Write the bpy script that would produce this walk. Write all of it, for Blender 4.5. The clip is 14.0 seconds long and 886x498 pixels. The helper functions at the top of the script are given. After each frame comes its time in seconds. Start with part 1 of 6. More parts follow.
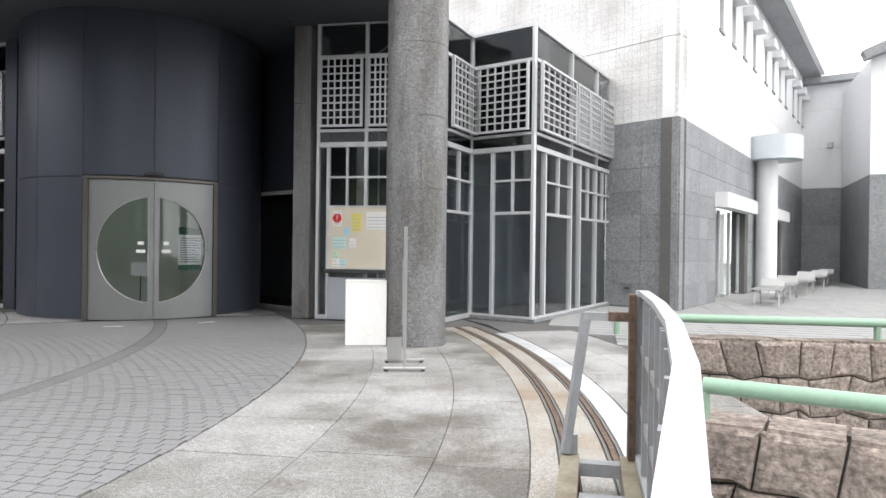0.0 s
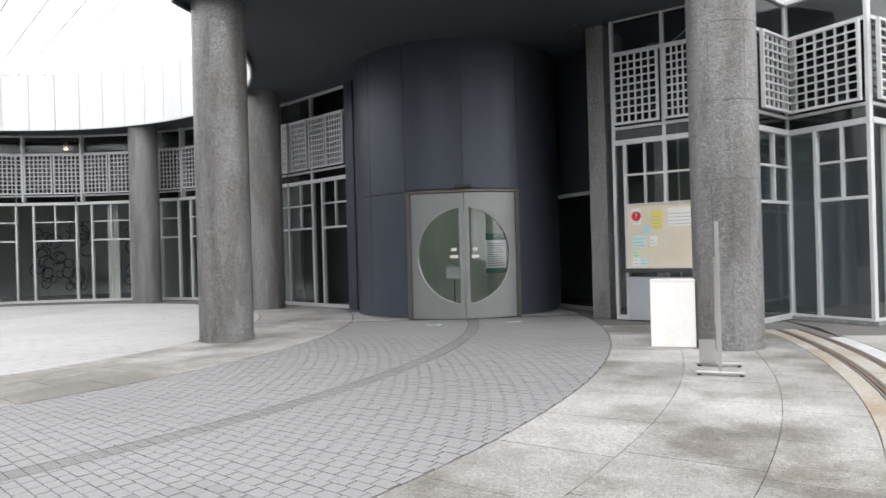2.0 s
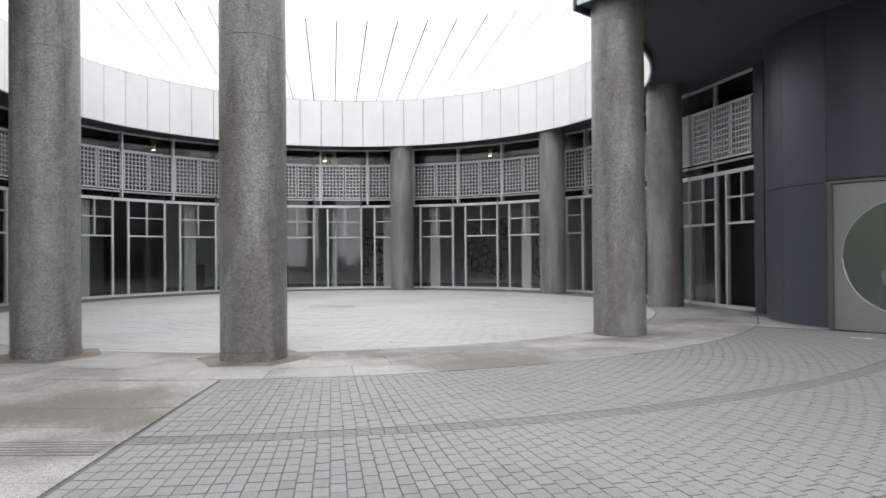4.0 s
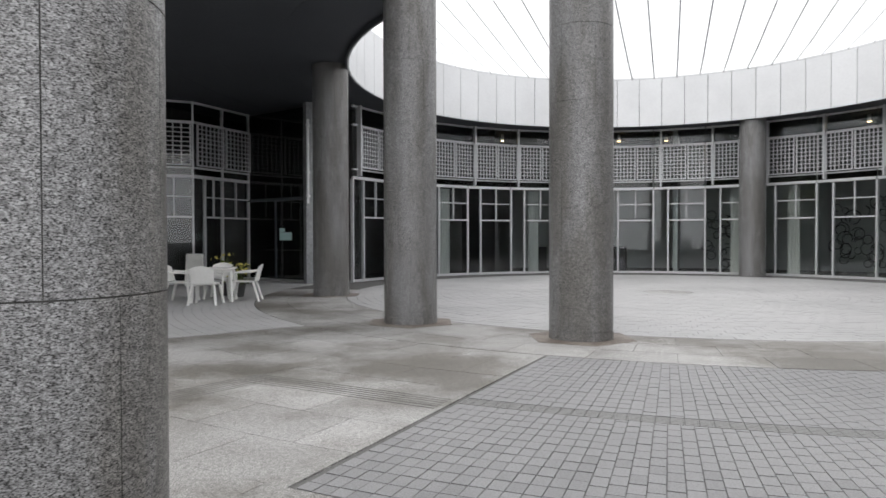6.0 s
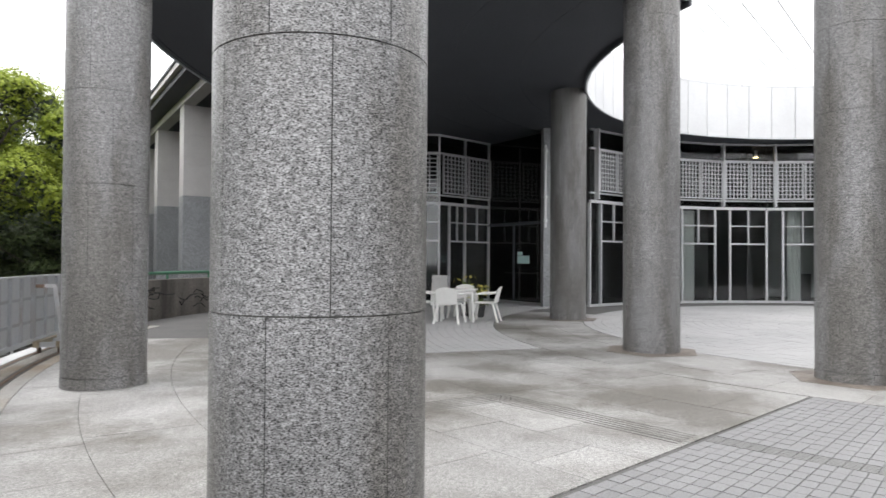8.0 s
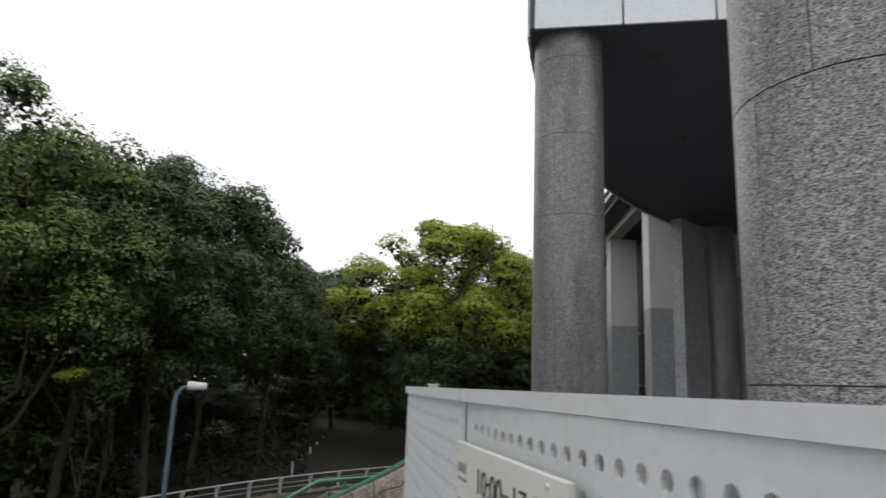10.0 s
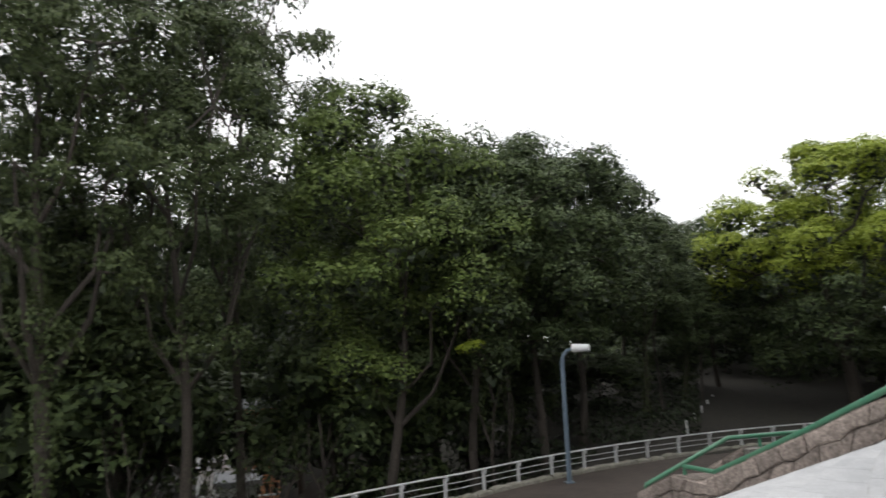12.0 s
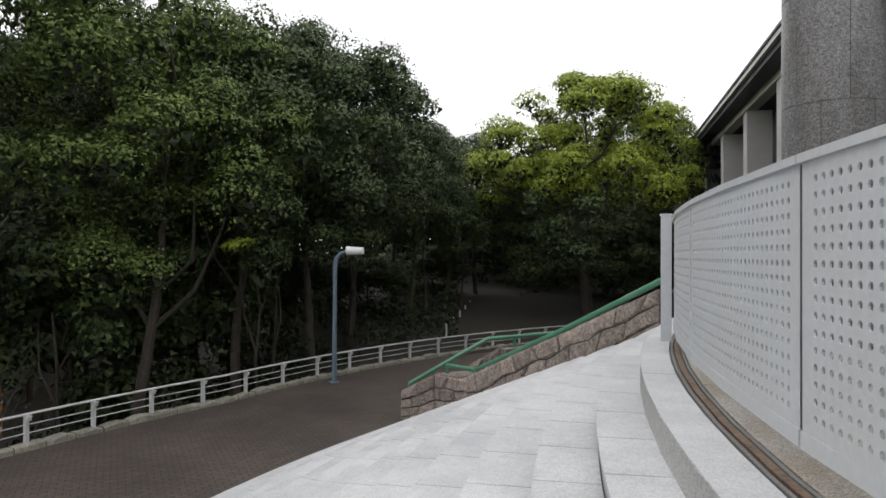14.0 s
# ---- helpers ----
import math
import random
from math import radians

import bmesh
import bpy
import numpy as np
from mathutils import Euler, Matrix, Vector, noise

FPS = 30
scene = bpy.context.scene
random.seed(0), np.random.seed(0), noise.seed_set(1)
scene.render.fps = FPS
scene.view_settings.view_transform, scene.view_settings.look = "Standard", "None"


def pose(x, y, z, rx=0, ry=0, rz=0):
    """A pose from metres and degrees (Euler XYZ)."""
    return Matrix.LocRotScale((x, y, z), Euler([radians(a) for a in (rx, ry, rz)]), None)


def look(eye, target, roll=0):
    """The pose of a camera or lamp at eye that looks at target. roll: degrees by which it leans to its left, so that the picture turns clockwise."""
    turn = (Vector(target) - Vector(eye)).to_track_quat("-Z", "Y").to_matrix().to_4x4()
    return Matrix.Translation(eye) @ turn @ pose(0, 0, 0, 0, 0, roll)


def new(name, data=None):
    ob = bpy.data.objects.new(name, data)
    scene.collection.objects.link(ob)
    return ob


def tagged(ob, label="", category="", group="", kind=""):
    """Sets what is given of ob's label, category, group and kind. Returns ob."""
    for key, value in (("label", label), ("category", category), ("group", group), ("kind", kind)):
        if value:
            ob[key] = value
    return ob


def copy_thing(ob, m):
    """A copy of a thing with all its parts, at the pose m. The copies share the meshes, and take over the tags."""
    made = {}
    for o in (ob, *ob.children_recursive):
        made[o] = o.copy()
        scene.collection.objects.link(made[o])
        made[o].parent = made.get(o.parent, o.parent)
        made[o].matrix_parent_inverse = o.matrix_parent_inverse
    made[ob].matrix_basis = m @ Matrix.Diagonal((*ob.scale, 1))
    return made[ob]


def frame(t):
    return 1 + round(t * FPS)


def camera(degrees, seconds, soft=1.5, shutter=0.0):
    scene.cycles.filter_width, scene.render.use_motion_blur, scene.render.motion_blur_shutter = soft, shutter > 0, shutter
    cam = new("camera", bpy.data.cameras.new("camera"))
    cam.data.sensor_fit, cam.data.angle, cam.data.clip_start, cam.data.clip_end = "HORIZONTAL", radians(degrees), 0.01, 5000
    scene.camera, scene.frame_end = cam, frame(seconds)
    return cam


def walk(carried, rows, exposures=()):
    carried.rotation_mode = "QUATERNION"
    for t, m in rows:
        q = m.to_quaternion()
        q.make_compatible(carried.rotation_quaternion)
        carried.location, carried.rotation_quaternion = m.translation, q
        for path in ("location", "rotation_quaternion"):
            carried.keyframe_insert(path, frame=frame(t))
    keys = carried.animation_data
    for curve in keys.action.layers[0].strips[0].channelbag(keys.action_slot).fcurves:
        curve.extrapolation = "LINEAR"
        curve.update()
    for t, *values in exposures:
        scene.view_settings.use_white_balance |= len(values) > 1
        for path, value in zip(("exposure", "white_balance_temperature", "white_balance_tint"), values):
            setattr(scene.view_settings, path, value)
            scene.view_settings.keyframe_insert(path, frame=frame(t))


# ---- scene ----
cam = camera(67.27, 14.0, soft=1.5, shutter=0.2)
PATH = [
    (0.0, 0.056, 0.139, 1.348, -0.13, -0.69, 0.41),
    (0.5, 0.050, 0.120, 1.349, -0.31, -0.65, 0.07),
    (1.0, 0.044, 0.090, 1.351, -1.16, 0.39, 8.30),
    (1.5, 0.029, 0.082, 1.355, -1.16, 1.61, 18.13),
    (2.0, -0.023, 0.063, 1.356, 0.09, 1.61, 25.30),
    (2.5, -0.024, 0.010, 1.350, 0.51, 0.67, 31.07),
    (3.0, -0.027, 0.043, 1.340, -0.27, 0.50, 38.79),
    (3.5, 0.049, 0.137, 1.336, 0.24, 0.53, 50.19),
    (4.75, 0.140, 0.233, 1.350, -0.30, 0.32, 69.20),
    (6.0, 0.286, 0.376, 1.348, -0.92, 0.16, 88.14),
    (6.5, 0.302, 0.392, 1.360, -0.21, 0.15, 93.04),
    (7.0, 0.325, 0.387, 1.370, 0.53, 0.12, 95.83),
    (9.3, 0.418, 0.154, 1.280, 3.52, -1.85, 127.26),
    (9.5, 0.426, 0.094, 1.222, 4.78, -2.20, 129.77),
    (10.0, 0.463, -0.063, 1.121, 11.76, -2.16, 142.88),
    (10.5, 0.537, -0.200, 1.072, 6.29, -0.28, 157.88),
    (11.0, 0.587, -0.392, 1.044, 5.95, 0.03, 175.98),
    (11.5, 0.595, -0.583, 0.969, 6.98, 0.25, 182.58),
    (12.0, 0.560, -0.783, 0.910, 8.86, 2.15, 173.43),
    (12.5, 0.505, -1.007, 0.911, 4.17, 3.04, 158.49),
    (13.0, 0.434, -1.231, 0.911, -1.48, 1.45, 154.13),
    (13.5, 0.440, -1.394, 0.849, -2.41, 0.43, 154.18),
    (14.0, 0.498, -1.520, 0.787, 0.53, -0.26, 153.83),
]
walk(cam, [(t, pose(x, y, z, 90 + p, r, w)) for t, x, y, z, p, r, w in PATH],
     exposures=[(0.0, 0.5), (1.0, 0.4), (2.0, 0.5), (3.0, 0.56), (3.5, 0.34), (6.0, 0.0), (7.0, 0.22), (9.3, 0.65), (9.6, 0.3), (10.0, -0.5), (10.5, -1.25), (11.0, -1.23), (11.6, -0.55), (12.0, -0.25), (12.5, -0.4), (14.0, -0.4)])

# ---- light: an overcast sky with a weak, very soft sun ----
world = bpy.data.worlds.new("sky")
scene.world = world
world.use_nodes = True
wn, wl = world.node_tree.nodes, world.node_tree.links
bg = wn["Background"]
sky = wn.new("ShaderNodeTexSky")
sky.sky_type, sky.sun_disc = "NISHITA", False
sky.sun_elevation, sky.sun_rotation = radians(52), radians(200)
cloud_pos = wn.new("ShaderNodeTexCoord")
cloud = wn.new("ShaderNodeTexNoise")
cloud.inputs["Scale"].default_value, cloud.inputs["Detail"].default_value = 2.2, 6
wl.new(cloud_pos.outputs["Generated"], cloud.inputs["Vector"])
cover = wn.new("ShaderNodeMapRange")
cover.inputs["From Min"].default_value, cover.inputs["From Max"].default_value = 0.25, 0.5
cover.inputs["To Min"].default_value, cover.inputs["To Max"].default_value = 0.72, 1.0
wl.new(cloud.outputs["Fac"], cover.inputs["Value"])
mix = wn.new("ShaderNodeMix")
mix.data_type = "RGBA"
mix.inputs["B"].default_value = (17.4, 17.3, 17.6, 1)
wl.new(cover.outputs["Result"], mix.inputs["Factor"])
wl.new(sky.outputs["Color"], mix.inputs["A"])
wl.new(mix.outputs["Result"], bg.inputs["Color"])
bg.inputs["Strength"].default_value = 0.12
sun = new("sun", bpy.data.lights.new("sun", "SUN"))
sun.data.energy, sun.data.angle, sun.data.color = 0.8, radians(25), (1, 0.97, 0.92)
sun.matrix_world = look((10, -30, 60), (-8, 6, 0))


# ---- materials ----
def material(name, base, rough=0.6, metal=0.0, spec=0.5):
    m = bpy.data.materials.new(name)
    m.use_nodes = True
    b = m.node_tree.nodes["Principled BSDF"]
    b.inputs["Base Color"].default_value = (*base, 1)
    b.inputs["Roughness"].default_value, b.inputs["Metallic"].default_value = rough, metal
    b.inputs["Specular IOR Level"].default_value = spec
    return m


def node(m, kind, **values):
    n = m.node_tree.nodes.new(kind)
    for k, v in values.items():
        n.inputs[k.replace("_", " ")].default_value = v
    return n


def coords(m):
    """World coordinates in metres, so that stains run on from piece to piece."""
    return m.node_tree.nodes.new("ShaderNodeNewGeometry").outputs["Position"]


def ramp(m, src, stops):
    r = m.node_tree.nodes.new("ShaderNodeValToRGB")
    e = r.color_ramp.elements
    while len(e) < len(stops):
        e.new(0.5)
    for el, (p, c) in zip(e, stops):
        el.position, el.color = p, (*c, 1)
    m.node_tree.links.new(src, r.inputs["Fac"])
    return r.outputs["Color"]


def blend(m, a, b, fac, mode="MIX"):
    n = m.node_tree.nodes.new("ShaderNodeMix")
    n.data_type, n.blend_type = "RGBA", mode
    for key, v in (("Factor", fac), ("A", a), ("B", b)):
        if isinstance(v, (int, float)):
            n.inputs[key].default_value = v
        elif isinstance(v, tuple):
            n.inputs[key].default_value = (*v, 1)
        else:
            m.node_tree.links.new(v, n.inputs[key])
    return n.outputs["Result"]


def noisy(m, scale, detail=4, stretch=None, rough=0.55):
    n = node(m, "ShaderNodeTexNoise", Scale=scale, Detail=detail, Roughness=rough)
    src = coords(m)
    if stretch:
        mp = node(m, "ShaderNodeMapping", Scale=stretch)
        m.node_tree.links.new(src, mp.inputs["Vector"])
        src = mp.outputs["Vector"]
    m.node_tree.links.new(src, n.inputs["Vector"])
    return n.outputs["Fac"]


def relief(m, src, strength=0.2, distance=0.01):
    b = node(m, "ShaderNodeBump", Strength=strength, Distance=distance)
    m.node_tree.links.new(src, b.inputs["Height"])
    m.node_tree.links.new(b.outputs["Normal"], m.node_tree.nodes["Principled BSDF"].inputs["Normal"])


def paint(m, color):
    m.node_tree.links.new(color, m.node_tree.nodes["Principled BSDF"].inputs["Base Color"])
    return m


def worn(name, base, rough=0.6, metal=0.0, grain=60, grain_amount=0.25, stain=1.2, stain_amount=0.35, stain_color=None,
         stretch=None, bump=0.15, vary=0.0, spec=0.5, dist=0.004):
    """A surface with fine grain, large stains, fine relief and, for separate pieces, a shade of each its own."""
    m = material(name, base, rough, metal, spec)
    g = noisy(m, grain, 3)
    dark = tuple(c * (1 - grain_amount) for c in base)
    light = tuple(min(1, c * (1 + grain_amount)) for c in base)
    col = ramp(m, g, [(0.3, dark), (0.7, light)])
    st = ramp(m, noisy(m, stain, 5, stretch), [(0.42, (0, 0, 0)), (0.72, (1, 1, 1))])
    sc = node(m, "ShaderNodeMath")
    sc.operation = "MULTIPLY"
    sc.inputs[1].default_value = stain_amount
    m.node_tree.links.new(st, sc.inputs[0])
    col = blend(m, col, stain_color or tuple(c * 0.45 for c in base), sc.outputs[0])
    if vary:
        info = m.node_tree.nodes.new("ShaderNodeObjectInfo")
        col = blend(m, col, ramp(m, info.outputs["Random"], [(0, (1 - vary,) * 3), (1, (1 + vary,) * 3)]), 1.0, "MULTIPLY")
    paint(m, col)
    relief(m, g, bump, dist)
    return m


def granite(name, base, speck=180, contrast=0.5, rough=0.45, stain_amount=0.3, stretch=None, vary=0.0, stain_color=None,
            dirt=0.0, dirt_color=(0.1, 0.092, 0.08), squash=None, dirt_scale=0.33):
    m = material(name, base, rough)
    g = noisy(m, speck, 2, squash, 0.7)
    c = contrast
    col = ramp(m, g, [(0.38, tuple(v * (1 - c) for v in base)), (0.475, base), (0.54, tuple(v * (1 + 0.25 * c) for v in base)),
                      (0.63, tuple(min(1, v * (1 + c)) for v in base))])
    col = blend(m, col, ramp(m, noisy(m, speck * 0.28, 2, squash, 0.6), [(0.32, (1 - 0.42 * contrast,) * 3), (0.5, (1.0,) * 3), (0.68, (1 + 0.3 * contrast,) * 3)]), 1.0, "MULTIPLY")
    st = ramp(m, noisy(m, 0.9, 6, stretch), [(0.4, (0, 0, 0)), (0.66, (1, 1, 1))])
    sc = node(m, "ShaderNodeMath")
    sc.operation = "MULTIPLY"
    sc.inputs[1].default_value = stain_amount
    m.node_tree.links.new(st, sc.inputs[0])
    col = blend(m, col, tuple(d / v for d, v in zip(stain_color, base)) if stain_color else (0.5, 0.5, 0.5), sc.outputs[0], "MULTIPLY")
    if vary:
        info = m.node_tree.nodes.new("ShaderNodeObjectInfo")
        col = blend(m, col, ramp(m, info.outputs["Random"], [(0, (1 - vary,) * 3), (1, (1 + vary,) * 3)]), 1.0, "MULTIPLY")
    if dirt:
        # large soiled patches with ragged edges
        dp = ramp(m, noisy(m, dirt_scale, 9, stretch, 0.68), [(0.43, (0, 0, 0)), (0.5, (0.4,) * 3), (0.57, (1, 1, 1))])
        ds = node(m, "ShaderNodeMath")
        ds.operation = "MULTIPLY"
        ds.inputs[1].default_value = dirt
        m.node_tree.links.new(dp, ds.inputs[0])
        col = blend(m, col, tuple(d / v for d, v in zip(dirt_color, base)), ds.outputs[0], "MULTIPLY")
    paint(m, col)
    relief(m, g, 0.12, 0.003)
    return m


M_COLUMN = granite("column_granite", (0.186, 0.186, 0.188), 105, 1.0, 0.4, 0.4, (2.2, 2.2, 0.5), stain_color=(0.112, 0.108, 0.1), dirt=0.5, dirt_color=(0.085, 0.078, 0.066), squash=(1, 1, 2.0), dirt_scale=0.9)
M_SLAB = granite("paving_granite", (0.35, 0.347, 0.34), 110, 0.62, 0.55, 0.5, vary=0.09, stain_color=(0.16, 0.152, 0.138), dirt=0.85, dirt_color=(0.12, 0.11, 0.094), dirt_scale=0.36)
M_PAVER = worn("grey_paver", (0.212, 0.212, 0.215), 0.6, grain=90, stain=0.4, stain_amount=0.3, vary=0.1)
M_JOINT = worn("joint_grout", (0.12, 0.118, 0.115), 0.9, grain=50)
M_DRUM = worn("slate_blue_metal_panel", (0.06, 0.069, 0.09), 0.42, 0.35, grain=25, grain_amount=0.08, stain=0.7, stain_amount=0.15, stretch=(1, 1, 0.2), bump=0.03)
M_SOFFIT = worn("dark_soffit_panel", (0.055, 0.06, 0.07), 0.6, 0.2, grain=20, grain_amount=0.1, stain=0.6, stain_amount=0.25, bump=0.03)
M_STEEL = worn("brushed_steel", (0.5, 0.5, 0.49), 0.4, 0.75, grain=80, grain_amount=0.08, stain=2, stain_amount=0.2, bump=0.04)
M_WHITE = worn("white_painted_metal", (0.74, 0.75, 0.76), 0.45, 0.0, grain=40, grain_amount=0.04, stain=1.5, stain_amount=0.25, stain_color=(0.5, 0.47, 0.4), bump=0.04)
M_GATE = worn("weathered_white_gate_paint", (0.46, 0.48, 0.5), 0.5, 0.0, grain=30, grain_amount=0.06, stain=1.6, stain_amount=0.35, stain_color=(0.45, 0.43, 0.37), bump=0.06)
M_MULLION = worn("pale_aluminium", (0.6, 0.61, 0.62), 0.4, 0.3, grain=40, grain_amount=0.05, stain=2, stain_amount=0.12, bump=0.03)
M_TILE = worn("white_wall_tile", (0.76, 0.77, 0.78), 0.4, grain=10, grain_amount=0.03, stain=0.5, stain_amount=0.12, bump=0.02)
M_WINGTILE = worn("pale_grey_stone_panel", (0.5, 0.49, 0.48), 0.6, grain=20, grain_amount=0.06, stain=0.8, stain_amount=0.2, bump=0.03)
M_STONE = granite("grey_stone_cladding", (0.27, 0.28, 0.29), 40, 0.4, 0.5, 0.3, vary=0.12)
M_ROCK = worn("pink_granite_rock", (0.27, 0.225, 0.195), 0.9, grain=22, grain_amount=0.5, stain=6, stain_amount=0.6, stain_color=(0.1, 0.085, 0.075), bump=0.9, vary=0.25, dist=0.02)
M_MORTAR = worn("dark_mortar", (0.06, 0.055, 0.05), 0.95, grain=30)
M_GREEN = worn("green_painted_rail", (0.06, 0.2, 0.12), 0.4, grain=30, grain_amount=0.08, stain=2.5, stain_amount=0.25, stain_color=(0.2, 0.3, 0.2), bump=0.03)
M_GREENPALE = worn("pale_green_rail_paint", (0.27, 0.42, 0.31), 0.4, grain=30, grain_amount=0.06, stain=2.5, stain_amount=0.3, stain_color=(0.3, 0.36, 0.3), bump=0.03)
M_ROOFW = worn("white_roof_metal", (0.64, 0.65, 0.66), 0.4, grain=15, grain_amount=0.03, stain=0.8, stain_amount=0.15, bump=0.02, vary=0.03)
M_SEAM = worn("grey_seam_metal", (0.22, 0.23, 0.24), 0.5, 0.2, grain=20)
M_YARD = worn("yard_paver", (0.33, 0.33, 0.325), 0.7, grain=90, stain=0.4, stain_amount=0.3, vary=0.1)
M_COURT = worn("court_paver", (0.4, 0.4, 0.4), 0.65, grain=90, stain=0.5, stain_amount=0.3, vary=0.1)
M_RUSTSLAB = granite("rust_stained_granite", (0.34, 0.33, 0.305), 110, 0.5, 0.6, 0.85, stain_color=(0.22, 0.165, 0.105))
M_FOOT = granite("rust_stained_ring_stone", (0.22, 0.195, 0.17), 110, 0.6, 0.6, 0.8, stain_color=(0.12, 0.095, 0.075), dirt=0.6, dirt_color=(0.09, 0.07, 0.055), dirt_scale=1.5)
M_GROOVE = worn("worn_dark_grooves", (0.15, 0.148, 0.14), 0.8, grain=60)
M_TERRACE = granite("pale_terrace_stone", (0.5, 0.505, 0.51), 90, 0.15, 0.6, 0.55, stain_color=(0.35, 0.36, 0.375), dirt=0.35, dirt_color=(0.3, 0.31, 0.325), dirt_scale=1.1, vary=0.03)
M_ASPHALT = worn("brown_grey_road_brick", (0.078, 0.066, 0.06), 0.8, grain=40, grain_amount=0.4, stain=0.5, stain_amount=0.4)
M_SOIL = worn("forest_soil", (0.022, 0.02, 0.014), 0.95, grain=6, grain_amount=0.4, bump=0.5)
# near-black for dark goods; on room walls it stands for missing light
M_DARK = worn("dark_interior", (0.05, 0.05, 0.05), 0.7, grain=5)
M_DRAIN = worn("dark_grooved_stone", (0.19, 0.19, 0.187), 0.7, grain=60, stain=0.8, stain_amount=0.3)
M_FASCIA = worn("pale_blue_grey_metal", (0.55, 0.59, 0.62), 0.35, 0.2, grain=20, grain_amount=0.05, stain=1, stain_amount=0.15, bump=0.03, vary=0.06)
M_INNER = worn("interior_white_wall", (0.5, 0.52, 0.5), 0.7, grain=5, grain_amount=0.04, stain=0.5, stain_amount=0.1)
M_RUST = worn("rusty_steel", (0.16, 0.11, 0.08), 0.7, 0.4, grain=30, grain_amount=0.4, stain=5, stain_amount=0.5)
M_PLASTIC = worn("white_plastic", (0.78, 0.78, 0.76), 0.4, grain=20, grain_amount=0.03, stain=3, stain_amount=0.1, bump=0.02)
M_BARK = worn("tree_bark", (0.055, 0.046, 0.037), 0.9, grain=20, grain_amount=0.4, stain=2, stain_amount=0.5, stretch=(1, 1, 0.3), bump=0.6)


def glass_mat(name, tint, rough=0.02, ior=1.25):
    m = material(name, tint, rough)
    b = m.node_tree.nodes["Principled BSDF"]
    b.inputs["Transmission Weight"].default_value, b.inputs["IOR"].default_value = 1.0, ior
    return m


M_GLASS = glass_mat("window_glass", (0.76, 0.8, 0.81), ior=1.42)
M_SMOKE = glass_mat("smoky_glass", (0.2, 0.21, 0.2), ior=1.5)


def leaf_mat(name, a, b):
    m = material(name, a, 0.55, spec=0.25)
    g = m.node_tree.nodes.new("ShaderNodeNewGeometry")
    paint(m, ramp(m, g.outputs["Random Per Island"], [(0.0, a), (1.0, b)]))
    return m


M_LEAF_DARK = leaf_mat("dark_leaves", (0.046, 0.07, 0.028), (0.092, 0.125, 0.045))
# near-black: the shade inside the wood is put into this leaf colour
M_LEAF_SHADE = leaf_mat("shade_toned_leaves", (0.012, 0.019, 0.009), (0.03, 0.042, 0.018))
M_LEAF_MID = leaf_mat("green_leaves", (0.075, 0.115, 0.028), (0.15, 0.2, 0.05))
M_LEAF_AIRY = leaf_mat("olive_leaves", (0.036, 0.054, 0.018), (0.08, 0.105, 0.036))
M_LEAF_LIGHT = leaf_mat("yellow_green_leaves", (0.16, 0.22, 0.022), (0.31, 0.37, 0.045))

M_GFLOOR = worn("polished_dark_floor", (0.12, 0.12, 0.115), 0.25, grain=30, grain_amount=0.15, stain=0.6, stain_amount=0.2, bump=0.02)
M_CURTAIN = worn("pale_curtain", (0.6, 0.61, 0.57), 0.8, grain=40, grain_amount=0.06, stain=1, stain_amount=0.1)
M_BLACK = material("black_paint", (0.012, 0.012, 0.012), 0.5)
M_STEELD = worn("dull_satin_steel", (0.27, 0.275, 0.275), 0.45, 0.6, grain=60, grain_amount=0.06, stain=1.2, stain_amount=0.2, bump=0.03)
M_BRONZE = worn("dark_brown_steel", (0.14, 0.13, 0.12), 0.4, 0.5, grain=40, grain_amount=0.08, stain=2, stain_amount=0.25, bump=0.03)
M_LOBBY = worn("pale_green_white_wall", (0.55, 0.6, 0.53), 0.6, grain=8, grain_amount=0.03, stain=0.6, stain_amount=0.1)
M_PAPER = worn("white_paper", (0.75, 0.75, 0.73), 0.6, grain=20, grain_amount=0.03, stain=2, stain_amount=0.08)
M_SIGN = worn("faded_sign_plate", (0.5, 0.5, 0.47), 0.5, grain=20, grain_amount=0.03, stain=3, stain_amount=0.15)
M_DKGREEN = material("dark_green_print", (0.02, 0.1, 0.06), 0.5)
M_INK = material("grey_ink", (0.2, 0.2, 0.2), 0.7)
M_INKP = material("pale_ink", (0.4, 0.42, 0.43), 0.7)
M_CREAM = worn("faded_cream_board", (0.68, 0.62, 0.5), 0.7, grain=50, grain_amount=0.05, stain=1.6, stain_amount=0.2)
M_CABINET = worn("grey_blue_cabinet", (0.35, 0.37, 0.4), 0.5, grain=30, grain_amount=0.05, stain=1, stain_amount=0.15)
M_YELLOW = material("yellow_print", (0.7, 0.62, 0.15), 0.6)
M_CYAN = material("pale_blue_print", (0.35, 0.6, 0.7), 0.6)
M_CYANP = material("pale_cyan_print", (0.5, 0.7, 0.68), 0.6)
M_GREENP = material("pale_green_print", (0.5, 0.7, 0.5), 0.6)
M_RED = material("red_print", (0.6, 0.03, 0.04), 0.5)
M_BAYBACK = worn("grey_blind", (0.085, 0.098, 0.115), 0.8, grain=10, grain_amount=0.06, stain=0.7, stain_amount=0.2)

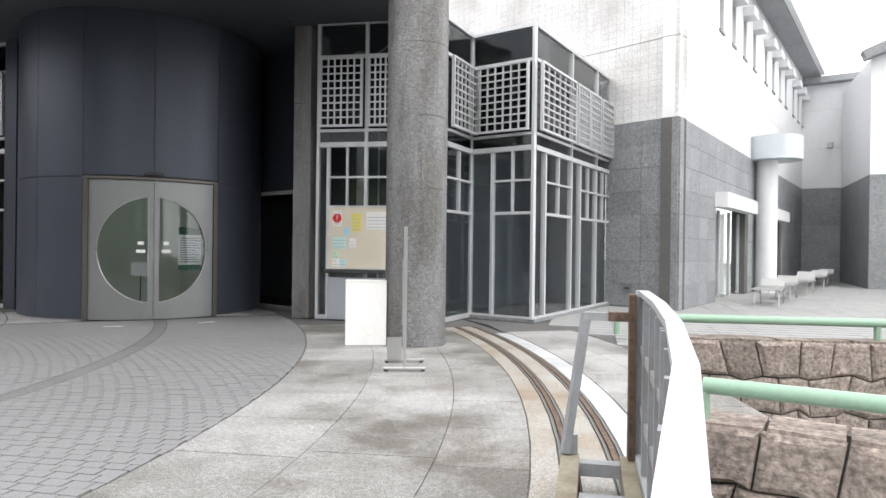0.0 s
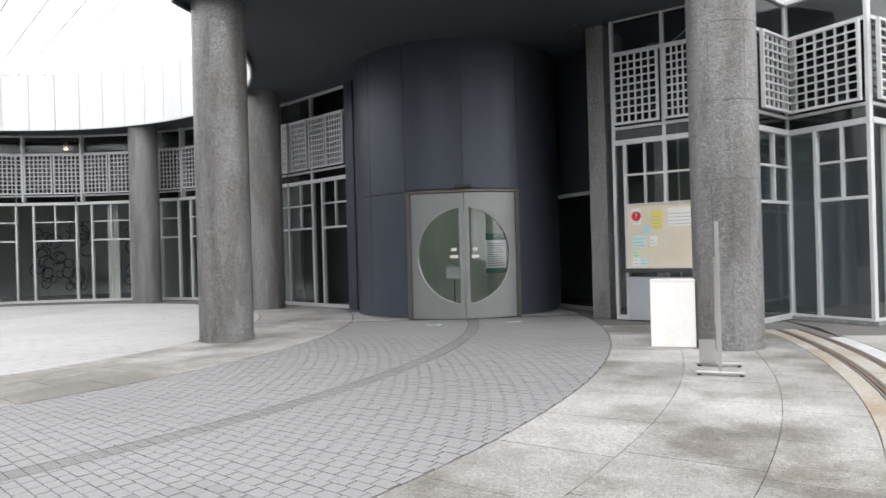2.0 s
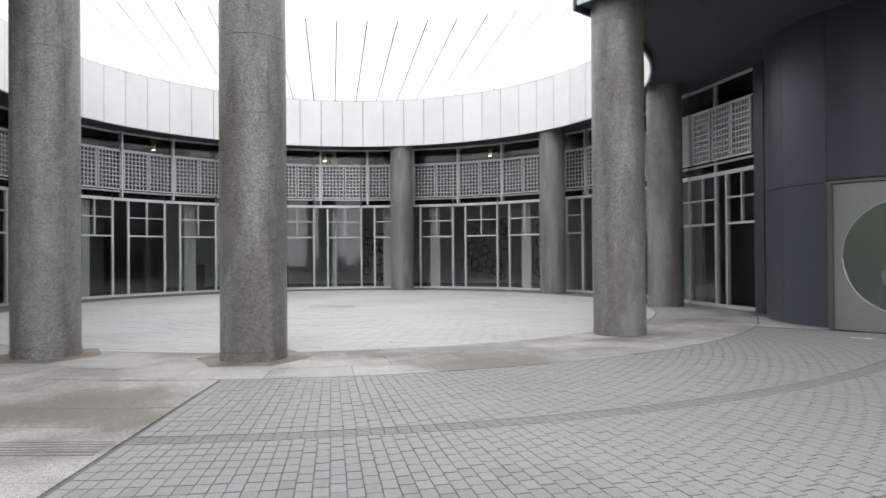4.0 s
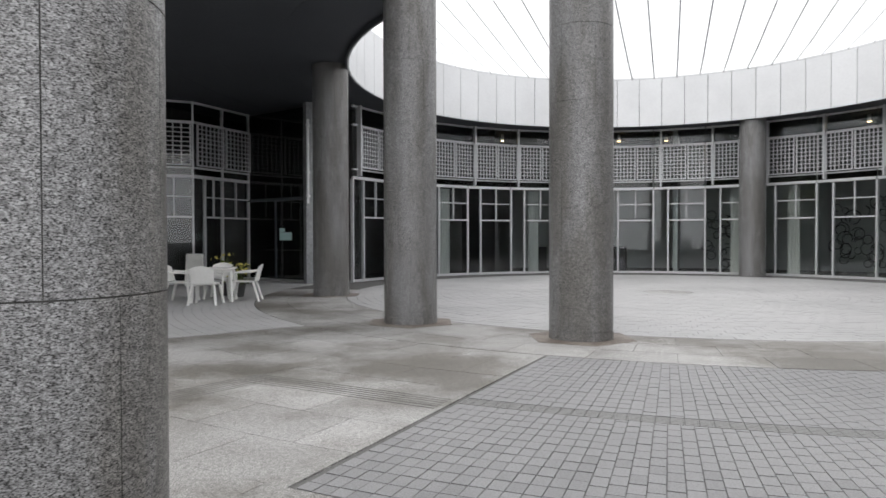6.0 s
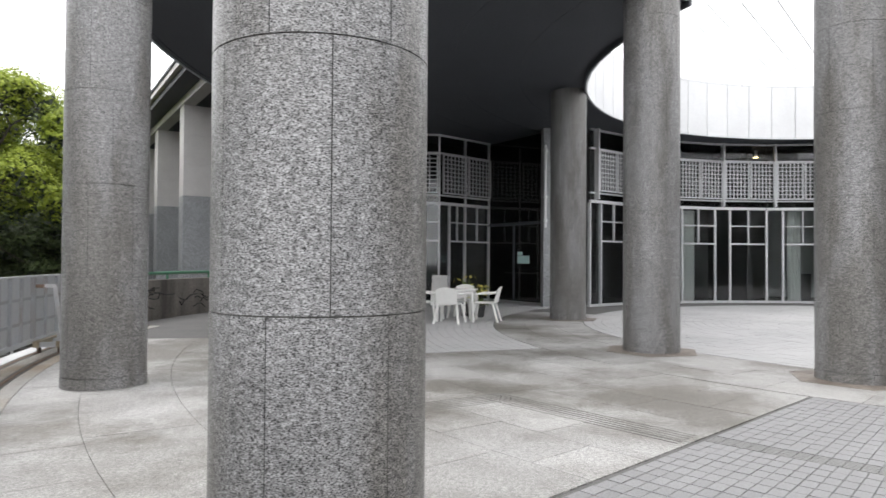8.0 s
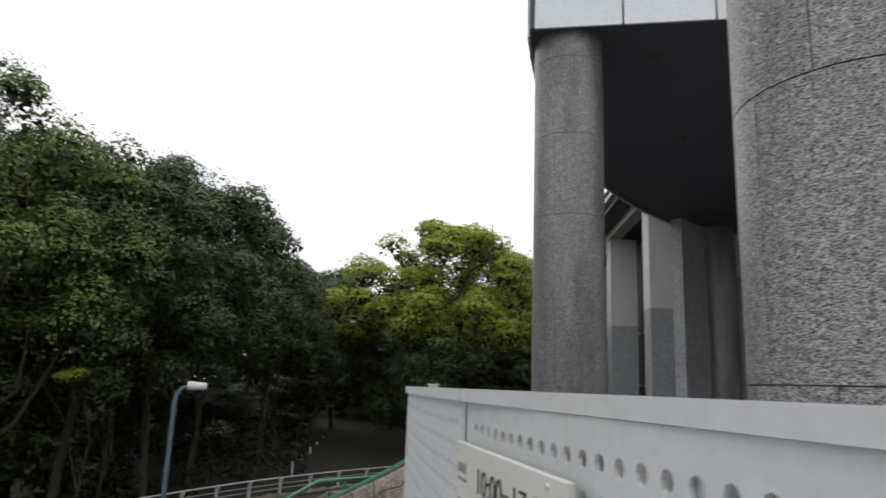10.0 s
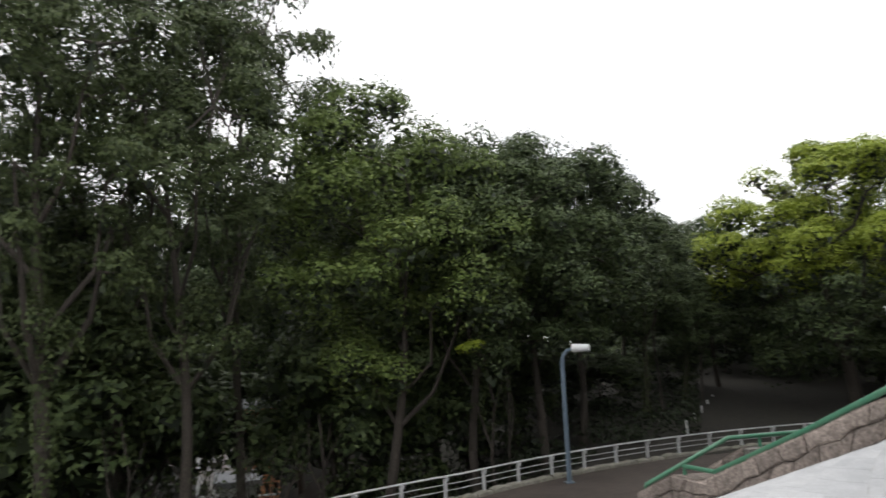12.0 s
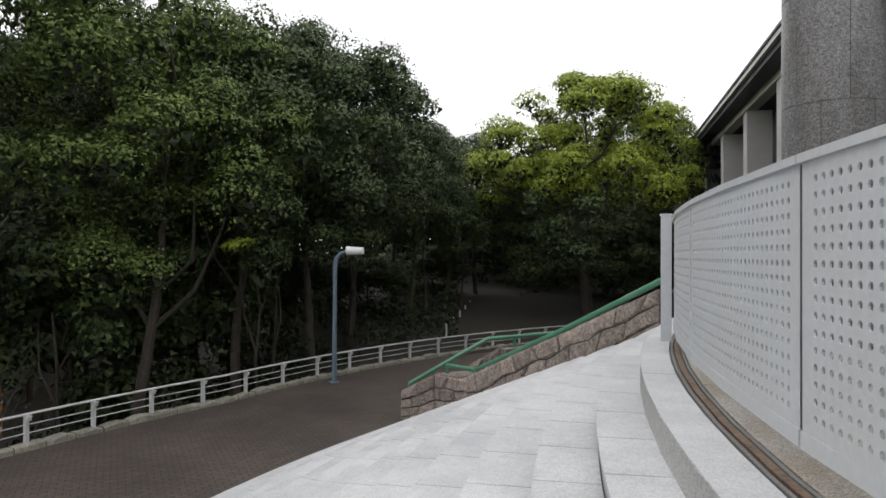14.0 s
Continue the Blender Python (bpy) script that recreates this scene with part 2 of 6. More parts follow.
M_GATEIN = worn("grey_gate_frame_paint", (0.36, 0.38, 0.4), 0.5, 0.1, grain=30, grain_amount=0.08, stain=3, stain_amount=0.35, stain_color=(0.25, 0.15, 0.08), bump=0.06)
M_RUSTY = worn("rust_stained_cream_paint", (0.3, 0.27, 0.2), 0.6, 0.1, grain=30, grain_amount=0.15, stain=6, stain_amount=0.6, stain_color=(0.14, 0.09, 0.05), bump=0.15)
M_STEPBED = granite("grey_step_stone", (0.36, 0.36, 0.35), 100, 0.3, 0.65, 0.4)
M_STAINED = worn("black_stained_concrete", (0.22, 0.2, 0.18), 0.85, grain=20, grain_amount=0.2, stain=1.5, stain_amount=0.85, stain_color=(0.03, 0.028, 0.025), stretch=(1, 1, 0.2), bump=0.2)
M_KERB = worn("mossy_kerb_stone", (0.26, 0.25, 0.21), 0.9, grain=20, grain_amount=0.35, stain=2.5, stain_amount=0.5, stain_color=(0.07, 0.08, 0.04), bump=0.5, vary=0.15)
M_FENCE = worn("pale_grey_fence_paint", (0.55, 0.56, 0.56), 0.45, 0.1, grain=30, grain_amount=0.06, stain=3, stain_amount=0.3, bump=0.05)
M_LAMP = worn("blue_grey_lamp_paint", (0.14, 0.19, 0.24), 0.45, 0.1, grain=30, grain_amount=0.06, stain=3, stain_amount=0.2, bump=0.05)
M_ORANGE = worn("orange_brick", (0.5, 0.22, 0.1), 0.8, grain=8, grain_amount=0.15, stain=1, stain_amount=0.2)


def bricked(name, a, b, mortar, width, height, joint, rough, shift=0.5, bump=0.4):
    m = material(name, a, rough)
    br = node(m, "ShaderNodeTexBrick", Color1=(*a, 1), Color2=(*b, 1), Mortar=(*mortar, 1), Scale=1.0, Mortar_Size=joint, Brick_Width=width, Row_Height=height)
    br.offset = shift
    m.node_tree.links.new(coords(m), br.inputs["Vector"])
    col = blend(m, br.outputs["Color"], ramp(m, noisy(m, 0.5, 6), [(0.3, (0.6, 0.58, 0.55)), (0.7, (1.15, 1.12, 1.1))]), 1.0, "MULTIPLY")
    col = blend(m, col, ramp(m, noisy(m, 35, 3), [(0.3, (0.75, 0.75, 0.75)), (0.7, (1.2, 1.2, 1.2))]), 1.0, "MULTIPLY")
    paint(m, col)
    relief(m, br.outputs["Fac"], -bump, 0.006)
    return m


M_ROAD = bricked("brown_brick_road", (0.09, 0.07, 0.058), (0.066, 0.053, 0.045), (0.03, 0.027, 0.024), 0.22, 0.11, 0.012, 0.8)
M_TILEGRID = bricked("white_square_tile", (0.77, 0.78, 0.79), (0.75, 0.76, 0.77), (0.6, 0.61, 0.62), 0.15, 0.15, 0.006, 0.35, 0.0, 0.15)
# the tile grid lies on an upright wall: swap the axes so that its rows run level
for link_ in list(M_TILEGRID.node_tree.links):
    if link_.to_node.type == "TEX_BRICK" and link_.to_socket.name == "Vector":
        src_ = link_.from_socket
        mp_ = node(M_TILEGRID, "ShaderNodeMapping", Rotation=(radians(-90), 0, 0))
        M_TILEGRID.node_tree.links.new(src_, mp_.inputs["Vector"])
        M_TILEGRID.node_tree.links.new(mp_.outputs["Vector"], link_.to_socket)

# ---- building helpers ----
OX, OY = -15.99, 6.49          # centre of the round court
SOFFIT = 5.45                # underside of the ring roof


def polar(r, a, z=0.0):
    return Vector((OX + r * math.cos(radians(a)), OY + r * math.sin(radians(a)), z))


def link(name, bm, mat, parent=None, label="", smooth=False):
    me = bpy.data.meshes.new(name)
    bmesh.ops.recalc_face_normals(bm, faces=bm.faces)
    bm.to_mesh(me)
    bm.free()
    me.materials.append(mat)
    if smooth:
        me.polygons.foreach_set("use_smooth", [True] * len(me.polygons))
        me.set_sharp_from_angle(angle=radians(35))
    ob = new(name, me)
    ob.parent = parent
    if label:
        ob["label"] = label
    return ob


def part(name, bm, mat, parent, label="", smooth=False):
    return link(name, bm, mat, parent, label, smooth)


def thing(name, label, category, group="", kind="", at=None):
    e = new(name)
    if at is not None:
        e.matrix_world = at
    return tagged(e, label, category, group, kind)


def box(bm, x0, x1, y0, y1, z0, z1, m=None, bevel=0.0):
    mid = Matrix.Translation(((x0 + x1) / 2, (y0 + y1) / 2, (z0 + z1) / 2)) @ Matrix.Diagonal((x1 - x0, y1 - y0, z1 - z0, 1))
    r = bmesh.ops.create_cube(bm, size=1, matrix=(m or Matrix()) @ mid)
    if bevel:
        bmesh.ops.bevel(bm, geom=list({e for v in r["verts"] for e in v.link_edges}), offset=bevel, segments=1, affect="EDGES")
    return bm


def B(x0, x1, y0, y1, z0, z1, m=None, bevel=0.0):
    return box(bmesh.new(), x0, x1, y0, y1, z0, z1, m, bevel)


def bar(bm, p, q, w, d=None, up=(0, 0, 1)):
    """A rectangular bar from p to q, w wide and d deep."""
    p, q = Vector(p), Vector(q)
    m = (q - p).to_track_quat("Z", "Y").to_matrix().to_4x4()
    return box(bm, -w / 2, w / 2, -(d or w) / 2, (d or w) / 2, 0, (q - p).length, Matrix.Translation(p) @ m)


def tube(bm, pts, r, n=8, r_end=None):
    """A round tube along points."""
    pts = [Vector(p) for p in pts]
    rings = []
    for i, p in enumerate(pts):
        d = (pts[min(i + 1, len(pts) - 1)] - pts[max(i - 1, 0)]).normalized()
        q = d.to_track_quat("Z", "Y").to_matrix()
        rr = r if r_end is None else r + (r_end - r) * i / (len(pts) - 1)
        rings.append([bm.verts.new(p + q @ Vector((rr * math.cos(k * math.tau / n), rr * math.sin(k * math.tau / n), 0))) for k in range(n)])
    for a, b in zip(rings, rings[1:]):
        for k in range(n):
            bm.faces.new((a[k], a[(k + 1) % n], b[(k + 1) % n], b[k]))
    bm.faces.new(rings[0][::-1])
    bm.faces.new(rings[-1])
    return bm


def arc(bm, r0, r1, a0, a1, z0, z1, n=None, ztop=None):
    """A solid sector of a ring round the court's centre."""
    n = n or max(1, int(abs(a1 - a0) / 2.5))
    full = abs(a1 - a0) >= 359.9
    cols = []
    for i in range(n if full else n + 1):
        a = a0 + (a1 - a0) * i / n
        cols.append([bm.verts.new(polar(r, a, z)) for r, z in ((r0, z0), (r1, z0), (r1, z1), (r0, z1 if ztop is None else ztop))])
    for i in range(n):
        a, b = cols[i], cols[(i + 1) % len(cols)]
        for k in range(4):
            bm.faces.new((a[k], a[(k + 1) % 4], b[(k + 1) % 4], b[k]))
    if not full:
        bm.faces.new(cols[0][::-1])
        bm.faces.new(cols[-1])
    return bm


def A(r0, r1, a0, a1, z0, z1, n=None, ztop=None):
    return arc(bmesh.new(), r0, r1, a0, a1, z0, z1, n, ztop)


def prism(bm, pts, z0, z1):
    lo = [bm.verts.new((x, y, z0)) for x, y in pts]
    hi = [bm.verts.new((x, y, z1)) for x, y in pts]
    for i in range(len(pts)):
        j = (i + 1) % len(pts)
        bm.faces.new((lo[i], lo[j], hi[j], hi[i]))
    bm.faces.new(lo[::-1])
    bm.faces.new(hi)
    return bm


def structure(name, bm, mat, label, category, smooth=False):
    return tagged(link(name, bm, mat, None, "", smooth), label, category, "", "structure")

# ---- the court: floor ----
def sector(bm, r0, r1, a0, a1, z0, z1, n=None, c=(0.0, 0.0)):
    """A curved block between two radii and two angles, round c."""
    n = n or max(1, int(abs(a1 - a0) * r1 / 25))
    prev = None
    for i in range(n + 1):
        a = radians(a0 + (a1 - a0) * i / n)
        ca, sa = math.cos(a), math.sin(a)
        ring = [bm.verts.new((c[0] + r * ca, c[1] + r * sa, z)) for r, z in ((r0, z0), (r1, z0), (r1, z1), (r0, z1))]
        if prev:
            for k in range(4):
                bm.faces.new((prev[k], prev[(k + 1) % 4], ring[(k + 1) % 4], ring[k]))
        else:
            bm.faces.new(ring[::-1])
        prev = ring
    bm.faces.new(prev)
    return bm


def S(*args, **kw):
    return sector(bmesh.new(), *args, **kw)


def mesh_of(name, bm, mat, smooth=False):
    me = bpy.data.meshes.new(name)
    bmesh.ops.recalc_face_normals(bm, faces=bm.faces)
    bm.to_mesh(me)
    bm.free()
    me.materials.append(mat)
    if smooth:
        me.polygons.foreach_set("use_smooth", [True] * len(me.polygons))
        me.set_sharp_from_angle(angle=radians(35))
    return me


def piece(name, me, parent, m):
    ob = new(name, me)
    ob.parent = parent
    ob.matrix_basis = m
    return ob


def blocks(name, cells, z0, z1, mat, parent, label):
    """Many curved blocks (r0, r1, a0, a1) in one mesh: top and sides, no underside."""
    verts, faces = [], []
    for r0, r1, a0, a1, dz in cells:
        k = len(verts)
        for z in (z0, z1 + dz):
            for r, a in ((r0, a0), (r1, a0), (r1, a1), (r0, a1)):
                verts.append((OX + r * math.cos(radians(a)), OY + r * math.sin(radians(a)), z))
        faces.append((k + 4, k + 5, k + 6, k + 7))
        faces += [(k + i, k + (i + 1) % 4, k + 4 + (i + 1) % 4, k + 4 + i) for i in range(4)]
    me = bpy.data.meshes.new(name)
    me.from_pydata(verts, [], faces)
    me.materials.append(mat)
    ob = new(name, me)
    ob.parent = parent
    return tagged(ob, label, "", "", "stuff")


AT_O = Matrix.Translation((OX, OY, 0))
bm = A(0.02, 17.5, 0, 360, -0.3, -0.012, 144)
# the yard north-east of the round court
prism(bm, [(-3, 20), (0.8, 12), (1.5, 8), (1.0, 4.2), (2.1, 5.15), (3.2, 9.7), (14, 8.8), (60, 8), (60, 60), (0, 60)], -0.28, -0.02)
floor = structure("floor", bm, M_JOINT, "grey court floor of granite slabs and small pavers", "floor")


def lay(r0, r1, a0, a1, rows, width, name, mat, gap, stagger=0.5, shift=0.0):
    """Curved courses of slabs as pieces of the floor."""
    for k in range(rows):
        q0, q1 = r0 + (r1 - r0) * k / rows, r0 + (r1 - r0) * (k + 1) / rows
        da = math.degrees(width / q1)
        n = max(1, round((a1 - a0) / da))
        da = (a1 - a0) / n
        g = math.degrees(gap / q1)
        me = mesh_of(name, S(q0 + gap / 2, q1 - gap / 2, g / 2, da - g / 2, -0.011, 0), mat)
        half = mesh_of(name, S(q0 + gap / 2, q1 - gap / 2, g / 2, da / 2 - g / 2, -0.011, 0), mat)
        if (k % 2) and stagger:
            seq = [(a0, half)] + [(a0 + da * (i + 0.5), me) for i in range(n - 1)] + [(a1 - da / 2, half)]
        else:
            seq = [(a0 + da * i, me) for i in range(n)]
        for a, m_ in seq:
            piece(name, m_, floor, AT_O @ pose(0, 0, random.uniform(-0.0012, 0.0012), 0, 0, a))


lay(14.395, 16.12, -64, 20, 2, 0.92, "slab", M_SLAB, 0.006)
lay(16.12, 16.72, -64, 17, 1, 0.92, "slab", M_SLAB, 0.006)
lay(17.33, 17.55, -72, 14, 1, 1.2, "slab", M_TERRACE, 0.005)
lay(17.02, 17.21, -72, 17, 1, 1.2, "slab", M_RUSTSLAB, 0.005)
lay(9.87, 14.4, -53.2, -28.4, 7, 0.95, "slab", M_SLAB, 0.006)
lay(7.9, 9.85, -100, 60, 3, 1.0, "slab", M_SLAB, 0.006)
lay(9.87, 14.4, 28, 40, 7, 0.95, "slab", M_SLAB, 0.006)
lay(17.56, 18.7, -3.2, 14.5, 2, 0.9, "slab", M_SLAB, 0.006)
lay(0.05, 0.6, 0, 360, 1, 0.5, "slab", M_SLAB, 0.004)


def courses(r0, r1, a0, a1, row, width, dense=None):
    cells = []
    n = round((r1 - r0) / row)
    for k in range(n):
        q0, q1 = r0 + (r1 - r0) * k / n, r0 + (r1 - r0) * (k + 1) / n
        da = math.degrees(width / ((q0 + q1) / 2))
        m_ = max(1, round((a1 - a0) / da))
        da = (a1 - a0) / m_
        g = 0.004
        ga = math.degrees(g / q1)
        for i in range(m_):
            off = da * 0.5 * (k % 2)
            b0, b1 = a0 + da * i + off, min(a1, a0 + da * (i + 1) + off)
            if b1 - b0 < da * 0.2:
                continue
            if i == 0 and off:
                cells.append((q0 + g, q1 - g, a0 + ga, a0 + off - ga, 0))
            cells.append((q0 + g, q1 - g, b0 + ga, b1 - ga, random.uniform(-0.0015, 0.0015)))
    return cells


def columns_of_pavers(r0, r1, a0, a1, row, pitch):
    """Radial files of small pavers; away from the edge every other file is shifted by a part of a paver."""
    cells, g = [], 0.0055
    n = round((a1 - a0) / pitch)
    for i in range(n):
        b0, b1 = a0 + (a1 - a0) * i / n, a0 + (a1 - a0) * (i + 1) / n
        off = 0.0 if i < 14 else (0.0, 0.33, 0.66)[i % 3] * row
        q = r0 - off
        while q < r1 - 0.02:
            p0, p1 = max(q, r0) + g, min(q + row, r1) - g
            if p1 - p0 > 0.02:
                ga = math.degrees(0.003 / p0)
                cells.append((p0, p1, b0 + ga, b1 - ga, random.uniform(-0.0015, 0.0015)))
            q += row
    return cells


ring = columns_of_pavers(9.87, 12.12, -28.2, 27, 0.15, 0.48) + columns_of_pavers(12.32, 14.385, -28.2, 27, 0.15, 0.42)
near = [c for c in ring if c[0] > 13.2 and c[2] < -15.0][:290]
keys = {(c[0], c[2]) for c in near}
rest = [c for c in ring if (c[0], c[2]) not in keys]
shared = {}
for r0, r1, a0, a1, dz in near:
    key = (round(r0, 3), round(a1 - a0, 3))
    if key not in shared:
        shared[key] = mesh_of("paver", S(r0, r1, 0, a1 - a0, -0.011, 0, n=1), M_PAVER)
    piece("paver", shared[key], floor, AT_O @ pose(0, 0, dz, 0, 0, a0))
blocks("pavers", rest, -0.011, 0, M_PAVER, floor, "small grey pavers in curved courses")
blocks("pavers", courses(0.6, 7.88, 0, 360, 0.2, 0.3) + courses(9.87, 14.4, -125, -53.4, 0.17, 0.3), -0.011, 0, M_COURT, floor, "small grey pavers of the open court")
# drain strip of grooved stone in the pavers, and the grooved guide strip in the slabs
blocks("drain", [(12.135 + 0.036 * k, 12.163 + 0.036 * k, a, a + 0.45, 0) for k in range(5) for a in np.arange(-28.2, 27, 0.48)], -0.011, -0.001, M_DRAIN, floor, "dark grooved drain strip")
bm = bmesh.new()
for k in range(6):
    bar(bm, (-5.25 + 0.055 * k, 0.62 - 0.03 * k, -0.002), (-6.35 + 0.055 * k, -1.2 - 0.03 * k, -0.002), 0.014, 0.01)
    bar(bm, (-6.35 + 0.04 * k, -1.25 + 0.05 * k, -0.002), (-5.5 + 0.04 * k, -1.95 + 0.05 * k, -0.002), 0.014, 0.01)
part("guide_strip", bm, M_GROOVE, floor, "grooved guide strip")
# north-east yard: long paving bricks
verts, faces = [], []
for i in range(0, 95):
    for j in range(0, 50):
        u, v = 0.6 + j * 0.6, 3.2 + i * 0.34
        cx, cy = 1.9 + u * 0.9 + v * 0.22 - 3.4, 2.4 + v - u * 0.24 - 0.5
        if (cy < 9.75 - (cx - 3.2) * 0.083 and cx > 3.1) or (cx > 1.5 + (cy - 5.2) * 0.289 and cx <= 3.1) or math.hypot(cx + 0.1 - OX, cy - OY) < 18.72 or cx > 27:
            continue
        k = len(verts)
        for z in (-0.02, -0.003):
            verts += [(cx, cy, z), (cx + 0.53, cy - 0.14, z), (cx + 0.6, cy + 0.16, z), (cx + 0.07, cy + 0.30, z)]
        faces.append((k + 4, k + 5, k + 6, k + 7))
        faces += [(k + a, k + (a + 1) % 4, k + 4 + (a + 1) % 4, k + 4 + a) for a in range(4)]
me = bpy.data.meshes.new("yard_pavers")
me.from_pydata(verts, [], faces)
me.materials.append(M_YARD)
tagged(new("yard_pavers", me), "pale grey yard pavers in long rows", "", "", "stuff").parent = floor

# rails of the sliding gate, set in the floor
for r in (16.96, 17.27):
    rail = thing("gate_rail", "rusty steel gate rail set in a curved groove", "rail", "gate rails", "structure")
    part("head", A(r - 0.018, r + 0.018, -72, 17, -0.01, 0.006), M_RUST, rail)
    part("groove_edge", A(r - 0.05, r - 0.032, -72, 17, -0.01, 0.003), M_GROOVE, rail)
    part("groove_edge", A(r + 0.032, r + 0.05, -72, 17, -0.01, 0.003), M_GROOVE, rail)
part("rust_bed", A(16.73, 16.9, -72, 17, -0.0115, -0.001), M_RUSTSLAB, floor)

def along(p, q, z=0.0):
    """The pose whose x runs from p to q on the floor, and the length."""
    d = Vector((q[0] - p[0], q[1] - p[1], 0))
    return Matrix.Translation((p[0], p[1], z)) @ pose(0, 0, 0, 0, 0, math.degrees(math.atan2(d.y, d.x))), d.length


# ---- columns ----
COLR = 0.425
COURSES = [0.0, 0.12, 1.168, 2.142, 3.13, 4.12, 5.1, SOFFIT]


def column(at):
    c = thing("column", "round speckled grey granite column with ring joints", "column", "court columns", "", at)
    for k, (z0, z1) in enumerate(zip(COURSES, COURSES[1:])):
        n = 6
        g = 0.3
        me = mesh_of("stone_panel", S(COLR - 0.05, COLR + (0.004 if k == 0 else 0), g, 360 / n - g, z0 + 0.003, z1 - 0.003, n=8), M_COLUMN, True)
        for i in range(n):
            piece("stone_panel", me, c, pose(0, 0, 0, 0, 0, 60 * i + 30 * k + 11))
    bm = bmesh.new()
    bmesh.ops.create_cone(bm, cap_ends=True, segments=32, radius1=COLR - 0.007, radius2=COLR - 0.007, depth=SOFFIT - 0.02, matrix=Matrix.Translation((0, 0, SOFFIT / 2)))
    part("core", bm, M_JOINT, c)
    return c


col0 = column(pose(-2.03, -0.95, 0, 0, 0, 262))
for x, y, turn in [(-5.39, -5.41, 70), (-0.39, 9.49, 120), (-7.87, 8.35, 10), (-8.64, 2.53, 0), (-10.45, 0.2, 200), (-15.72, -1.78, 30), (-22.4, 11.82, 310),
                   (-17.12, 14.75, 90), (-11.3, 13.45, 45), (-24.3, 6.5, 15), (-21.6, 0.3, 260), (-15.43, -9.4, 150)]:
    copy_thing(col0, pose(x, y, 0, 0, 0, turn))
# a ring of small stones round each inner column's foot
for x, y in [(-8.64, 2.53), (-10.45, 0.2), (-15.72, -1.78)]:
    foot = thing("column_foot", "stained granite ring round a column's foot", "paving", "column feet", "structure", pose(x, y, 0))
    me = mesh_of("ring_stone", S(COLR + 0.01, COLR + 0.32, 0.5, 59.5, -0.005, 0.004), M_FOOT)
    for k in range(6):
        piece("ring_stone", me, foot, pose(0, 0, 0, 0, 0, 60 * k))

# ---- ring roof ----
CA0, CA1 = 9.0, 313.5          # the ring roof leaves the sector towards the gate open
bm = A(7.9, 16.3, CA0, CA1, SOFFIT, SOFFIT + 0.25, 144)
for k in range(1, 6):   # panel seams, proud by a hair
    arc(bm, 7.95 + 1.4 * k - 0.012, 7.95 + 1.4 * k + 0.012, CA0, CA1, SOFFIT - 0.006, SOFFIT - 0.0005, 144)
structure("ceiling", bm, M_SOFFIT, "dark panelled ring-shaped soffit above the colonnade", "ceiling")
structure("roof_deck", A(7.9, 16.3, 305, CA1 - 0.02, SOFFIT + 0.26, SOFFIT + 0.8), M_SOFFIT, "roof deck over the colonnade", "roof")
structure("roof_deck", A(7.9, 16.3, CA0 + 0.02, 66, SOFFIT + 0.26, SOFFIT + 0.8), M_SOFFIT, "roof deck over the colonnade", "roof")
fascia = thing("roof_fascia", "pale grey metal fascia panels round the ring roof", "fascia", "", "structure")
part("backing", A(16.3, 16.4, CA0, CA1, SOFFIT - 0.02, SOFFIT + 0.8, 144), M_SOFFIT, fascia)
for a_, s_ in ((CA0, -1), (CA1, 1)):   # straight ends of the roof
    for k in range(8):
        r_ = 7.95 + 1.05 * k
        p_, q_ = polar(r_ + 0.012, a_), polar(min(r_ + 1.038, 16.43), a_)
        m_, w_ = along(p_, q_)
        part("panel", box(bmesh.new(), 0, w_, -0.035 if s_ < 0 else 0.002, -0.002 if s_ < 0 else 0.035, SOFFIT - 0.04, SOFFIT + 0.85, m_), M_FASCIA, fascia)
me = mesh_of("panel", S(16.41, 16.44, 0.04, 3.96, SOFFIT - 0.04, SOFFIT + 0.85), M_FASCIA)
for k in range(76):
    piece("panel", me, fascia, AT_O @ pose(0, 0, 0, 0, 0, CA0 + 4 * k))
band = thing("inner_fascia", "white metal panel band above the open court", "fascia", "", "structure")
part("backing", A(7.86, 7.9, CA0, CA1, SOFFIT - 0.1, 7.0, 144), M_SOFFIT, band)
me = mesh_of("panel", S(7.82, 7.855, 0.06, 5.56, SOFFIT - 0.08, 7.05), M_ROOFW)
for k in range(54):
    piece("panel", me, band, AT_O @ pose(0, 0, 0, 0, 0, CA0 + 5.64 * k))
roof = thing("court_roof", "white sloping metal roof with radial seams", "roof", "", "structure")
bm = bmesh.new()
for i, (r0, z0, r1, z1) in enumerate([(7.83, 7.06, 9.1, 7.95), (9.12, 7.97, 15.4, 12.9)]):
    q = [[bm.verts.new((r * math.cos(radians(a)), r * math.sin(radians(a)), z + t)) for r, z in ((r0, z0), (r1, z1))] for t in (0, 0.05) for a in (0.15, 2.81, 5.475)]
    for j in (0, 1):
        bm.faces.new((q[j][0], q[j + 1][0], q[j + 1][1], q[j][1]))
        bm.faces.new((q[3 + j][0], q[3 + j][1], q[4 + j][1], q[4 + j][0]))
        bm.faces.new((q[j][0], q[3 + j][0], q[4 + j][0], q[j + 1][0]))
    bm.faces.new((q[0][0], q[0][1], q[3][1], q[3][0]))
    bm.faces.new((q[2][0], q[5][0], q[5][1], q[2][1]))
me = mesh_of("roof_panel", bm, M_ROOFW)
for k in range(12, 54):
    piece("roof_panel", me, roof, AT_O @ pose(0, 0, 0, 0, 0, 5.625 * k))
bm = A(7.95, 15.4, 67, 304, 6.9, 12.75, 80, 6.95)
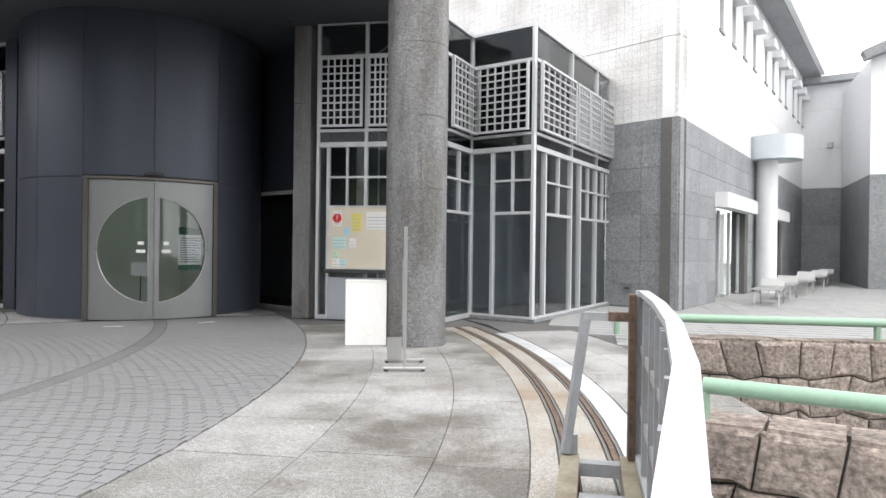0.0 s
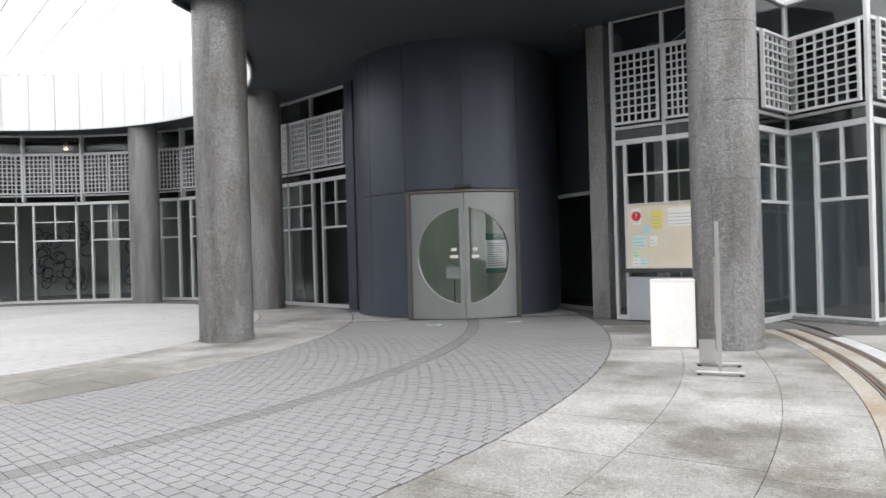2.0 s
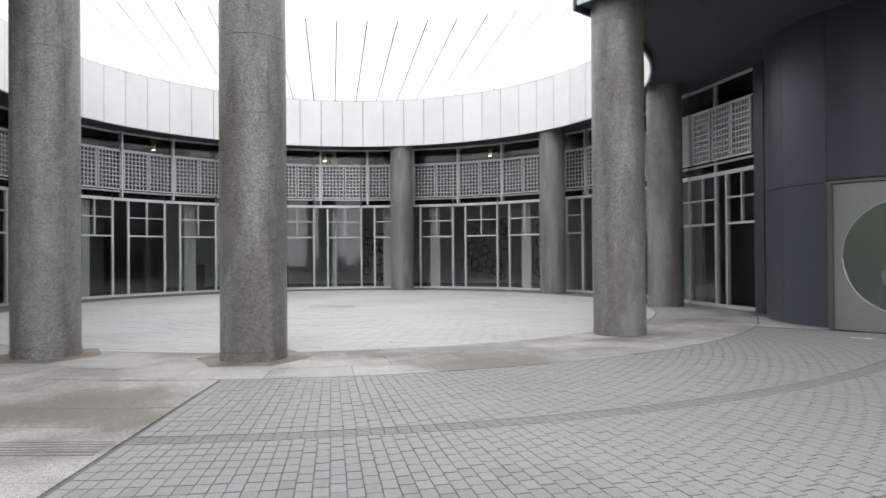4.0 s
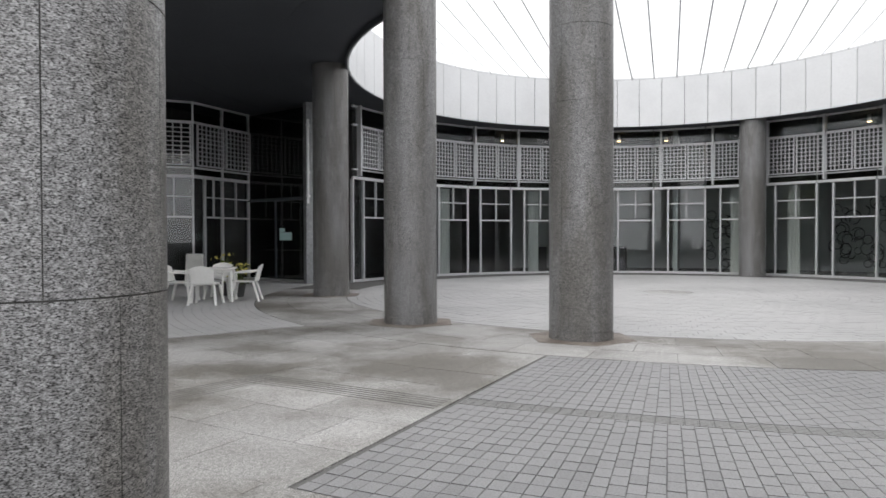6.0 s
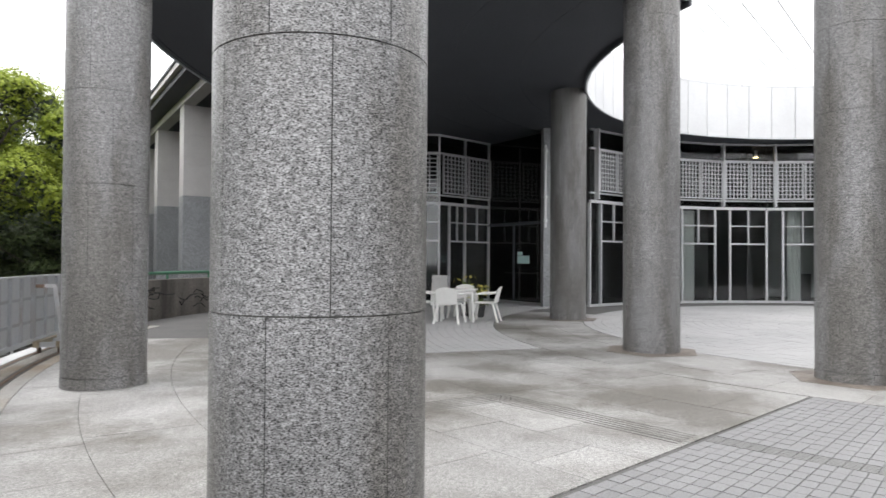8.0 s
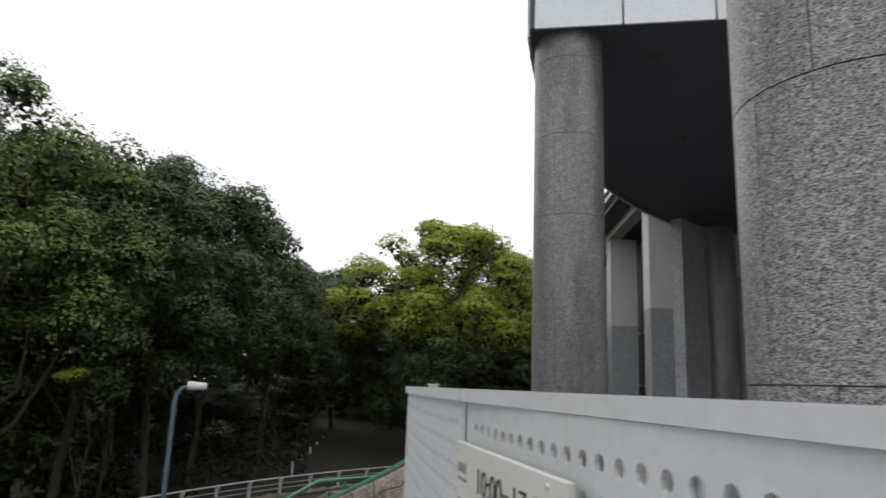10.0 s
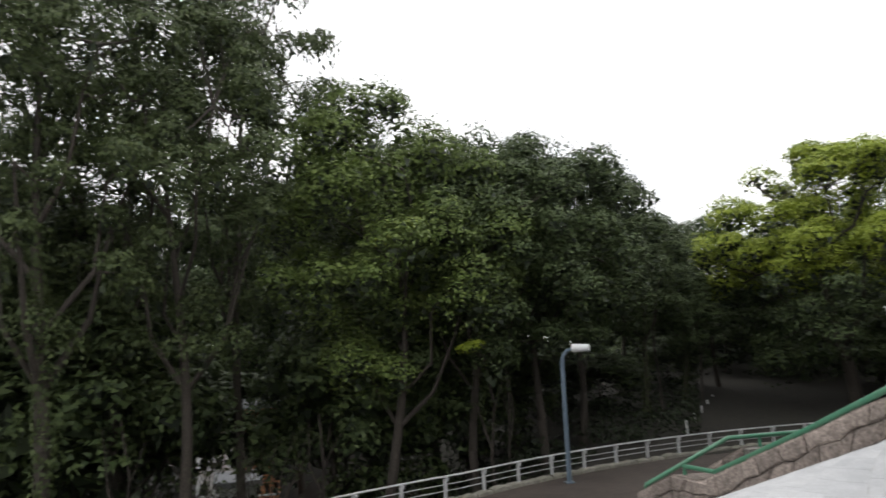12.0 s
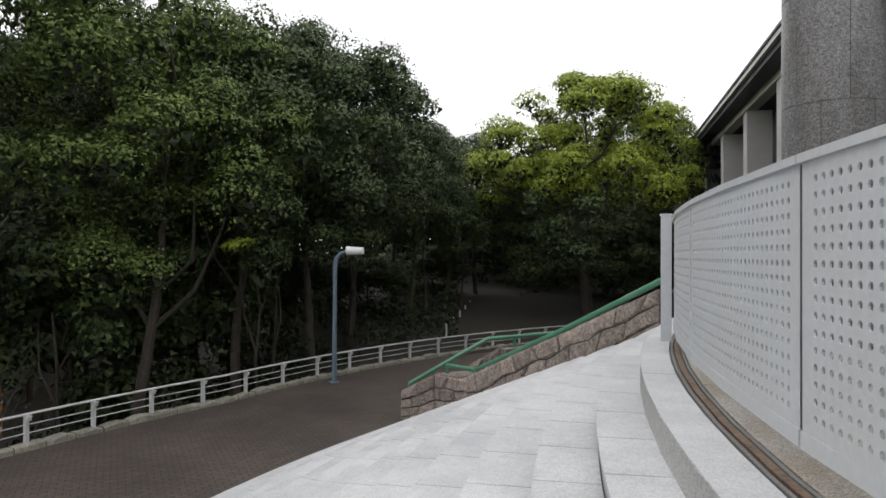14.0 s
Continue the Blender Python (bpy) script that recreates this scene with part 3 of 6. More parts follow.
part("roof_base", bm, M_SEAM, roof)
# round downlights in the soffit
for r, a in [(14.8, -50), (12, -60), (12, -52), (12, -75), (14.5, -62), (12, 14), (12, 30), (14.3, 24)]:
    d = thing("downlight", "small dark round recessed soffit light, off", "downlight", "soffit lights", "", pose(*polar(r, a, SOFFIT)))
    bm = bmesh.new()
    bmesh.ops.create_cone(bm, cap_ends=True, segments=20, radius1=0.07, radius2=0.09, depth=0.03, matrix=Matrix.Translation((0, 0, -0.012)))
    part("rim", bm, M_DARK, d)

# ---- glazed front: one window unit ----
def lattice(w, h, nx, ny, at, parent, mat):
    bm = bmesh.new()
    for x in (0, w - 0.04):
        box(bm, x, x + 0.04, -0.03, 0.03, 0, h)
    for z in (0, h - 0.04):
        box(bm, 0.04, w - 0.04, -0.028, 0.028, z, z + 0.04)
    f = part("lattice_panel", bm, mat, parent)
    f.matrix_basis = at
    bm = bmesh.new()
    for i in range(1, nx):
        x = 0.04 + (w - 0.08) * i / nx
        box(bm, x - 0.014, x + 0.014, -0.012, 0.02, 0.04, h - 0.04)
    for j in range(1, ny):
        z = 0.04 + (h - 0.08) * j / ny
        box(bm, 0.04, w - 0.04, -0.02, 0.012, z - 0.012, z + 0.012)
    part("grille", bm, mat, f)


def unit(name, w, at, label, group, narrow=0.0, cross=True, lat=2, board=False, first=True, last=False, top=SOFFIT, nx=6, shift=0.0):
    """A storey-high window: x along the wall, -y to the outside. narrow: the share of a slim light at the near side."""
    u = thing(name, label, "window", group, "structure", at)
    T = 0.055
    posts = ([0.0] if first else []) + ([narrow] if narrow else []) + ([w] if last else [])
    for x in posts:
        part("post", B(x - T / 2, x + T / 2, -0.05, 0.05, 0.0, 3.17 if (x == narrow and narrow) or shift else top), M_MULLION, u)
    if shift:
        part("post", B(shift - T / 2, shift + T / 2, -0.16, 0.05, 3.28, top), M_MULLION, u)
    def rail(z, x0, x1, t=0.05, d=0.045):
        part("transom", B(x0 + T / 2 + 0.001, x1 - T / 2 - 0.001, -d, d, z - t / 2, z + t / 2), M_MULLION, u)
    rail(0.04, 0, w, 0.08)
    rail(3.22, 0, w, 0.09)
    rail(3.48, 0, w)
    rail(4.84, 0, w, 0.06)
    rail(top - 0.03, 0, w, 0.06)
    m0 = narrow
    if cross:
        rail(2.01, m0, w)
        rail(2.62, m0, w, 0.035)
        x = (m0 + w) / 2
        part("bar", B(x - 0.018, x + 0.018, -0.04, 0.04, 2.04, 3.17), M_MULLION, u)
    for x0, x1, z0, z1 in ([(0, m0, 0.08, 3.17)] if narrow else []) + ([(m0, w, 0.08, 1.98), (m0, w, 2.04, 3.17)] if cross else [(m0, w, 0.08, 3.17)]) + [(0, w, 3.27, 4.81), (0, w, 4.87, top - 0.06)]:
        p = part("pane", B(x0 + T / 2, x1 - T / 2, 0.0, 0.008, z0, z1), M_SMOKE if 3.2 < z0 < 4 else M_GLASS, u)
        p.visible_shadow = False
    for k in range(lat):
        lw = (w - 0.1 - 0.05 * (lat - 1)) / lat
        lattice(lw, 1.28, nx, 9, pose(shift + 0.05 + k * (lw + 0.05), -0.13, 3.53), u, M_MULLION)
    return u


# the ring of windows round the court: outside is towards the centre
RW, STEP = 9.25, 11.42
wide = 2 * RW * math.sin(radians(STEP / 2))


def court_pose(a):
    p, q = polar(RW, a + STEP), polar(RW, a)
    m, _ = along(p, q)
    return m @ pose(0, 0, 0, 0, 0, 0)


u0 = None
for k in range(0, 16):
    a = 60.1 + STEP * k
    m = court_pose(a)
    if u0 is None:
        u0 = unit("window", wide, m, "tall white-framed court window with lattice panels above", "court windows", 0.53, shift=0.27)
    else:
        copy_thing(u0, m)

# ---- gallery behind the court windows ----
structure("gallery_wall", A(13.9, 14.1, 59, 238, 0, SOFFIT, 80), M_INNER, "pale gallery wall behind the court windows", "wall")
structure("gallery_floor", A(9.4, 13.9, 59, 238, -0.011, 0.004, 80), M_GFLOOR, "dark polished gallery floor", "floor")
structure("outer_wall", A(16.0, 16.28, 28, 278, 0, SOFFIT, 80), M_STONE, "outer wall of the round building", "wall")
# the near-black partitions put the dimness of unlit rooms into their colour
for a in (59, 100, 158, 200, 238):
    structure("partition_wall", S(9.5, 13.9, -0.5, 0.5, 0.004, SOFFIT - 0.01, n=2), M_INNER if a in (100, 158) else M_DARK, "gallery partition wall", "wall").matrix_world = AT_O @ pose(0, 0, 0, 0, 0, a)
# an added dark sheet inside dims part of the gallery
structure("dimming_sheet", A(12.6, 12.7, 190, 237, 0.004, SOFFIT - 0.01, 20), M_DARK, "added dark sheet that dims part of the gallery", "wall")
# pale curtains beside posts
for a in (68.6, 91.5, 114.3, 137.2, 148.6, 194.2, 216.9):
    cu = thing("curtain", "pale full-height curtain strip behind glass", "curtain", "court curtains", "", AT_O @ pose(0, 0, 0, 0, 0, a - 3.3))
    bm = bmesh.new()
    for i in range(8):
        tube(bm, [(9.55 + 0.03 * (i % 2), -0.2 + 0.05 * i, 0.02), (9.55 + 0.03 * (i % 2), -0.2 + 0.05 * i, 3.15)], 0.034, 6)
    part("cloth", bm, M_CURTAIN, cu)
# black ring-work on the gallery wall
for a, n, w in ((121.5, 34, 0.85), (148.0, 22, 0.6), (106.0, 16, 0.5)):
    art = thing("ring_artwork", "black wall artwork of tangled open rings", "artwork", "ring artworks", "", AT_O @ pose(0, 0, 0, 0, 0, a))
    for i in range(n):
        bm = bmesh.new()
        r = random.uniform(0.1, 0.26)
        cy, cz = random.uniform(-w, w), random.uniform(0.3, 2.6)
        s0, s1 = random.uniform(0, 6), random.uniform(4, 6.2)
        tube(bm, [(9.75 + 0.01 * (i % 5), cy + r * math.cos(s0 + s1 * k / 12), cz + r * math.sin(s0 + s1 * k / 12)) for k in range(13)], 0.016, 5)
        part("ring", bm, M_BLACK, art)
# lit ceiling spots of the gallery
spot_mat = material("lit_spot", (1, 0.8, 0.45), 0.5)
spot_b = spot_mat.node_tree.nodes["Principled BSDF"]
spot_b.inputs["Emission Color"].default_value, spot_b.inputs["Emission Strength"].default_value = (1, 0.72, 0.35, 1), 9
for a, r in ((122, 10.4), (106, 10.6), (160, 10.6), (170, 10.3), (196, 10.5), (62, 10.2)):
    s = thing("ceiling_spot", "small lit warm ceiling spotlight", "spotlight", "gallery spots", "", pose(*polar(r, a, SOFFIT)))
    bm = bmesh.new()
    bmesh.ops.create_cone(bm, cap_ends=True, segments=12, radius1=0.05, radius2=0.06, depth=0.24, matrix=Matrix.Translation((0, 0, -0.12)))
    part("housing", bm, M_WHITE, s)
    bm = bmesh.new()
    bmesh.ops.create_cone(bm, cap_ends=True, segments=12, radius1=0.06, radius2=0.06, depth=0.02, matrix=Matrix.Translation((0, 0, -0.255)))
    part("lens", bm, spot_mat, s)
# low dark plinths seen through the glass
for a, r in ((169, 11.4), (186, 11.2)):
    p = thing("plinth", "dark square gallery plinth behind glass", "plinth", "gallery plinths", "", AT_O @ pose(0, 0, 0, 0, 0, a))
    part("body", B(r, r + 0.5, -0.25, 0.25, 0.004, 0.95, None, 0.01), M_DARK, p)
    part("top", B(r - 0.02, r + 0.52, -0.27, 0.27, 0.951, 0.98), M_BLACK, p)

# ---- entrance drum and round-windowed doors ----
DX, DY, DR = -6.18, 13.89, 2.27
DOOR = -62.8
HW = 27.2
DC = (DX, DY)
DH = 2.47
drum = thing("entrance_drum", "slate blue metal entrance drum with panel seams", "wall", "", "structure")
part("backing", S(DR - 0.16, DR - 0.03, DOOR + HW + 3, DOOR - HW - 3 + 360, 0.0, SOFFIT - 0.01, n=60, c=DC), M_DARK, drum)
part("backing", S(DR - 0.16, DR - 0.03, DOOR - HW - 3, DOOR + HW + 3, DH + 0.03, SOFFIT - 0.01, n=20, c=DC), M_DARK, drum)
gap = 0.12
for k in range(12):
    a1, a0 = DOOR - HW - 2.4 - k * (360 - 2 * HW - 4.8) / 12, DOOR - HW - 2.4 - (k + 1) * (360 - 2 * HW - 4.8) / 12
    for z0, z1 in ((0.03, DH + 0.03), (DH + 0.045, SOFFIT - 0.005)):
        part("cladding_panel", S(DR - 0.03, DR, a0 + gap, a1 - gap, z0, z1, n=10, c=DC), M_DRUM, drum, smooth=True)
for k in range(2):
    a0 = DOOR - HW - 2.4 + k * (HW + 2.4)
    part("cladding_panel", S(DR - 0.03, DR, a0 + gap, a0 + HW + 2.4 - gap, DH + 0.075, SOFFIT - 0.005, n=10, c=DC), M_DRUM, drum, smooth=True)
part("plinth", S(DR - 0.05, DR - 0.012, DOOR + HW + 2.4, DOOR - HW - 2.4 + 360, 0, 0.03, n=60, c=DC), M_STEEL, drum)

door = thing("door_1", "pair of curved brushed steel doors with a round window", "door", "", "structure")
for s in (-1, 1):
    a = DOOR + s * (HW + 1.1)
    part("jamb", S(DR - 0.2, DR + 0.012, a - 1.1, a + 1.1, 0, DH + 0.0, n=4, c=DC), M_BRONZE, door)
part("head", S(DR - 0.2, DR + 0.035, DOOR - HW - 2.3, DOOR + HW + 2.3, DH + 0.002, DH + 0.045, n=24, c=DC), M_BRONZE, door)
part("sensor", B(-0.16, 0.16, -0.05, 0.04, 0, 0.06, Matrix.Translation((DX, DY, DH + 0.08)) @ pose(0, 0, 0, 0, 0, DOOR) @ Matrix.Translation((DR + 0.04, 0, 0)) @ pose(0, 0, 0, 0, 0, 90), 0.01), M_DARK, door)
RZ, RR = 1.24, 0.93


def leaf(s):
    """One curved leaf with its half of the round opening."""
    bm = bmesh.new()
    n = 44
    stile = 0.085
    for i in range(n):
        u0, u1 = 0.006 + (HW / 57.3 * DR - 0.01) * i / n, 0.006 + (HW / 57.3 * DR - 0.01) * (i + 1) / n
        def hole(u):
            return math.sqrt(RR * RR - u * u) if stile <= u < RR else 0.0
        if (u0 < stile < u1):
            u0s = [(u0, stile), (stile, u1)]
        else:
            u0s = [(u0, u1)]
        for p, q in u0s:
            hp, hq = hole(p + 1e-6), hole(q - 1e-6)
            if hp == 0 and hq == 0:
                spans = [((0.02, DH - 0.01), (0.02, DH - 0.01))]
            else:
                spans = [((0.02, RZ - hp), (0.02, RZ - hq)), ((RZ + hp, DH - 0.01), (RZ + hq, DH - 0.01))]
            for (l0, h0), (l1, h1) in spans:
                vs = []
                for rr in (DR - 0.06, DR - 0.015):
                    for uu, zz in ((p, l0), (q, l1), (q, h1), (p, h0)):
                        a = radians(DOOR) + s * uu / DR
                        vs.append(bm.verts.new((DX + rr * math.cos(a), DY + rr * math.sin(a), zz)))
                for f in ((0, 1, 2, 3), (7, 6, 5, 4), (0, 4, 5, 1), (2, 6, 7, 3), (1, 5, 6, 2), (3, 7, 4, 0)):
                    bm.faces.new([vs[k] for k in f])
    bmesh.ops.remove_doubles(bm, verts=bm.verts, dist=0.0005)
    lf = part("leaf", bm, M_STEELD, door)
    a0, a1 = DOOR + s * 0.085 / DR * 57.3, DOOR + s * RR / DR * 57.3
    g = part("pane", S(DR - 0.045, DR - 0.038, min(a0, a1), max(a0, a1), RZ - RR, RZ + RR, n=12, c=DC), M_GLASS, lf)
    g.visible_shadow = False
    bm = bmesh.new()
    pts = [(s * 0.09 / DR, RZ - math.sqrt(RR * RR - 0.0081))] + [(s * RR * math.cos(t) / DR, RZ + RR * math.sin(t)) for t in np.linspace(-1.45, 1.45, 30)] + [(s * 0.09 / DR, RZ + math.sqrt(RR * RR - 0.0081))]
    tube(bm, [(DX + (DR - 0.015) * math.cos(radians(DOOR) + a), DY + (DR - 0.015) * math.sin(radians(DOOR) + a), z) for a, z in pts + pts[:1]], 0.009, 5)
    part("glass_bead", bm, M_STEEL, lf)
    for z, w in ((1.36, 0.05), (1.22, 0.075)):
        a = radians(DOOR) + s * 0.21 / DR
        bm = B(-w, w, -0.004, 0.004, -0.03, 0.03, Matrix.Translation((DX + (DR - 0.03) * math.cos(a), DY + (DR - 0.03) * math.sin(a), z)) @ pose(0, 0, 0, 0, 0, math.degrees(a) + 90), 0.003)
        part("push_sticker", bm, M_PLASTIC, lf, "white sticker")
    return lf


leaf(-1)
right_leaf = leaf(1)
# notice inside the right leaf's glass
a = radians(DOOR) + 0.66 / DR
at = Matrix.Translation((DX + (DR - 0.1) * math.cos(a), DY + (DR - 0.1) * math.sin(a), 0)) @ pose(0, 0, 0, 0, 0, math.degrees(a) + 90)
note = thing("door_notice", "white printed notice with a green heading on the door glass", "notice", "", "", at)
part("sheet", B(-0.21, 0.21, -0.004, 0.0, 0.98, 1.52), M_PAPER, note)
part("heading", B(-0.21, 0.21, -0.006, 0.0, 1.525, 1.66), M_DKGREEN, note)
part("foot_band", B(-0.21, 0.21, -0.006, 0.0, 0.88, 0.975), M_DKGREEN, note)
for k in range(11):
    part("text_line", B(-0.18, 0.18 - 0.03 * (k % 3), -0.008, -0.004, 1.02 + 0.043 * k, 1.036 + 0.043 * k), M_INK, note)
# lobby: back wall, floor and desk
structure("lobby_floor", S(0.02, DR - 0.1, 0, 360, -0.011, 0.003, n=48, c=DC), M_GFLOOR, "polished lobby floor", "floor")
structure("drum_lining", S(DR - 0.2, DR - 0.165, DOOR + HW + 4, DOOR - HW - 4 + 360, 0.004, 3.0, n=50, c=DC), M_LOBBY, "pale lobby lining", "wall")
structure("lobby_ceiling", S(0.02, DR - 0.2, 0, 360, 3.0, 3.05, n=48, c=DC), M_INNER, "white lobby ceiling", "ceiling")
# added glowing panel, out of view, that brightens the lobby behind the doors
lobby_fill_mat = material("lobby_fill_glow", (1, 1, 1), 0.5)
lobby_fill_b = lobby_fill_mat.node_tree.nodes["Principled BSDF"]
lobby_fill_b.inputs["Emission Color"].default_value, lobby_fill_b.inputs["Emission Strength"].default_value = (0.95, 1, 0.92, 1), 2.6
lamp = thing("lobby_light", "added glowing ceiling panel that brightens the lobby", "ceiling light", "", "", pose(DX, DY, 3.0))
part("frame", B(-0.62, 0.62, -0.62, 0.62, -0.03, -0.002), M_WHITE, lamp)
part("glow_sheet", B(-0.58, 0.58, -0.58, 0.58, -0.04, -0.031), lobby_fill_mat, lamp)
desk = thing("reception_desk", "dark grey lobby counter behind the door glass", "counter", "", "", pose(DX - 1.25, DY - 0.35, 0.003, 0, 0, 30))
part("body", B(-0.4, 0.4, -0.3, 0.3, 0, 0.9, None, 0.01), M_DARK, desk)
part("top", B(-0.44, 0.44, -0.34, 0.34, 0.901, 0.94, None, 0.008), M_STEEL, desk)
stand = thing("lobby_sign", "small white sign on a thin stand in the lobby", "sign", "", "", pose(DX + 0.55, DY - 1.45, 0.003, 0, 0, 28))
part("plate", B(-0.16, 0.16, -0.01, 0.01, 0.75, 1.0), M_PAPER, stand)
bm = bar(bmesh.new(), (0, 0.03, 0), (0, 0.012, 0.8), 0.02)
bar(bm, (0, 0.25, 0), (0, 0.02, 0.7), 0.015)
part("leg", bm, M_DARK, stand)
# white arrow marks on the paving
for x, y, w in ((-5.35, 10.9, 20), (-4.1, 11.65, 45)):
    mk = thing("floor_arrow", "small white arrow painted on the paving", "marking", "floor arrows", "", pose(x, y, 0.0025, 0, 0, w))
    part("paint", prism(bmesh.new(), [(-0.16, -0.025), (0.05, -0.025), (0.05, -0.08), (0.16, 0), (0.05, 0.08), (0.05, 0.025), (-0.16, 0.025)], 0, 0.002), M_WHITE, mk)

# ---- recess with dark glass door, pier and sawtooth glazed bays beside the drum ----
m, w = along((-4.15, 14.75), (-2.72, 13.55))
rec = thing("door_2", "tall dark glass side door with a steel bar handle", "door", "", "structure", m)
part("pane", B(0.06, w - 0.08, 0.02, 0.032, 0.09, 2.42), M_GLASS, rec).visible_shadow = False
part("sill", B(0, w, -0.03, 0.06, 0.0, 0.08), M_STEEL, rec)
part("head", B(0, w, -0.03, 0.06, 2.43, 2.5), M_MULLION, rec)
bm = tube(bmesh.new(), [(0.22, -0.06, 0.7), (0.22, -0.06, 1.9)], 0.014, 8)
for z in (0.8, 1.8):
    bar(bm, (0.22, -0.06, z), (0.22, 0.03, z), 0.014)
part("handle", bm, M_STEEL, rec)
structure("recess_wall", box(bmesh.new(), -0.2, w + 0.1, 0.0, 0.1, 2.51, SOFFIT - 0.005, m), M_DRUM, "dark metal wall above the side door", "wall")
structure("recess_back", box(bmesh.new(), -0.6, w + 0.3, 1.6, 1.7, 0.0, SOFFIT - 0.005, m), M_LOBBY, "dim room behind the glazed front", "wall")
pier = thing("stone_pier", "narrow grey granite pier with block joints", "pier", "", "structure", pose(-2.58, 12.92, 0, 0, 0, -14))
for z0, z1 in ((0, 0.14), (0.146, 1.55), (1.556, 2.75), (2.756, 4.0), (4.006, SOFFIT - 0.01)):
    part("stone_block", B(-0.17, 0.17, -0.42, 0.42, z0, z1, None, 0.004), M_COLUMN, pier)

A0, A1, NN, BC, EE = (-2.36, 12.5), (-0.02, 12.1), (0.5, 13.2), (1.62, 12.42), (3.93, 16.35)
m, w = along(A0, A1)
f1 = unit("window", 0.92, m, "glazed entrance front with lattice and notice board", "bay windows", 0.2, True, 1, top=5.5)
f2 = unit("window", w - 0.92, m @ pose(0.92, 0, 0), "glazed entrance front with lattice panels above", "bay windows", 0, True, 2, top=5.5, last=True)
m, w = along(A1, NN)
unit("window", w, m, "narrow return of the glazed bay with a lattice panel", "bay windows", 0, True, 1, top=5.5, first=False)
m, w = along(NN, BC)
unit("window", w, m, "projecting glazed bay window with white lattice above", "bay windows", 0.5, True, 1, top=5.5, last=True, nx=7)
m, w = along(BC, EE)
unit("window", w * 0.42, m, "side of the glazed bay with white lattice above", "bay windows", 0.5, True, 1, top=5.5, first=False)
unit("window", w * 0.36, m @ pose(w * 0.42, 0, 0), "side of the glazed bay with two lattice panels", "bay windows", 0.55, True, 2, top=5.5)
unit("window", w * 0.22, m @ pose(w * 0.78, 0, 0), "slim end light of the glazed bay", "bay windows", 0, True, 1, top=5.5, last=True)
structure("bay_floor", prism(bmesh.new(), [A0, A1, NN, BC, EE, (1.5, 18), (-3, 15)], -0.011, 0.02), M_GFLOOR, "dark floor inside the glazed bay", "floor")
structure("bay_roof", prism(bmesh.new(), [(-2.3, 12.6), (-0.02, 12.2), (0.5, 13.3), (1.6, 12.52), (3.85, 16.3), (1.5, 18), (-3, 15)], 5.42, 5.48), M_SOFFIT, "flat roof of the glazed bay", "roof")
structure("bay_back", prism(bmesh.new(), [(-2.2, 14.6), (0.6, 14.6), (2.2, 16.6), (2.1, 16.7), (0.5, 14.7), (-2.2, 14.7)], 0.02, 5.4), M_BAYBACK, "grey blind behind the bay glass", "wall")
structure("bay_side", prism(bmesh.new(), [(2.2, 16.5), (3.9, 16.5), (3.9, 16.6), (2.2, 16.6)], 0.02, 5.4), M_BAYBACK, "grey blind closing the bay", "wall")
structure("bay_plinth", prism(bmesh.new(), [(0.45, 13.1), (1.64, 12.26), (4.05, 16.3), (3.95, 16.3), (1.62, 12.4), (0.5, 13.2)], -0.01, 0.05), M_STONE, "stone kerb at the foot of the bay", "kerb")

# notice board
m, w = along(A0, A1)
nb = thing("notice_board", "cream wall notice board with a few pinned posters", "notice board", "", "", m @ pose(0.26, -0.06, 0))
part("cabinet", B(0, 1.5, -0.12, -0.0, 0.02, 0.78), M_CABINET, nb, "grey metal cabinet")
part("ledge", B(-0.05, 1.55, -0.2, 0.0, 0.86, 0.93, None, 0.01), M_DARK, nb)
part("board", B(0, 1.5, -0.09, -0.02, 0.95, 2.06), M_CREAM, nb)
bm = bmesh.new()
for x0, x1, z0, z1 in ((-0.03, 1.53, 2.06, 2.09), (-0.03, 1.53, 0.931, 0.955), (-0.03, 0.0, 0.955, 2.06), (1.5, 1.53, 0.955, 2.06)):
    box(bm, x0, x1, -0.11, -0.015, z0, z1)
part("frame", bm, M_MULLION, nb)
for x, z, w_, h, mt in ((0.08, 1.72, 0.17, 0.28, M_PAPER), (0.44, 1.62, 0.18, 0.33, M_YELLOW), (0.30, 1.55, 0.1, 0.14, M_CYAN), (0.72, 1.66, 0.42, 0.32, M_PAPER),
                        (0.08, 1.3, 0.26, 0.22, M_CYANP), (0.40, 1.33, 0.12, 0.17, M_PAPER), (0.08, 1.12, 0.12, 0.14, M_GREENP), (0.08, 0.98, 0.13, 0.14, M_PAPER), (0.22, 0.98, 0.13, 0.14, M_CYANP)):
    part("poster", B(x, x + w_, -0.094, -0.09, z, z + h), mt, nb)
    for k in range(max(1, int(h / 0.07))):
        if mt is not M_CYAN:
            part("text_line", B(x + 0.015, x + w_ - 0.02 - 0.03 * (k % 2), -0.0955, -0.094, z + 0.03 + 0.06 * k, z + 0.042 + 0.06 * k), M_INKP, nb)
bm = bmesh.new()
bmesh.ops.create_cone(bm, cap_ends=True, segments=24, radius1=0.085, radius2=0.085, depth=0.004, matrix=Matrix.Translation((0.165, -0.099, 1.86)) @ pose(0, 0, 0, 90, 0, 0))
part("red_disc", bm, M_RED, nb)


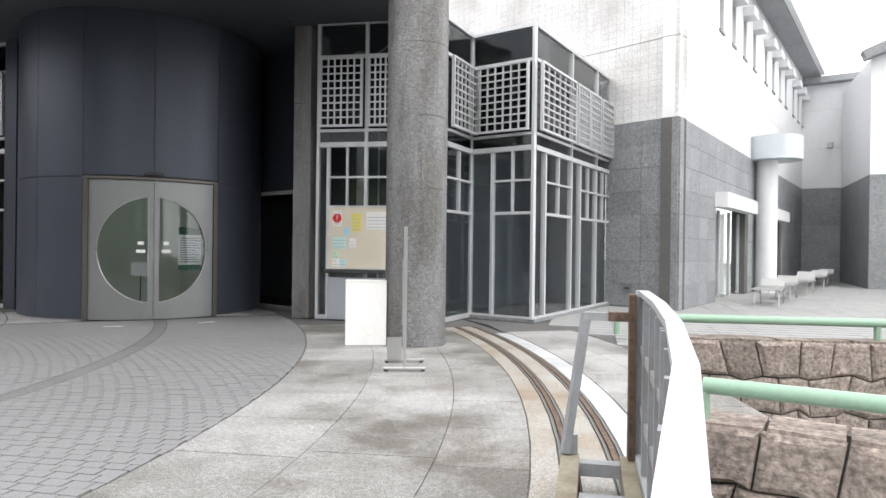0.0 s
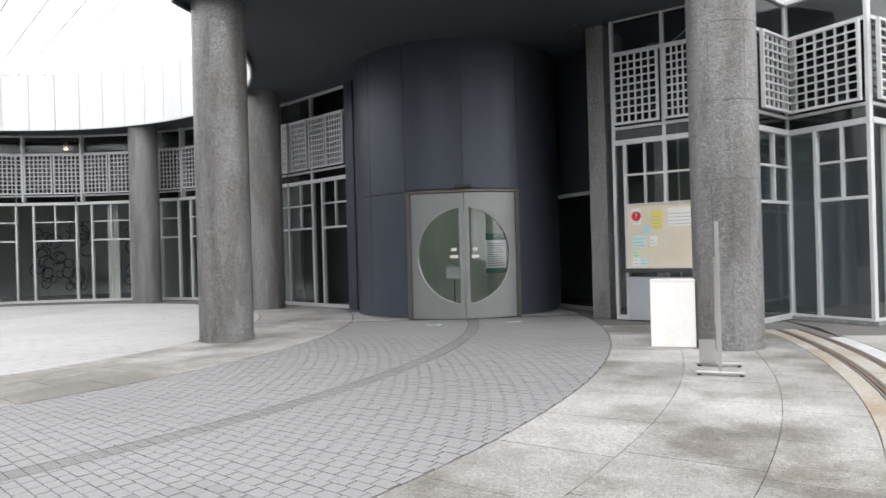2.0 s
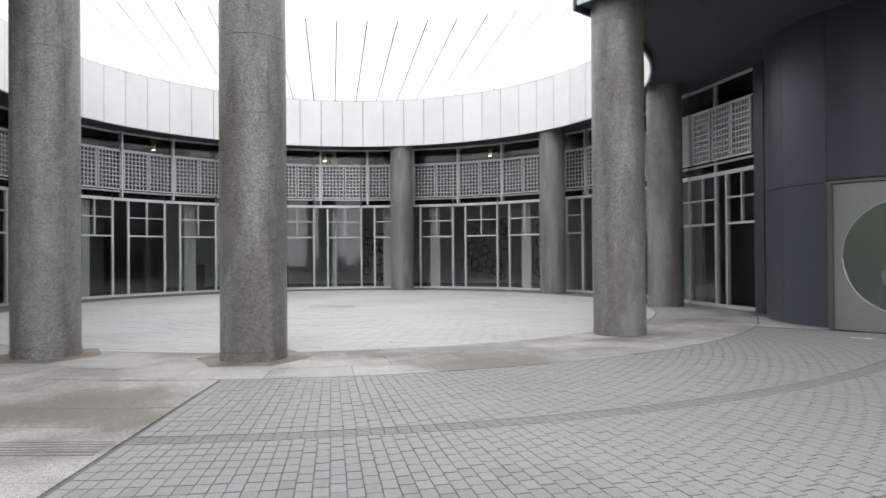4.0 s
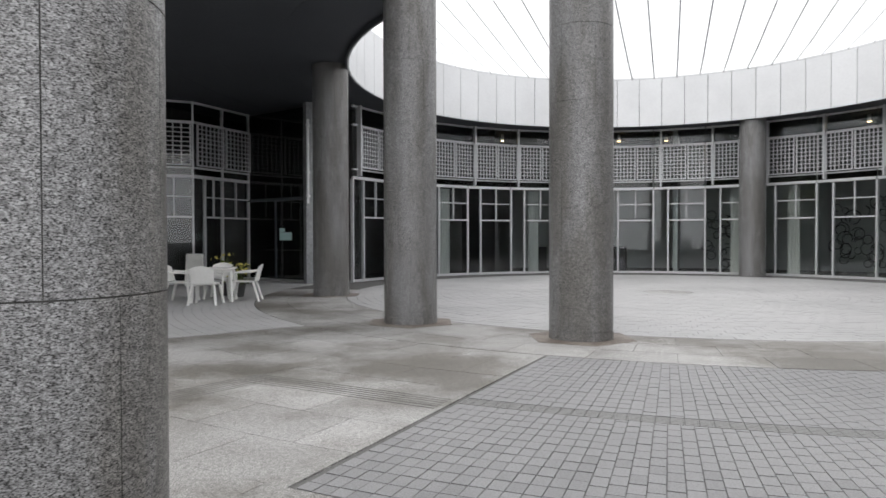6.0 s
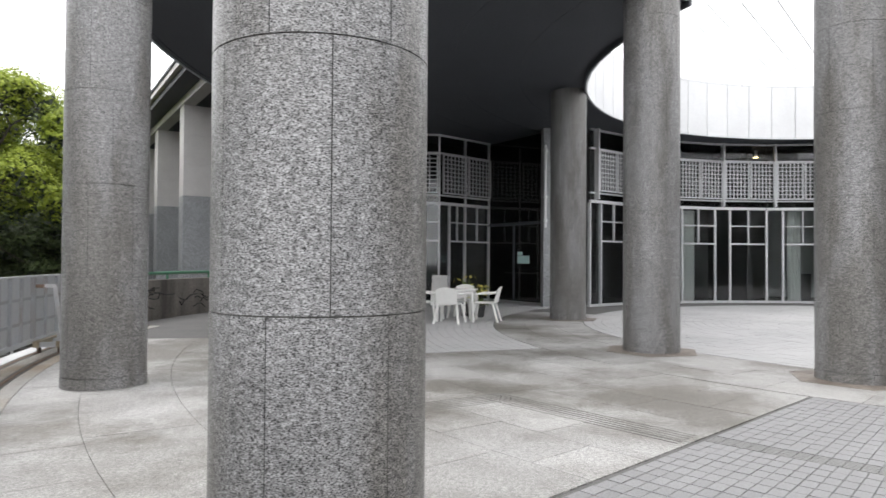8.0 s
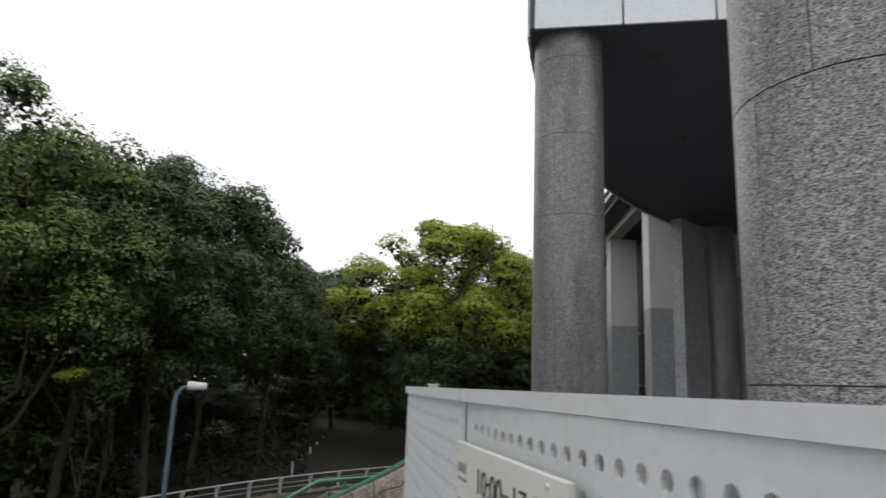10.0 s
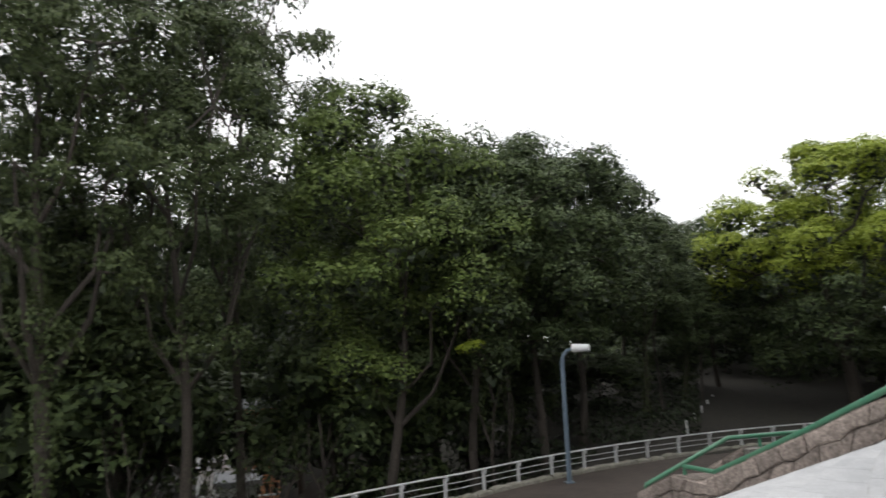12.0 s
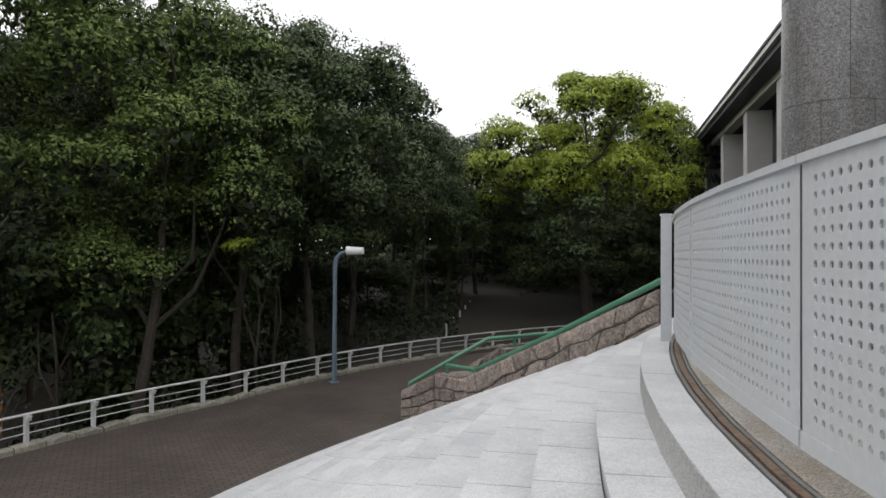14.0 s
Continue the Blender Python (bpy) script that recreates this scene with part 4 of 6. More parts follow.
def lettering(text, size, m, mat, parent, name="lettering"):
    cu = bpy.data.curves.new(name, "FONT")
    cu.body, cu.size, cu.align_x, cu.align_y, cu.extrude = text, size, "CENTER", "CENTER", 0.0008
    cu.offset = -0.012 * size
    tmp = bpy.data.objects.new(name, cu)
    me = bpy.data.meshes.new_from_object(tmp)
    me.materials.clear()
    me.materials.append(mat)
    bpy.data.objects.remove(tmp)
    ob = new(name, me)
    ob.parent = parent
    ob.matrix_basis = m
    return ob


lettering("?", 0.16, pose(0.165, -0.1025, 1.86, 90, 0, 0), M_PAPER, nb)

# blank white panel standing by the column, and the steel sign stand
wp = thing("white_panel", "blank white box-like panel standing on the paving", "panel", "", "", along((-1.33, 9.2), (-0.78, 9.25))[0])
part("body", B(0, 0.56, 0.0, 0.28, 0.0, 0.86, None, 0.006), M_PLASTIC, wp)
part("lid", B(-0.004, 0.564, -0.004, 0.284, 0.861, 0.885, None, 0.004), M_PLASTIC, wp)
ss = thing("sign_stand", "slim steel sign stand seen edge-on beside the column", "sign stand", "", "", pose(-0.4, 7.36, 0, 0, 0, 4))
for y in (0.0, 0.55):
    part("foot", B(-0.23, 0.23, y - 0.025, y + 0.025, 0.02, 0.045, None, 0.006), M_STEEL, ss)
    part("post", B(-0.02, 0.02, y - 0.02, y + 0.02, 0.046, 1.57 if y == 0 else 1.2), M_STEEL, ss)
    for x in (-0.2, 0.2):
        part("rubber_foot", B(x - 0.02, x + 0.02, y - 0.02, y + 0.02, 0.0, 0.019), M_DARK, ss)
part("plate", B(-0.03, -0.022, 0.0, 0.55, 0.5, 1.2), M_STEEL, ss)
part("brace", prism(bmesh.new(), [(-0.2, 0.5), (-0.03, 0.5), (-0.03, 0.53), (-0.2, 0.53)], 0.046, 0.3), M_STEEL, ss)

# ---- cafe side of the court, in deep shade ----
C1P, C2P, C3P, C4P = (-19.3, -7.9), (-19.9, -6.45), (-22.0, -5.35), (-20.25, -3.15)
m, w = along(C1P, C2P)
unit("window", w, m, "shaded glazed cafe bay with lattice above", "cafe windows", 0.5, True, 1, last=True)
m, w = along(C2P, C3P)
unit("window", w * 0.5, m, "shaded side of the cafe bay with lattice", "cafe windows", 0.45, True, 1, first=False)
unit("window", w * 0.5, m @ pose(w * 0.5, 0, 0), "shaded cafe bay light with lattice", "cafe windows", 0.0, True, 1, last=True)
m, w = along(C3P, C4P)
cd = thing("door_3", "wide dark cafe glazing with a small green notice", "door", "", "structure", m)
part("pane", B(0.05, w - 0.05, 0.02, 0.03, 0.08, 2.55), M_SMOKE, cd)
part("pane", B(0.05, w - 0.05, 0.02, 0.03, 2.65, SOFFIT - 0.06), M_SMOKE, cd)
part("transom", B(0.0, w, -0.03, 0.05, 2.56, 2.64), M_SOFFIT, cd)
part("sill", B(0.0, w, -0.03, 0.05, 0.0, 0.07), M_STEEL, cd)
part("post", B(w * 0.48, w * 0.5, -0.02, 0.05, 0.08, 2.55), M_SOFFIT, cd)
part("post", B(w - 0.04, w + 0.06, -0.06, 0.06, 0.0, SOFFIT - 0.01), M_MULLION, cd)
part("notice", B(w * 0.56, w * 0.76, -0.005, 0.015, 1.3, 1.55), M_CYANP, cd, "pale green notice")
part("notice", B(w * 0.56, w * 0.64, -0.007, 0.015, 1.56, 1.68), M_CYANP, cd, "pale green notice")
sh = thing("cafe_counter", "dark cafe counter with small white things behind glass", "counter", "", "", m @ pose(0, 0.7, 0))
part("body", B(0.1, w - 0.2, 0, 0.5, 0, 0.95, None, 0.01), M_DARK, sh)
part("top", B(0.05, w - 0.15, -0.05, 0.55, 0.951, 0.98), M_STEEL, sh)
# a solid block whose near-black colour stands for the unlit room
structure("cafe_back", prism(bmesh.new(), [(-19.0, -8.6), (-23.6, -5.9), (-21.2, -2.6), (-24, -3), (-26, -9), (-19, -10)], 0, SOFFIT - 0.01), M_DARK, "solid near-black block, the unlit cafe room's dimness in its colour", "wall")
structure("cafe_stone_fin", box(bmesh.new(), -0.12, 0.12, -0.2, 0.2, 0, SOFFIT - 0.01, pose(-20.0, -2.95, 0, 0, 0, 30)), M_STONE, "grey stone fin between cafe and windows", "pier")
pipe = thing("down_pipe", "white vertical pipe fixed to the stone fin", "pipe", "", "", pose(-19.72, -3.0, 0))
part("tube", tube(bmesh.new(), [(0, 0, 2.4), (0, 0, 4.9)], 0.04, 10), M_WHITE, pipe)
for z in (2.6, 3.3, 4.7):
    part("bracket", B(-0.2, 0.06, -0.05, 0.05, z, z + 0.06), M_WHITE, pipe)
m, w = along((-11.82, 14.72), (-8.95, 13.75))
for k in range(2):
    unit("window", w / 2, m @ pose(w / 2 * k, 0, 0), "court window beside the entrance drum with lattice above", "court windows", 0.42, True, 2, last=k == 1)
structure("side_room", prism(bmesh.new(), [(-8.95, 14.9), (-9.05, 14.9), (-11.2, 16.9), (-11.1, 17.0)], 0, SOFFIT - 0.01), M_INNER, "pale wall of the room beside the drum", "wall")
structure("court_edge_pier", box(bmesh.new(), -0.16, 0.16, -0.16, 0.16, 0, SOFFIT - 0.005, pose(-8.75, 13.68, 0, 0, 0, -19)), M_DRUM, "dark pier between windows and entrance drum", "pier")

# garden table and chairs
def chair(at):
    c = thing("garden_chair", "white moulded plastic garden armchair", "chair", "chairs round the garden table", "", at)
    part("seat", B(-0.22, 0.22, -0.22, 0.22, 0.41, 0.44, None, 0.012), M_PLASTIC, c)
    bm = bmesh.new()
    n = 9
    prev = None
    for i in range(n):
        t = -1 + 2 * i / (n - 1)
        x, y = 0.23 * t, 0.22 + 0.05 * (1 - t * t)
        top = 0.80 - 0.06 * t * t
        ring = [bm.verts.new((x, y, 0.44)), bm.verts.new((x, y + 0.02, 0.44)), bm.verts.new((x, y + 0.11, top)), bm.verts.new((x, y + 0.09, top))]
        if prev:
            for k in range(4):
                bm.faces.new((prev[k], prev[(k + 1) % 4], ring[(k + 1) % 4], ring[k]))
        else:
            bm.faces.new(ring[::-1])
        prev = ring
    bm.faces.new(prev)
    part("backrest", bm, M_PLASTIC, c)
    for s in (-1, 1):
        part("armrest", tube(bmesh.new(), [(s * 0.27, -0.24, 0.2), (s * 0.27, -0.24, 0.6), (s * 0.28, -0.1, 0.635), (s * 0.27, 0.14, 0.64), (s * 0.24, 0.27, 0.66)], 0.022, 8), M_PLASTIC, c)
        part("leg", bar(bmesh.new(), (s * 0.28, -0.28, 0.0), (s * 0.22, -0.2, 0.41), 0.045, 0.035), M_PLASTIC, c)
        part("leg", bar(bmesh.new(), (s * 0.28, 0.32, 0.0), (s * 0.21, 0.2, 0.41), 0.045, 0.035), M_PLASTIC, c)
    return c


TX, TY = -14.30, -4.12
tb = thing("garden_table", "white plastic garden table with four chairs", "table", "", "", pose(TX, TY, 0, 0, 0, 10))
part("tabletop", B(-0.45, 0.45, -0.45, 0.45, 0.69, 0.72, None, 0.012), M_PLASTIC, tb)
part("apron", B(-0.4, 0.4, -0.4, 0.4, 0.64, 0.689), M_PLASTIC, tb)
for sx in (-1, 1):
    for sy in (-1, 1):
        part("leg", bar(bmesh.new(), (sx * 0.41, sy * 0.41, 0), (sx * 0.38, sy * 0.38, 0.64), 0.05), M_PLASTIC, tb)
c0 = chair(pose(TX + 0.7, TY + 0.05, 0, 0, 0, -88))
for x, y, w_ in ((TX - 0.05, TY + 0.66, 5), (TX + 0.1, TY - 0.66, 178), (TX - 0.72, TY - 0.1, 92)):
    copy_thing(c0, pose(x, y, 0, 0, 0, w_))
for x, y, s in ((-15.7, -4.3, 1.0), (-15.4, -3.9, 0.8)):
    pot = thing("flower_pot", "small pot of yellow flowers behind the table", "pot plant", "flower pots", "", pose(x, y, 0))
    bm = bmesh.new()
    bmesh.ops.create_cone(bm, cap_ends=True, segments=16, radius1=0.12, radius2=0.17, depth=0.3, matrix=Matrix.Translation((0, 0, 0.15)))
    part("pot", bm, M_DARK, pot)
    for nm, mt, n, z0, z1 in (("leaves", M_LEAF_MID, 90, 0.3, 0.9), ("flowers", M_YELLOW, 22, 0.6, 1.0)):
        bm = bmesh.new()
        for i in range(n):
            q = Matrix.Translation((random.gauss(0, 0.11), random.gauss(0, 0.11), random.uniform(z0, z1) * s)) @ pose(0, 0, 0, random.uniform(0, 180), random.uniform(0, 180), 0)
            bm.faces.new([bm.verts.new(q @ Vector(p)) for p in ((-0.03, 0, 0), (0, 0.06, 0), (0.03, 0, 0), (0, -0.06, 0))])
        tagged(part(nm, bm, mt, pot), kind="stuff")
asb = thing("a_board", "white folding sign board beside the cafe bay", "sign board", "", "", pose(-18.2, -5.9, 0, 0, 0, 80))
part("board", B(-0.25, 0.25, -0.02, 0.0, 0.05, 0.95, pose(0, 0, 0, -8, 0, 0)), M_PAPER, asb)
part("stay", B(-0.25, 0.25, 0.25, 0.27, 0.0, 0.85, pose(0, 0, 0, 12, 0, 0)), M_PAPER, asb)

# ---- sliding gate of perforated white sheet ----
GR, GTOP, GLOW = 17.29, 1.12, 0.225


def punched(a0, a1, z0, z1, pitch, hole):
    """A curved sheet with round holes, from angle a0 to a1."""
    verts, faces = [], []
    length = radians(a1 - a0) * GR
    nx, nz = int((length - 0.12) / pitch), int((z1 - z0 - 0.05) / pitch)
    sx, sz = (length - nx * pitch) / 2, (z1 - z0 - nz * pitch) / 2

    def put(s, z, r=GR):
        a = radians(a0) + s / GR
        verts.append((OX + r * math.cos(a), OY + r * math.sin(a), z))
        return len(verts) - 1
    h = pitch / 2
    sq = [(h, 0), (h, h), (0, h), (-h, h), (-h, 0), (-h, -h), (0, -h), (h, -h)]
    for i in range(nx):
        for j in range(nz):
            cs, cz = sx + (i + 0.5) * pitch, z0 + sz + (j + 0.5) * pitch
            o = [put(cs + p, cz + q) for p, q in sq]
            n = [put(cs + hole * math.cos(k * math.pi / 4), cz + hole * math.sin(k * math.pi / 4)) for k in range(8)]
            b = [put(cs + hole * math.cos(k * math.pi / 4), cz + hole * math.sin(k * math.pi / 4), GR - 0.006) for k in range(8)]
            for k in range(8):
                k2 = (k + 1) % 8
                faces.append((o[k], o[k2], n[k2], n[k]))
                faces.append((n[k], n[k2], b[k2], b[k]))
    for s0, s1, q0, q1 in ((0, sx, z0, z1), (length - sx, length, z0, z1), (sx, length - sx, z0, z0 + sz), (sx, length - sx, z1 - sz, z1)):
        m_ = max(1, int((s1 - s0) / 0.1))
        for i in range(m_):
            p, q = s0 + (s1 - s0) * i / m_, s0 + (s1 - s0) * (i + 1) / m_
            faces.append((put(p, q0), put(q, q0), put(q, q1), put(p, q1)))
    me = bpy.data.meshes.new("sheet")
    me.from_pydata(verts, [], faces)
    me.materials.append(M_GATE)
    return me


def gate_section(a0, a1, holes=True):
    g = thing("gate_section", "weathered white perforated metal gate section on curved rails", "gate", "gate sections")
    e = 0.03
    if holes:
        piece("sheet", punched(a0 + e, a1 - e, GLOW, GTOP - 0.03, 0.0535, 0.0135), g, Matrix())
    else:
        part("sheet", A(GR - 0.006, GR, a0 + e, a1 - e, GLOW, GTOP - 0.03), M_GATE, g)
    part("top_rail", A(GR - 0.035, GR + 0.018, a0 + 0.03, a1 - 0.03, GTOP - 0.029, GTOP), M_GATE, g)
    part("bottom_rail", A(GR - 0.05, GR + 0.006, a0 + 0.03, a1 - 0.03, GLOW - 0.06, GLOW - 0.001), M_GATE, g)
    n = max(2, round((a1 - a0) * GR / 57.3 / 0.42))
    for k in range(n + 1):
        a = a0 + 0.12 + (a1 - a0 - 0.24) * k / n
        part("upright", A(GR - 0.05, GR - 0.008, a - 0.06, a + 0.06, GLOW, GTOP - 0.03, 1), M_GATEIN, g)
    for z in (0.45, 0.78):
        part("crossbar", A(GR - 0.03, GR - 0.009, a0 + 0.2, a1 - 0.2, z, z + 0.04), M_GATEIN, g)
    return g


JOINTS = [-22.12, -26.9, -33.1, -39.3, -45.5, -51.7, -57.9, -64.1]
for p, q in zip(JOINTS[1:], JOINTS):
    sec = gate_section(p, q, p > -52)
    if q == JOINTS[0]:
        part("lock_rail", A(GR + 0.002, GR + 0.014, q - 0.34, q - 0.2, GLOW + 0.02, GTOP - 0.07, 1), M_GATEIN, sec)
        part("latch", A(GR + 0.015, GR + 0.03, q - 0.31, q - 0.22, 0.9, 0.99, 1), M_RUST, sec, "rusty latch")
near_sec = gate_section(-19.7, -14.0, False)
end_sec = gate_section(-14.0, -8.7, False)
part("end_post", A(GR - 0.09, GR - 0.052, -9.0, -8.7, 0.06, GTOP - 0.02, 1), M_RUST, end_sec, "rusty end post")
part("end_plate", A(GR - 0.05, GR + 0.02, -8.69, -8.6, 0.06, GTOP, 1), M_GATE, end_sec)


def prop(a, r_in=16.9):
    """Bent tube stay and its wheeled base that keep a section upright."""
    p = thing("gate_prop", "rusty wheeled base with a bent steel stay for the gate", "gate prop", "gate props")
    bm = bmesh.new()
    bar(bm, polar(GR - 0.09, a, 0.97), polar(GR - 0.33, a, 0.97), 0.045)
    bar(bm, polar(GR - 0.32, a, 0.985), polar(r_in - 0.04, a - 0.15, 0.2), 0.045)
    part("stay", bm, M_GATEIN, p)
    part("sleeve", bar(bmesh.new(), polar(GR - 0.09, a, 0.971), polar(GR - 0.2, a, 0.971), 0.05), M_RUST, p)
    for r0, r1 in ((16.84, 16.94), (17.16, 17.24)):
        part("base_beam", A(r0, r1, a - 3.4, a - 0.02, 0.1, 0.19), M_RUSTY, p)
    for a0 in (a - 0.4, a - 2.2):
        part("cross_beam", A(16.941, 17.159, a0, a0 + 0.28, 0.1, 0.17, 1), M_GATEIN, p)
    for r in (16.93, 17.2):
        for b in (a - 0.5, a - 3.0):
            bm = bmesh.new()
            bmesh.ops.create_cone(bm, cap_ends=True, segments=14, radius1=0.05, radius2=0.05, depth=0.03, matrix=Matrix.Translation(polar(r, b, 0.056)) @ pose(0, 0, 0, 0, 90, b))
            part("wheel", bm, M_RUST, p)
    part("stub", A(16.87, 16.93, a - 0.1, a + 0.0, 0.19, 0.3, 1), M_GATEIN, p)
    return p


# the leaf by the yard stands a little open of the true circle
hinge = polar(17.27, -19.7)
OPEN = Matrix.Translation(hinge) @ pose(0, 0, 0, 0, 0, -1.7) @ Matrix.Translation(-hinge + Vector((-0.035, 0.01, 0)))
for ob_ in (near_sec, end_sec, prop(-8.7)):
    ob_.matrix_world = OPEN
prop(-57.6)
stop_post = thing("gate_stop", "slim white stop post on the gate's outer side", "post", "", "", Matrix())
part("post", A(17.31, 17.4, -45.6, -45.3, 0.05, 1.14, 1), M_GATE, stop_post)
part("cap", A(17.3, 17.41, -45.63, -45.27, 1.141, 1.155, 1), M_GATE, stop_post)

# opening-hours sign on the gate
sm = Matrix.Translation(polar(GR + 0.028, -25.72, 0)) @ pose(0, 0, 0, 0, 0, -25.72 + 90)
sg = thing("hours_sign", "white opening-hours sign screwed to the gate", "sign", "", "", sm @ pose(0.018, 0, 0.01))
part("plate", B(-0.3, 0.36, -0.006, 0.006, 0.6, 0.996, None, 0.002), M_SIGN, sg)
lettering("10:00−17:00", 0.069, pose(0.09, -0.0075, 0.932, 90, 0, 0), M_BLACK, sg).scale = (1.2, 1, 1)
lettering("月曜日", 0.046, pose(-0.056, -0.0075, 0.857, 90, 0, 0), M_BLACK, sg)
for x, z, w_, h in ((-0.238, 0.945, 0.07, 0.02), (-0.235, 0.922, 0.08, 0.007), (-0.238, 0.873, 0.06, 0.018), (-0.215, 0.85, 0.1, 0.006), (0.17, 0.878, 0.18, 0.012), (-0.1, 0.775, 0.2, 0.022), (-0.1, 0.745, 0.22, 0.008)):
    part("text_line", B(x - w_ / 2, x + w_ / 2, -0.0078, -0.006, z - h / 2, z + h / 2), M_INK, sg)
part("green_line", B(-0.29, 0.29, -0.0078, -0.006, 0.812, 0.816), M_DKGREEN, sg)
part("emblem", prism(bmesh.new(), [(-0.26, -0.0078), (-0.225, -0.0078), (-0.225, -0.006), (-0.26, -0.006)], 0.76, 0.8), M_GREEN, sg)
for x in (-0.285, 0.285):
    for z in (0.62, 0.98):
        bm = bmesh.new()
        bmesh.ops.create_cone(bm, cap_ends=True, segments=10, radius1=0.006, radius2=0.004, depth=0.003, matrix=Matrix.Translation((x, -0.0075, z)) @ pose(0, 0, 0, 90, 0, 0))
        part("screw", bm, M_STEEL, sg)

# ---- curved stairs down to the road ----
nos = [17.555, 17.845, 18.175]
while len(nos) < 16:
    nos.append(nos[-1] + 0.408)
RISE = 0.175
for k in range(16):
    z = -RISE * (k + 1)
    r0, r1 = nos[k], (nos[k + 1] if k < 15 else nos[k] + 0.3)
    a_lo, a_hi = -57.0 - 6.0 * k / 15, -6.0
    if k == 15:
        break
    st = thing("stair_step", "pale grey granite step of the curved stairs", "step", "curved stairs", "structure")
    part("bed", A(r0 - 0.02, r1 - 0.02, a_lo, a_hi, -3.0, z - 0.04), M_STEPBED, st)
    n = 26
    da = (a_hi - a_lo) / n
    me = mesh_of("tread", S(r0 - 0.012, r1 + 0.0, 0.012, da - 0.012, z - 0.039, z, n=2), M_TERRACE)
    for i in range(n):
        piece("tread", me, st, AT_O @ pose(0, 0, 0, 0, 0, a_lo + da * (i + 0.5 * (k % 2)) if i < n - 1 or not k % 2 else a_lo + da * i))
structure("court_edge", A(17.5, 17.553, -75, 12, -0.18, -0.002), M_STEPBED, "stone riser at the court's edge", "riser")
structure("court_base", A(17.0, 17.5, -125, 30, -3.0, -0.301), M_STONE, "stone base under the court", "wall")


# ---- rubble walls with green handrails ----
def rubble(name, p, q, foot, top, label, thick=0.35, row=0.34, seed=1, face=1, cap=True):
    """A wall of rough stones from p to q in plan; foot and top give the height at a share along it. Stones on the side 'face'."""
    rnd = random.Random(seed)
    m, length = along(p, q)
    w = thing(name, label, "wall", "rubble walls", "structure", m)
    bm = bmesh.new()
    n = 10
    cols = []
    for i in range(n + 1):
        t = i / n
        cols.append([bm.verts.new((length * t, y, z)) for y, z in ((0.0, foot(t)), (thick, foot(t)), (thick, top(t) - 0.05), (0.0, top(t) - 0.05))])
    for a, b in zip(cols, cols[1:]):
        for k in range(4):
            bm.faces.new((a[k], a[(k + 1) % 4], b[(k + 1) % 4], b[k]))
    bm.faces.new(cols[0][::-1])
    bm.faces.new(cols[-1])
    part("mortar", bm, M_MORTAR, w)
    nx = max(2, round(length / 0.5))
    hmax = max(top(i / 10) - foot(i / 10) for i in range(11))
    nz = max(1, round(hmax / row))
    jit = {}

    def corner(i, j, odd):
        key = (i, j)
        if key not in jit:
            x = length * (i / (2 * nx))
            jx = 0 if i in (0, 2 * nx) else rnd.uniform(-0.1, 0.1)
            jz = 0 if j in (0, nz) else rnd.uniform(-0.15, 0.15) / nz
            jit[key] = (min(max(x + jx, 0), length), min(max(j / nz + jz, 0), 1))
        return jit[key]
    for j in range(nz):
        off = j % 2
        edges = [0] + [i for i in range(1, 2 * nx) if i % 2 == off] + [2 * nx]
        for i0, i1 in zip(edges, edges[1:]):
            mids_low = [i for i in range(i0, i1 + 1)]
            loop = [corner(i, j, off) for i in mids_low] + [corner(i, j + 1, off) for i in reversed(mids_low)]
            pts = []
            for x, f in loop:
                t = x / length
                pts.append(Vector((x, 0, foot(t) + (top(t) - foot(t)) * f)))
            c = sum(pts, Vector()) / len(pts)
            bm = bmesh.new()
            d0 = rnd.uniform(0.02, 0.05)
            base, rim, crown = [], [], []
            for v in pts:
                d = (c - v)
                k = min(0.3, 0.008 / max(d.length, 0.05))
                base.append(bm.verts.new(v + d * k + Vector((0, 0.01, 0))))
                rim.append(bm.verts.new(v + d * (k + 0.02) + Vector((0, -d0 * 0.7, 0))))
                crown.append(bm.verts.new(v + d * (k + 0.17 + rnd.uniform(0, 0.08)) + Vector((0, -d0 - rnd.uniform(0.005, 0.03), 0))))
            mid = bm.verts.new(c + Vector((0, -d0 - rnd.uniform(0.01, 0.035), 0)))
            nn = len(pts)
            for k in range(nn):
                k2 = (k + 1) % nn
                bm.faces.new((base[k], base[k2], rim[k2], rim[k]))
                bm.faces.new((rim[k], rim[k2], crown[k2], crown[k]))
                bm.faces.new((crown[k], crown[k2], mid))
            part("stone", bm, M_ROCK, w)
    if cap:
        for i in range(nx):
            t0, t1 = (i + 0.03) / nx, (i + 0.97) / nx
            bm = bmesh.new()
            vs = []
            for t in (t0, t1):
                for y, dz in ((-0.02, 0), (thick, 0)):
                    vs.append(bm.verts.new((length * t, y, top(t) - 0.049 + dz)))
                    vs.append(bm.verts.new((length * t, y, top(t) + rnd.uniform(0.0, 0.03))))
            for f in ((0, 2, 3, 1), (4, 5, 7, 6), (1, 3, 7, 5), (0, 1, 5, 4), (2, 6, 7, 3), (0, 4, 6, 2)):
                bm.faces.new([vs[k] for k in f])
            part("cap_stone", bm, M_ROCK, w)
    return w


def handrail(pts, r, posts, drop, label="green painted tubular handrail", mat=None):
    h = thing("handrail", label, "handrail", "green handrails")
    part("rail", tube(bmesh.new(), pts, r, 12), mat or M_GREEN, h, smooth=True)
    for i in posts:
        x, y, z = pts[i]
        part("post", tube(bmesh.new(), [(x, y, z - 0.002), (x, y, z - drop)], r * 0.8, 8), mat or M_GREEN, h)
    return h


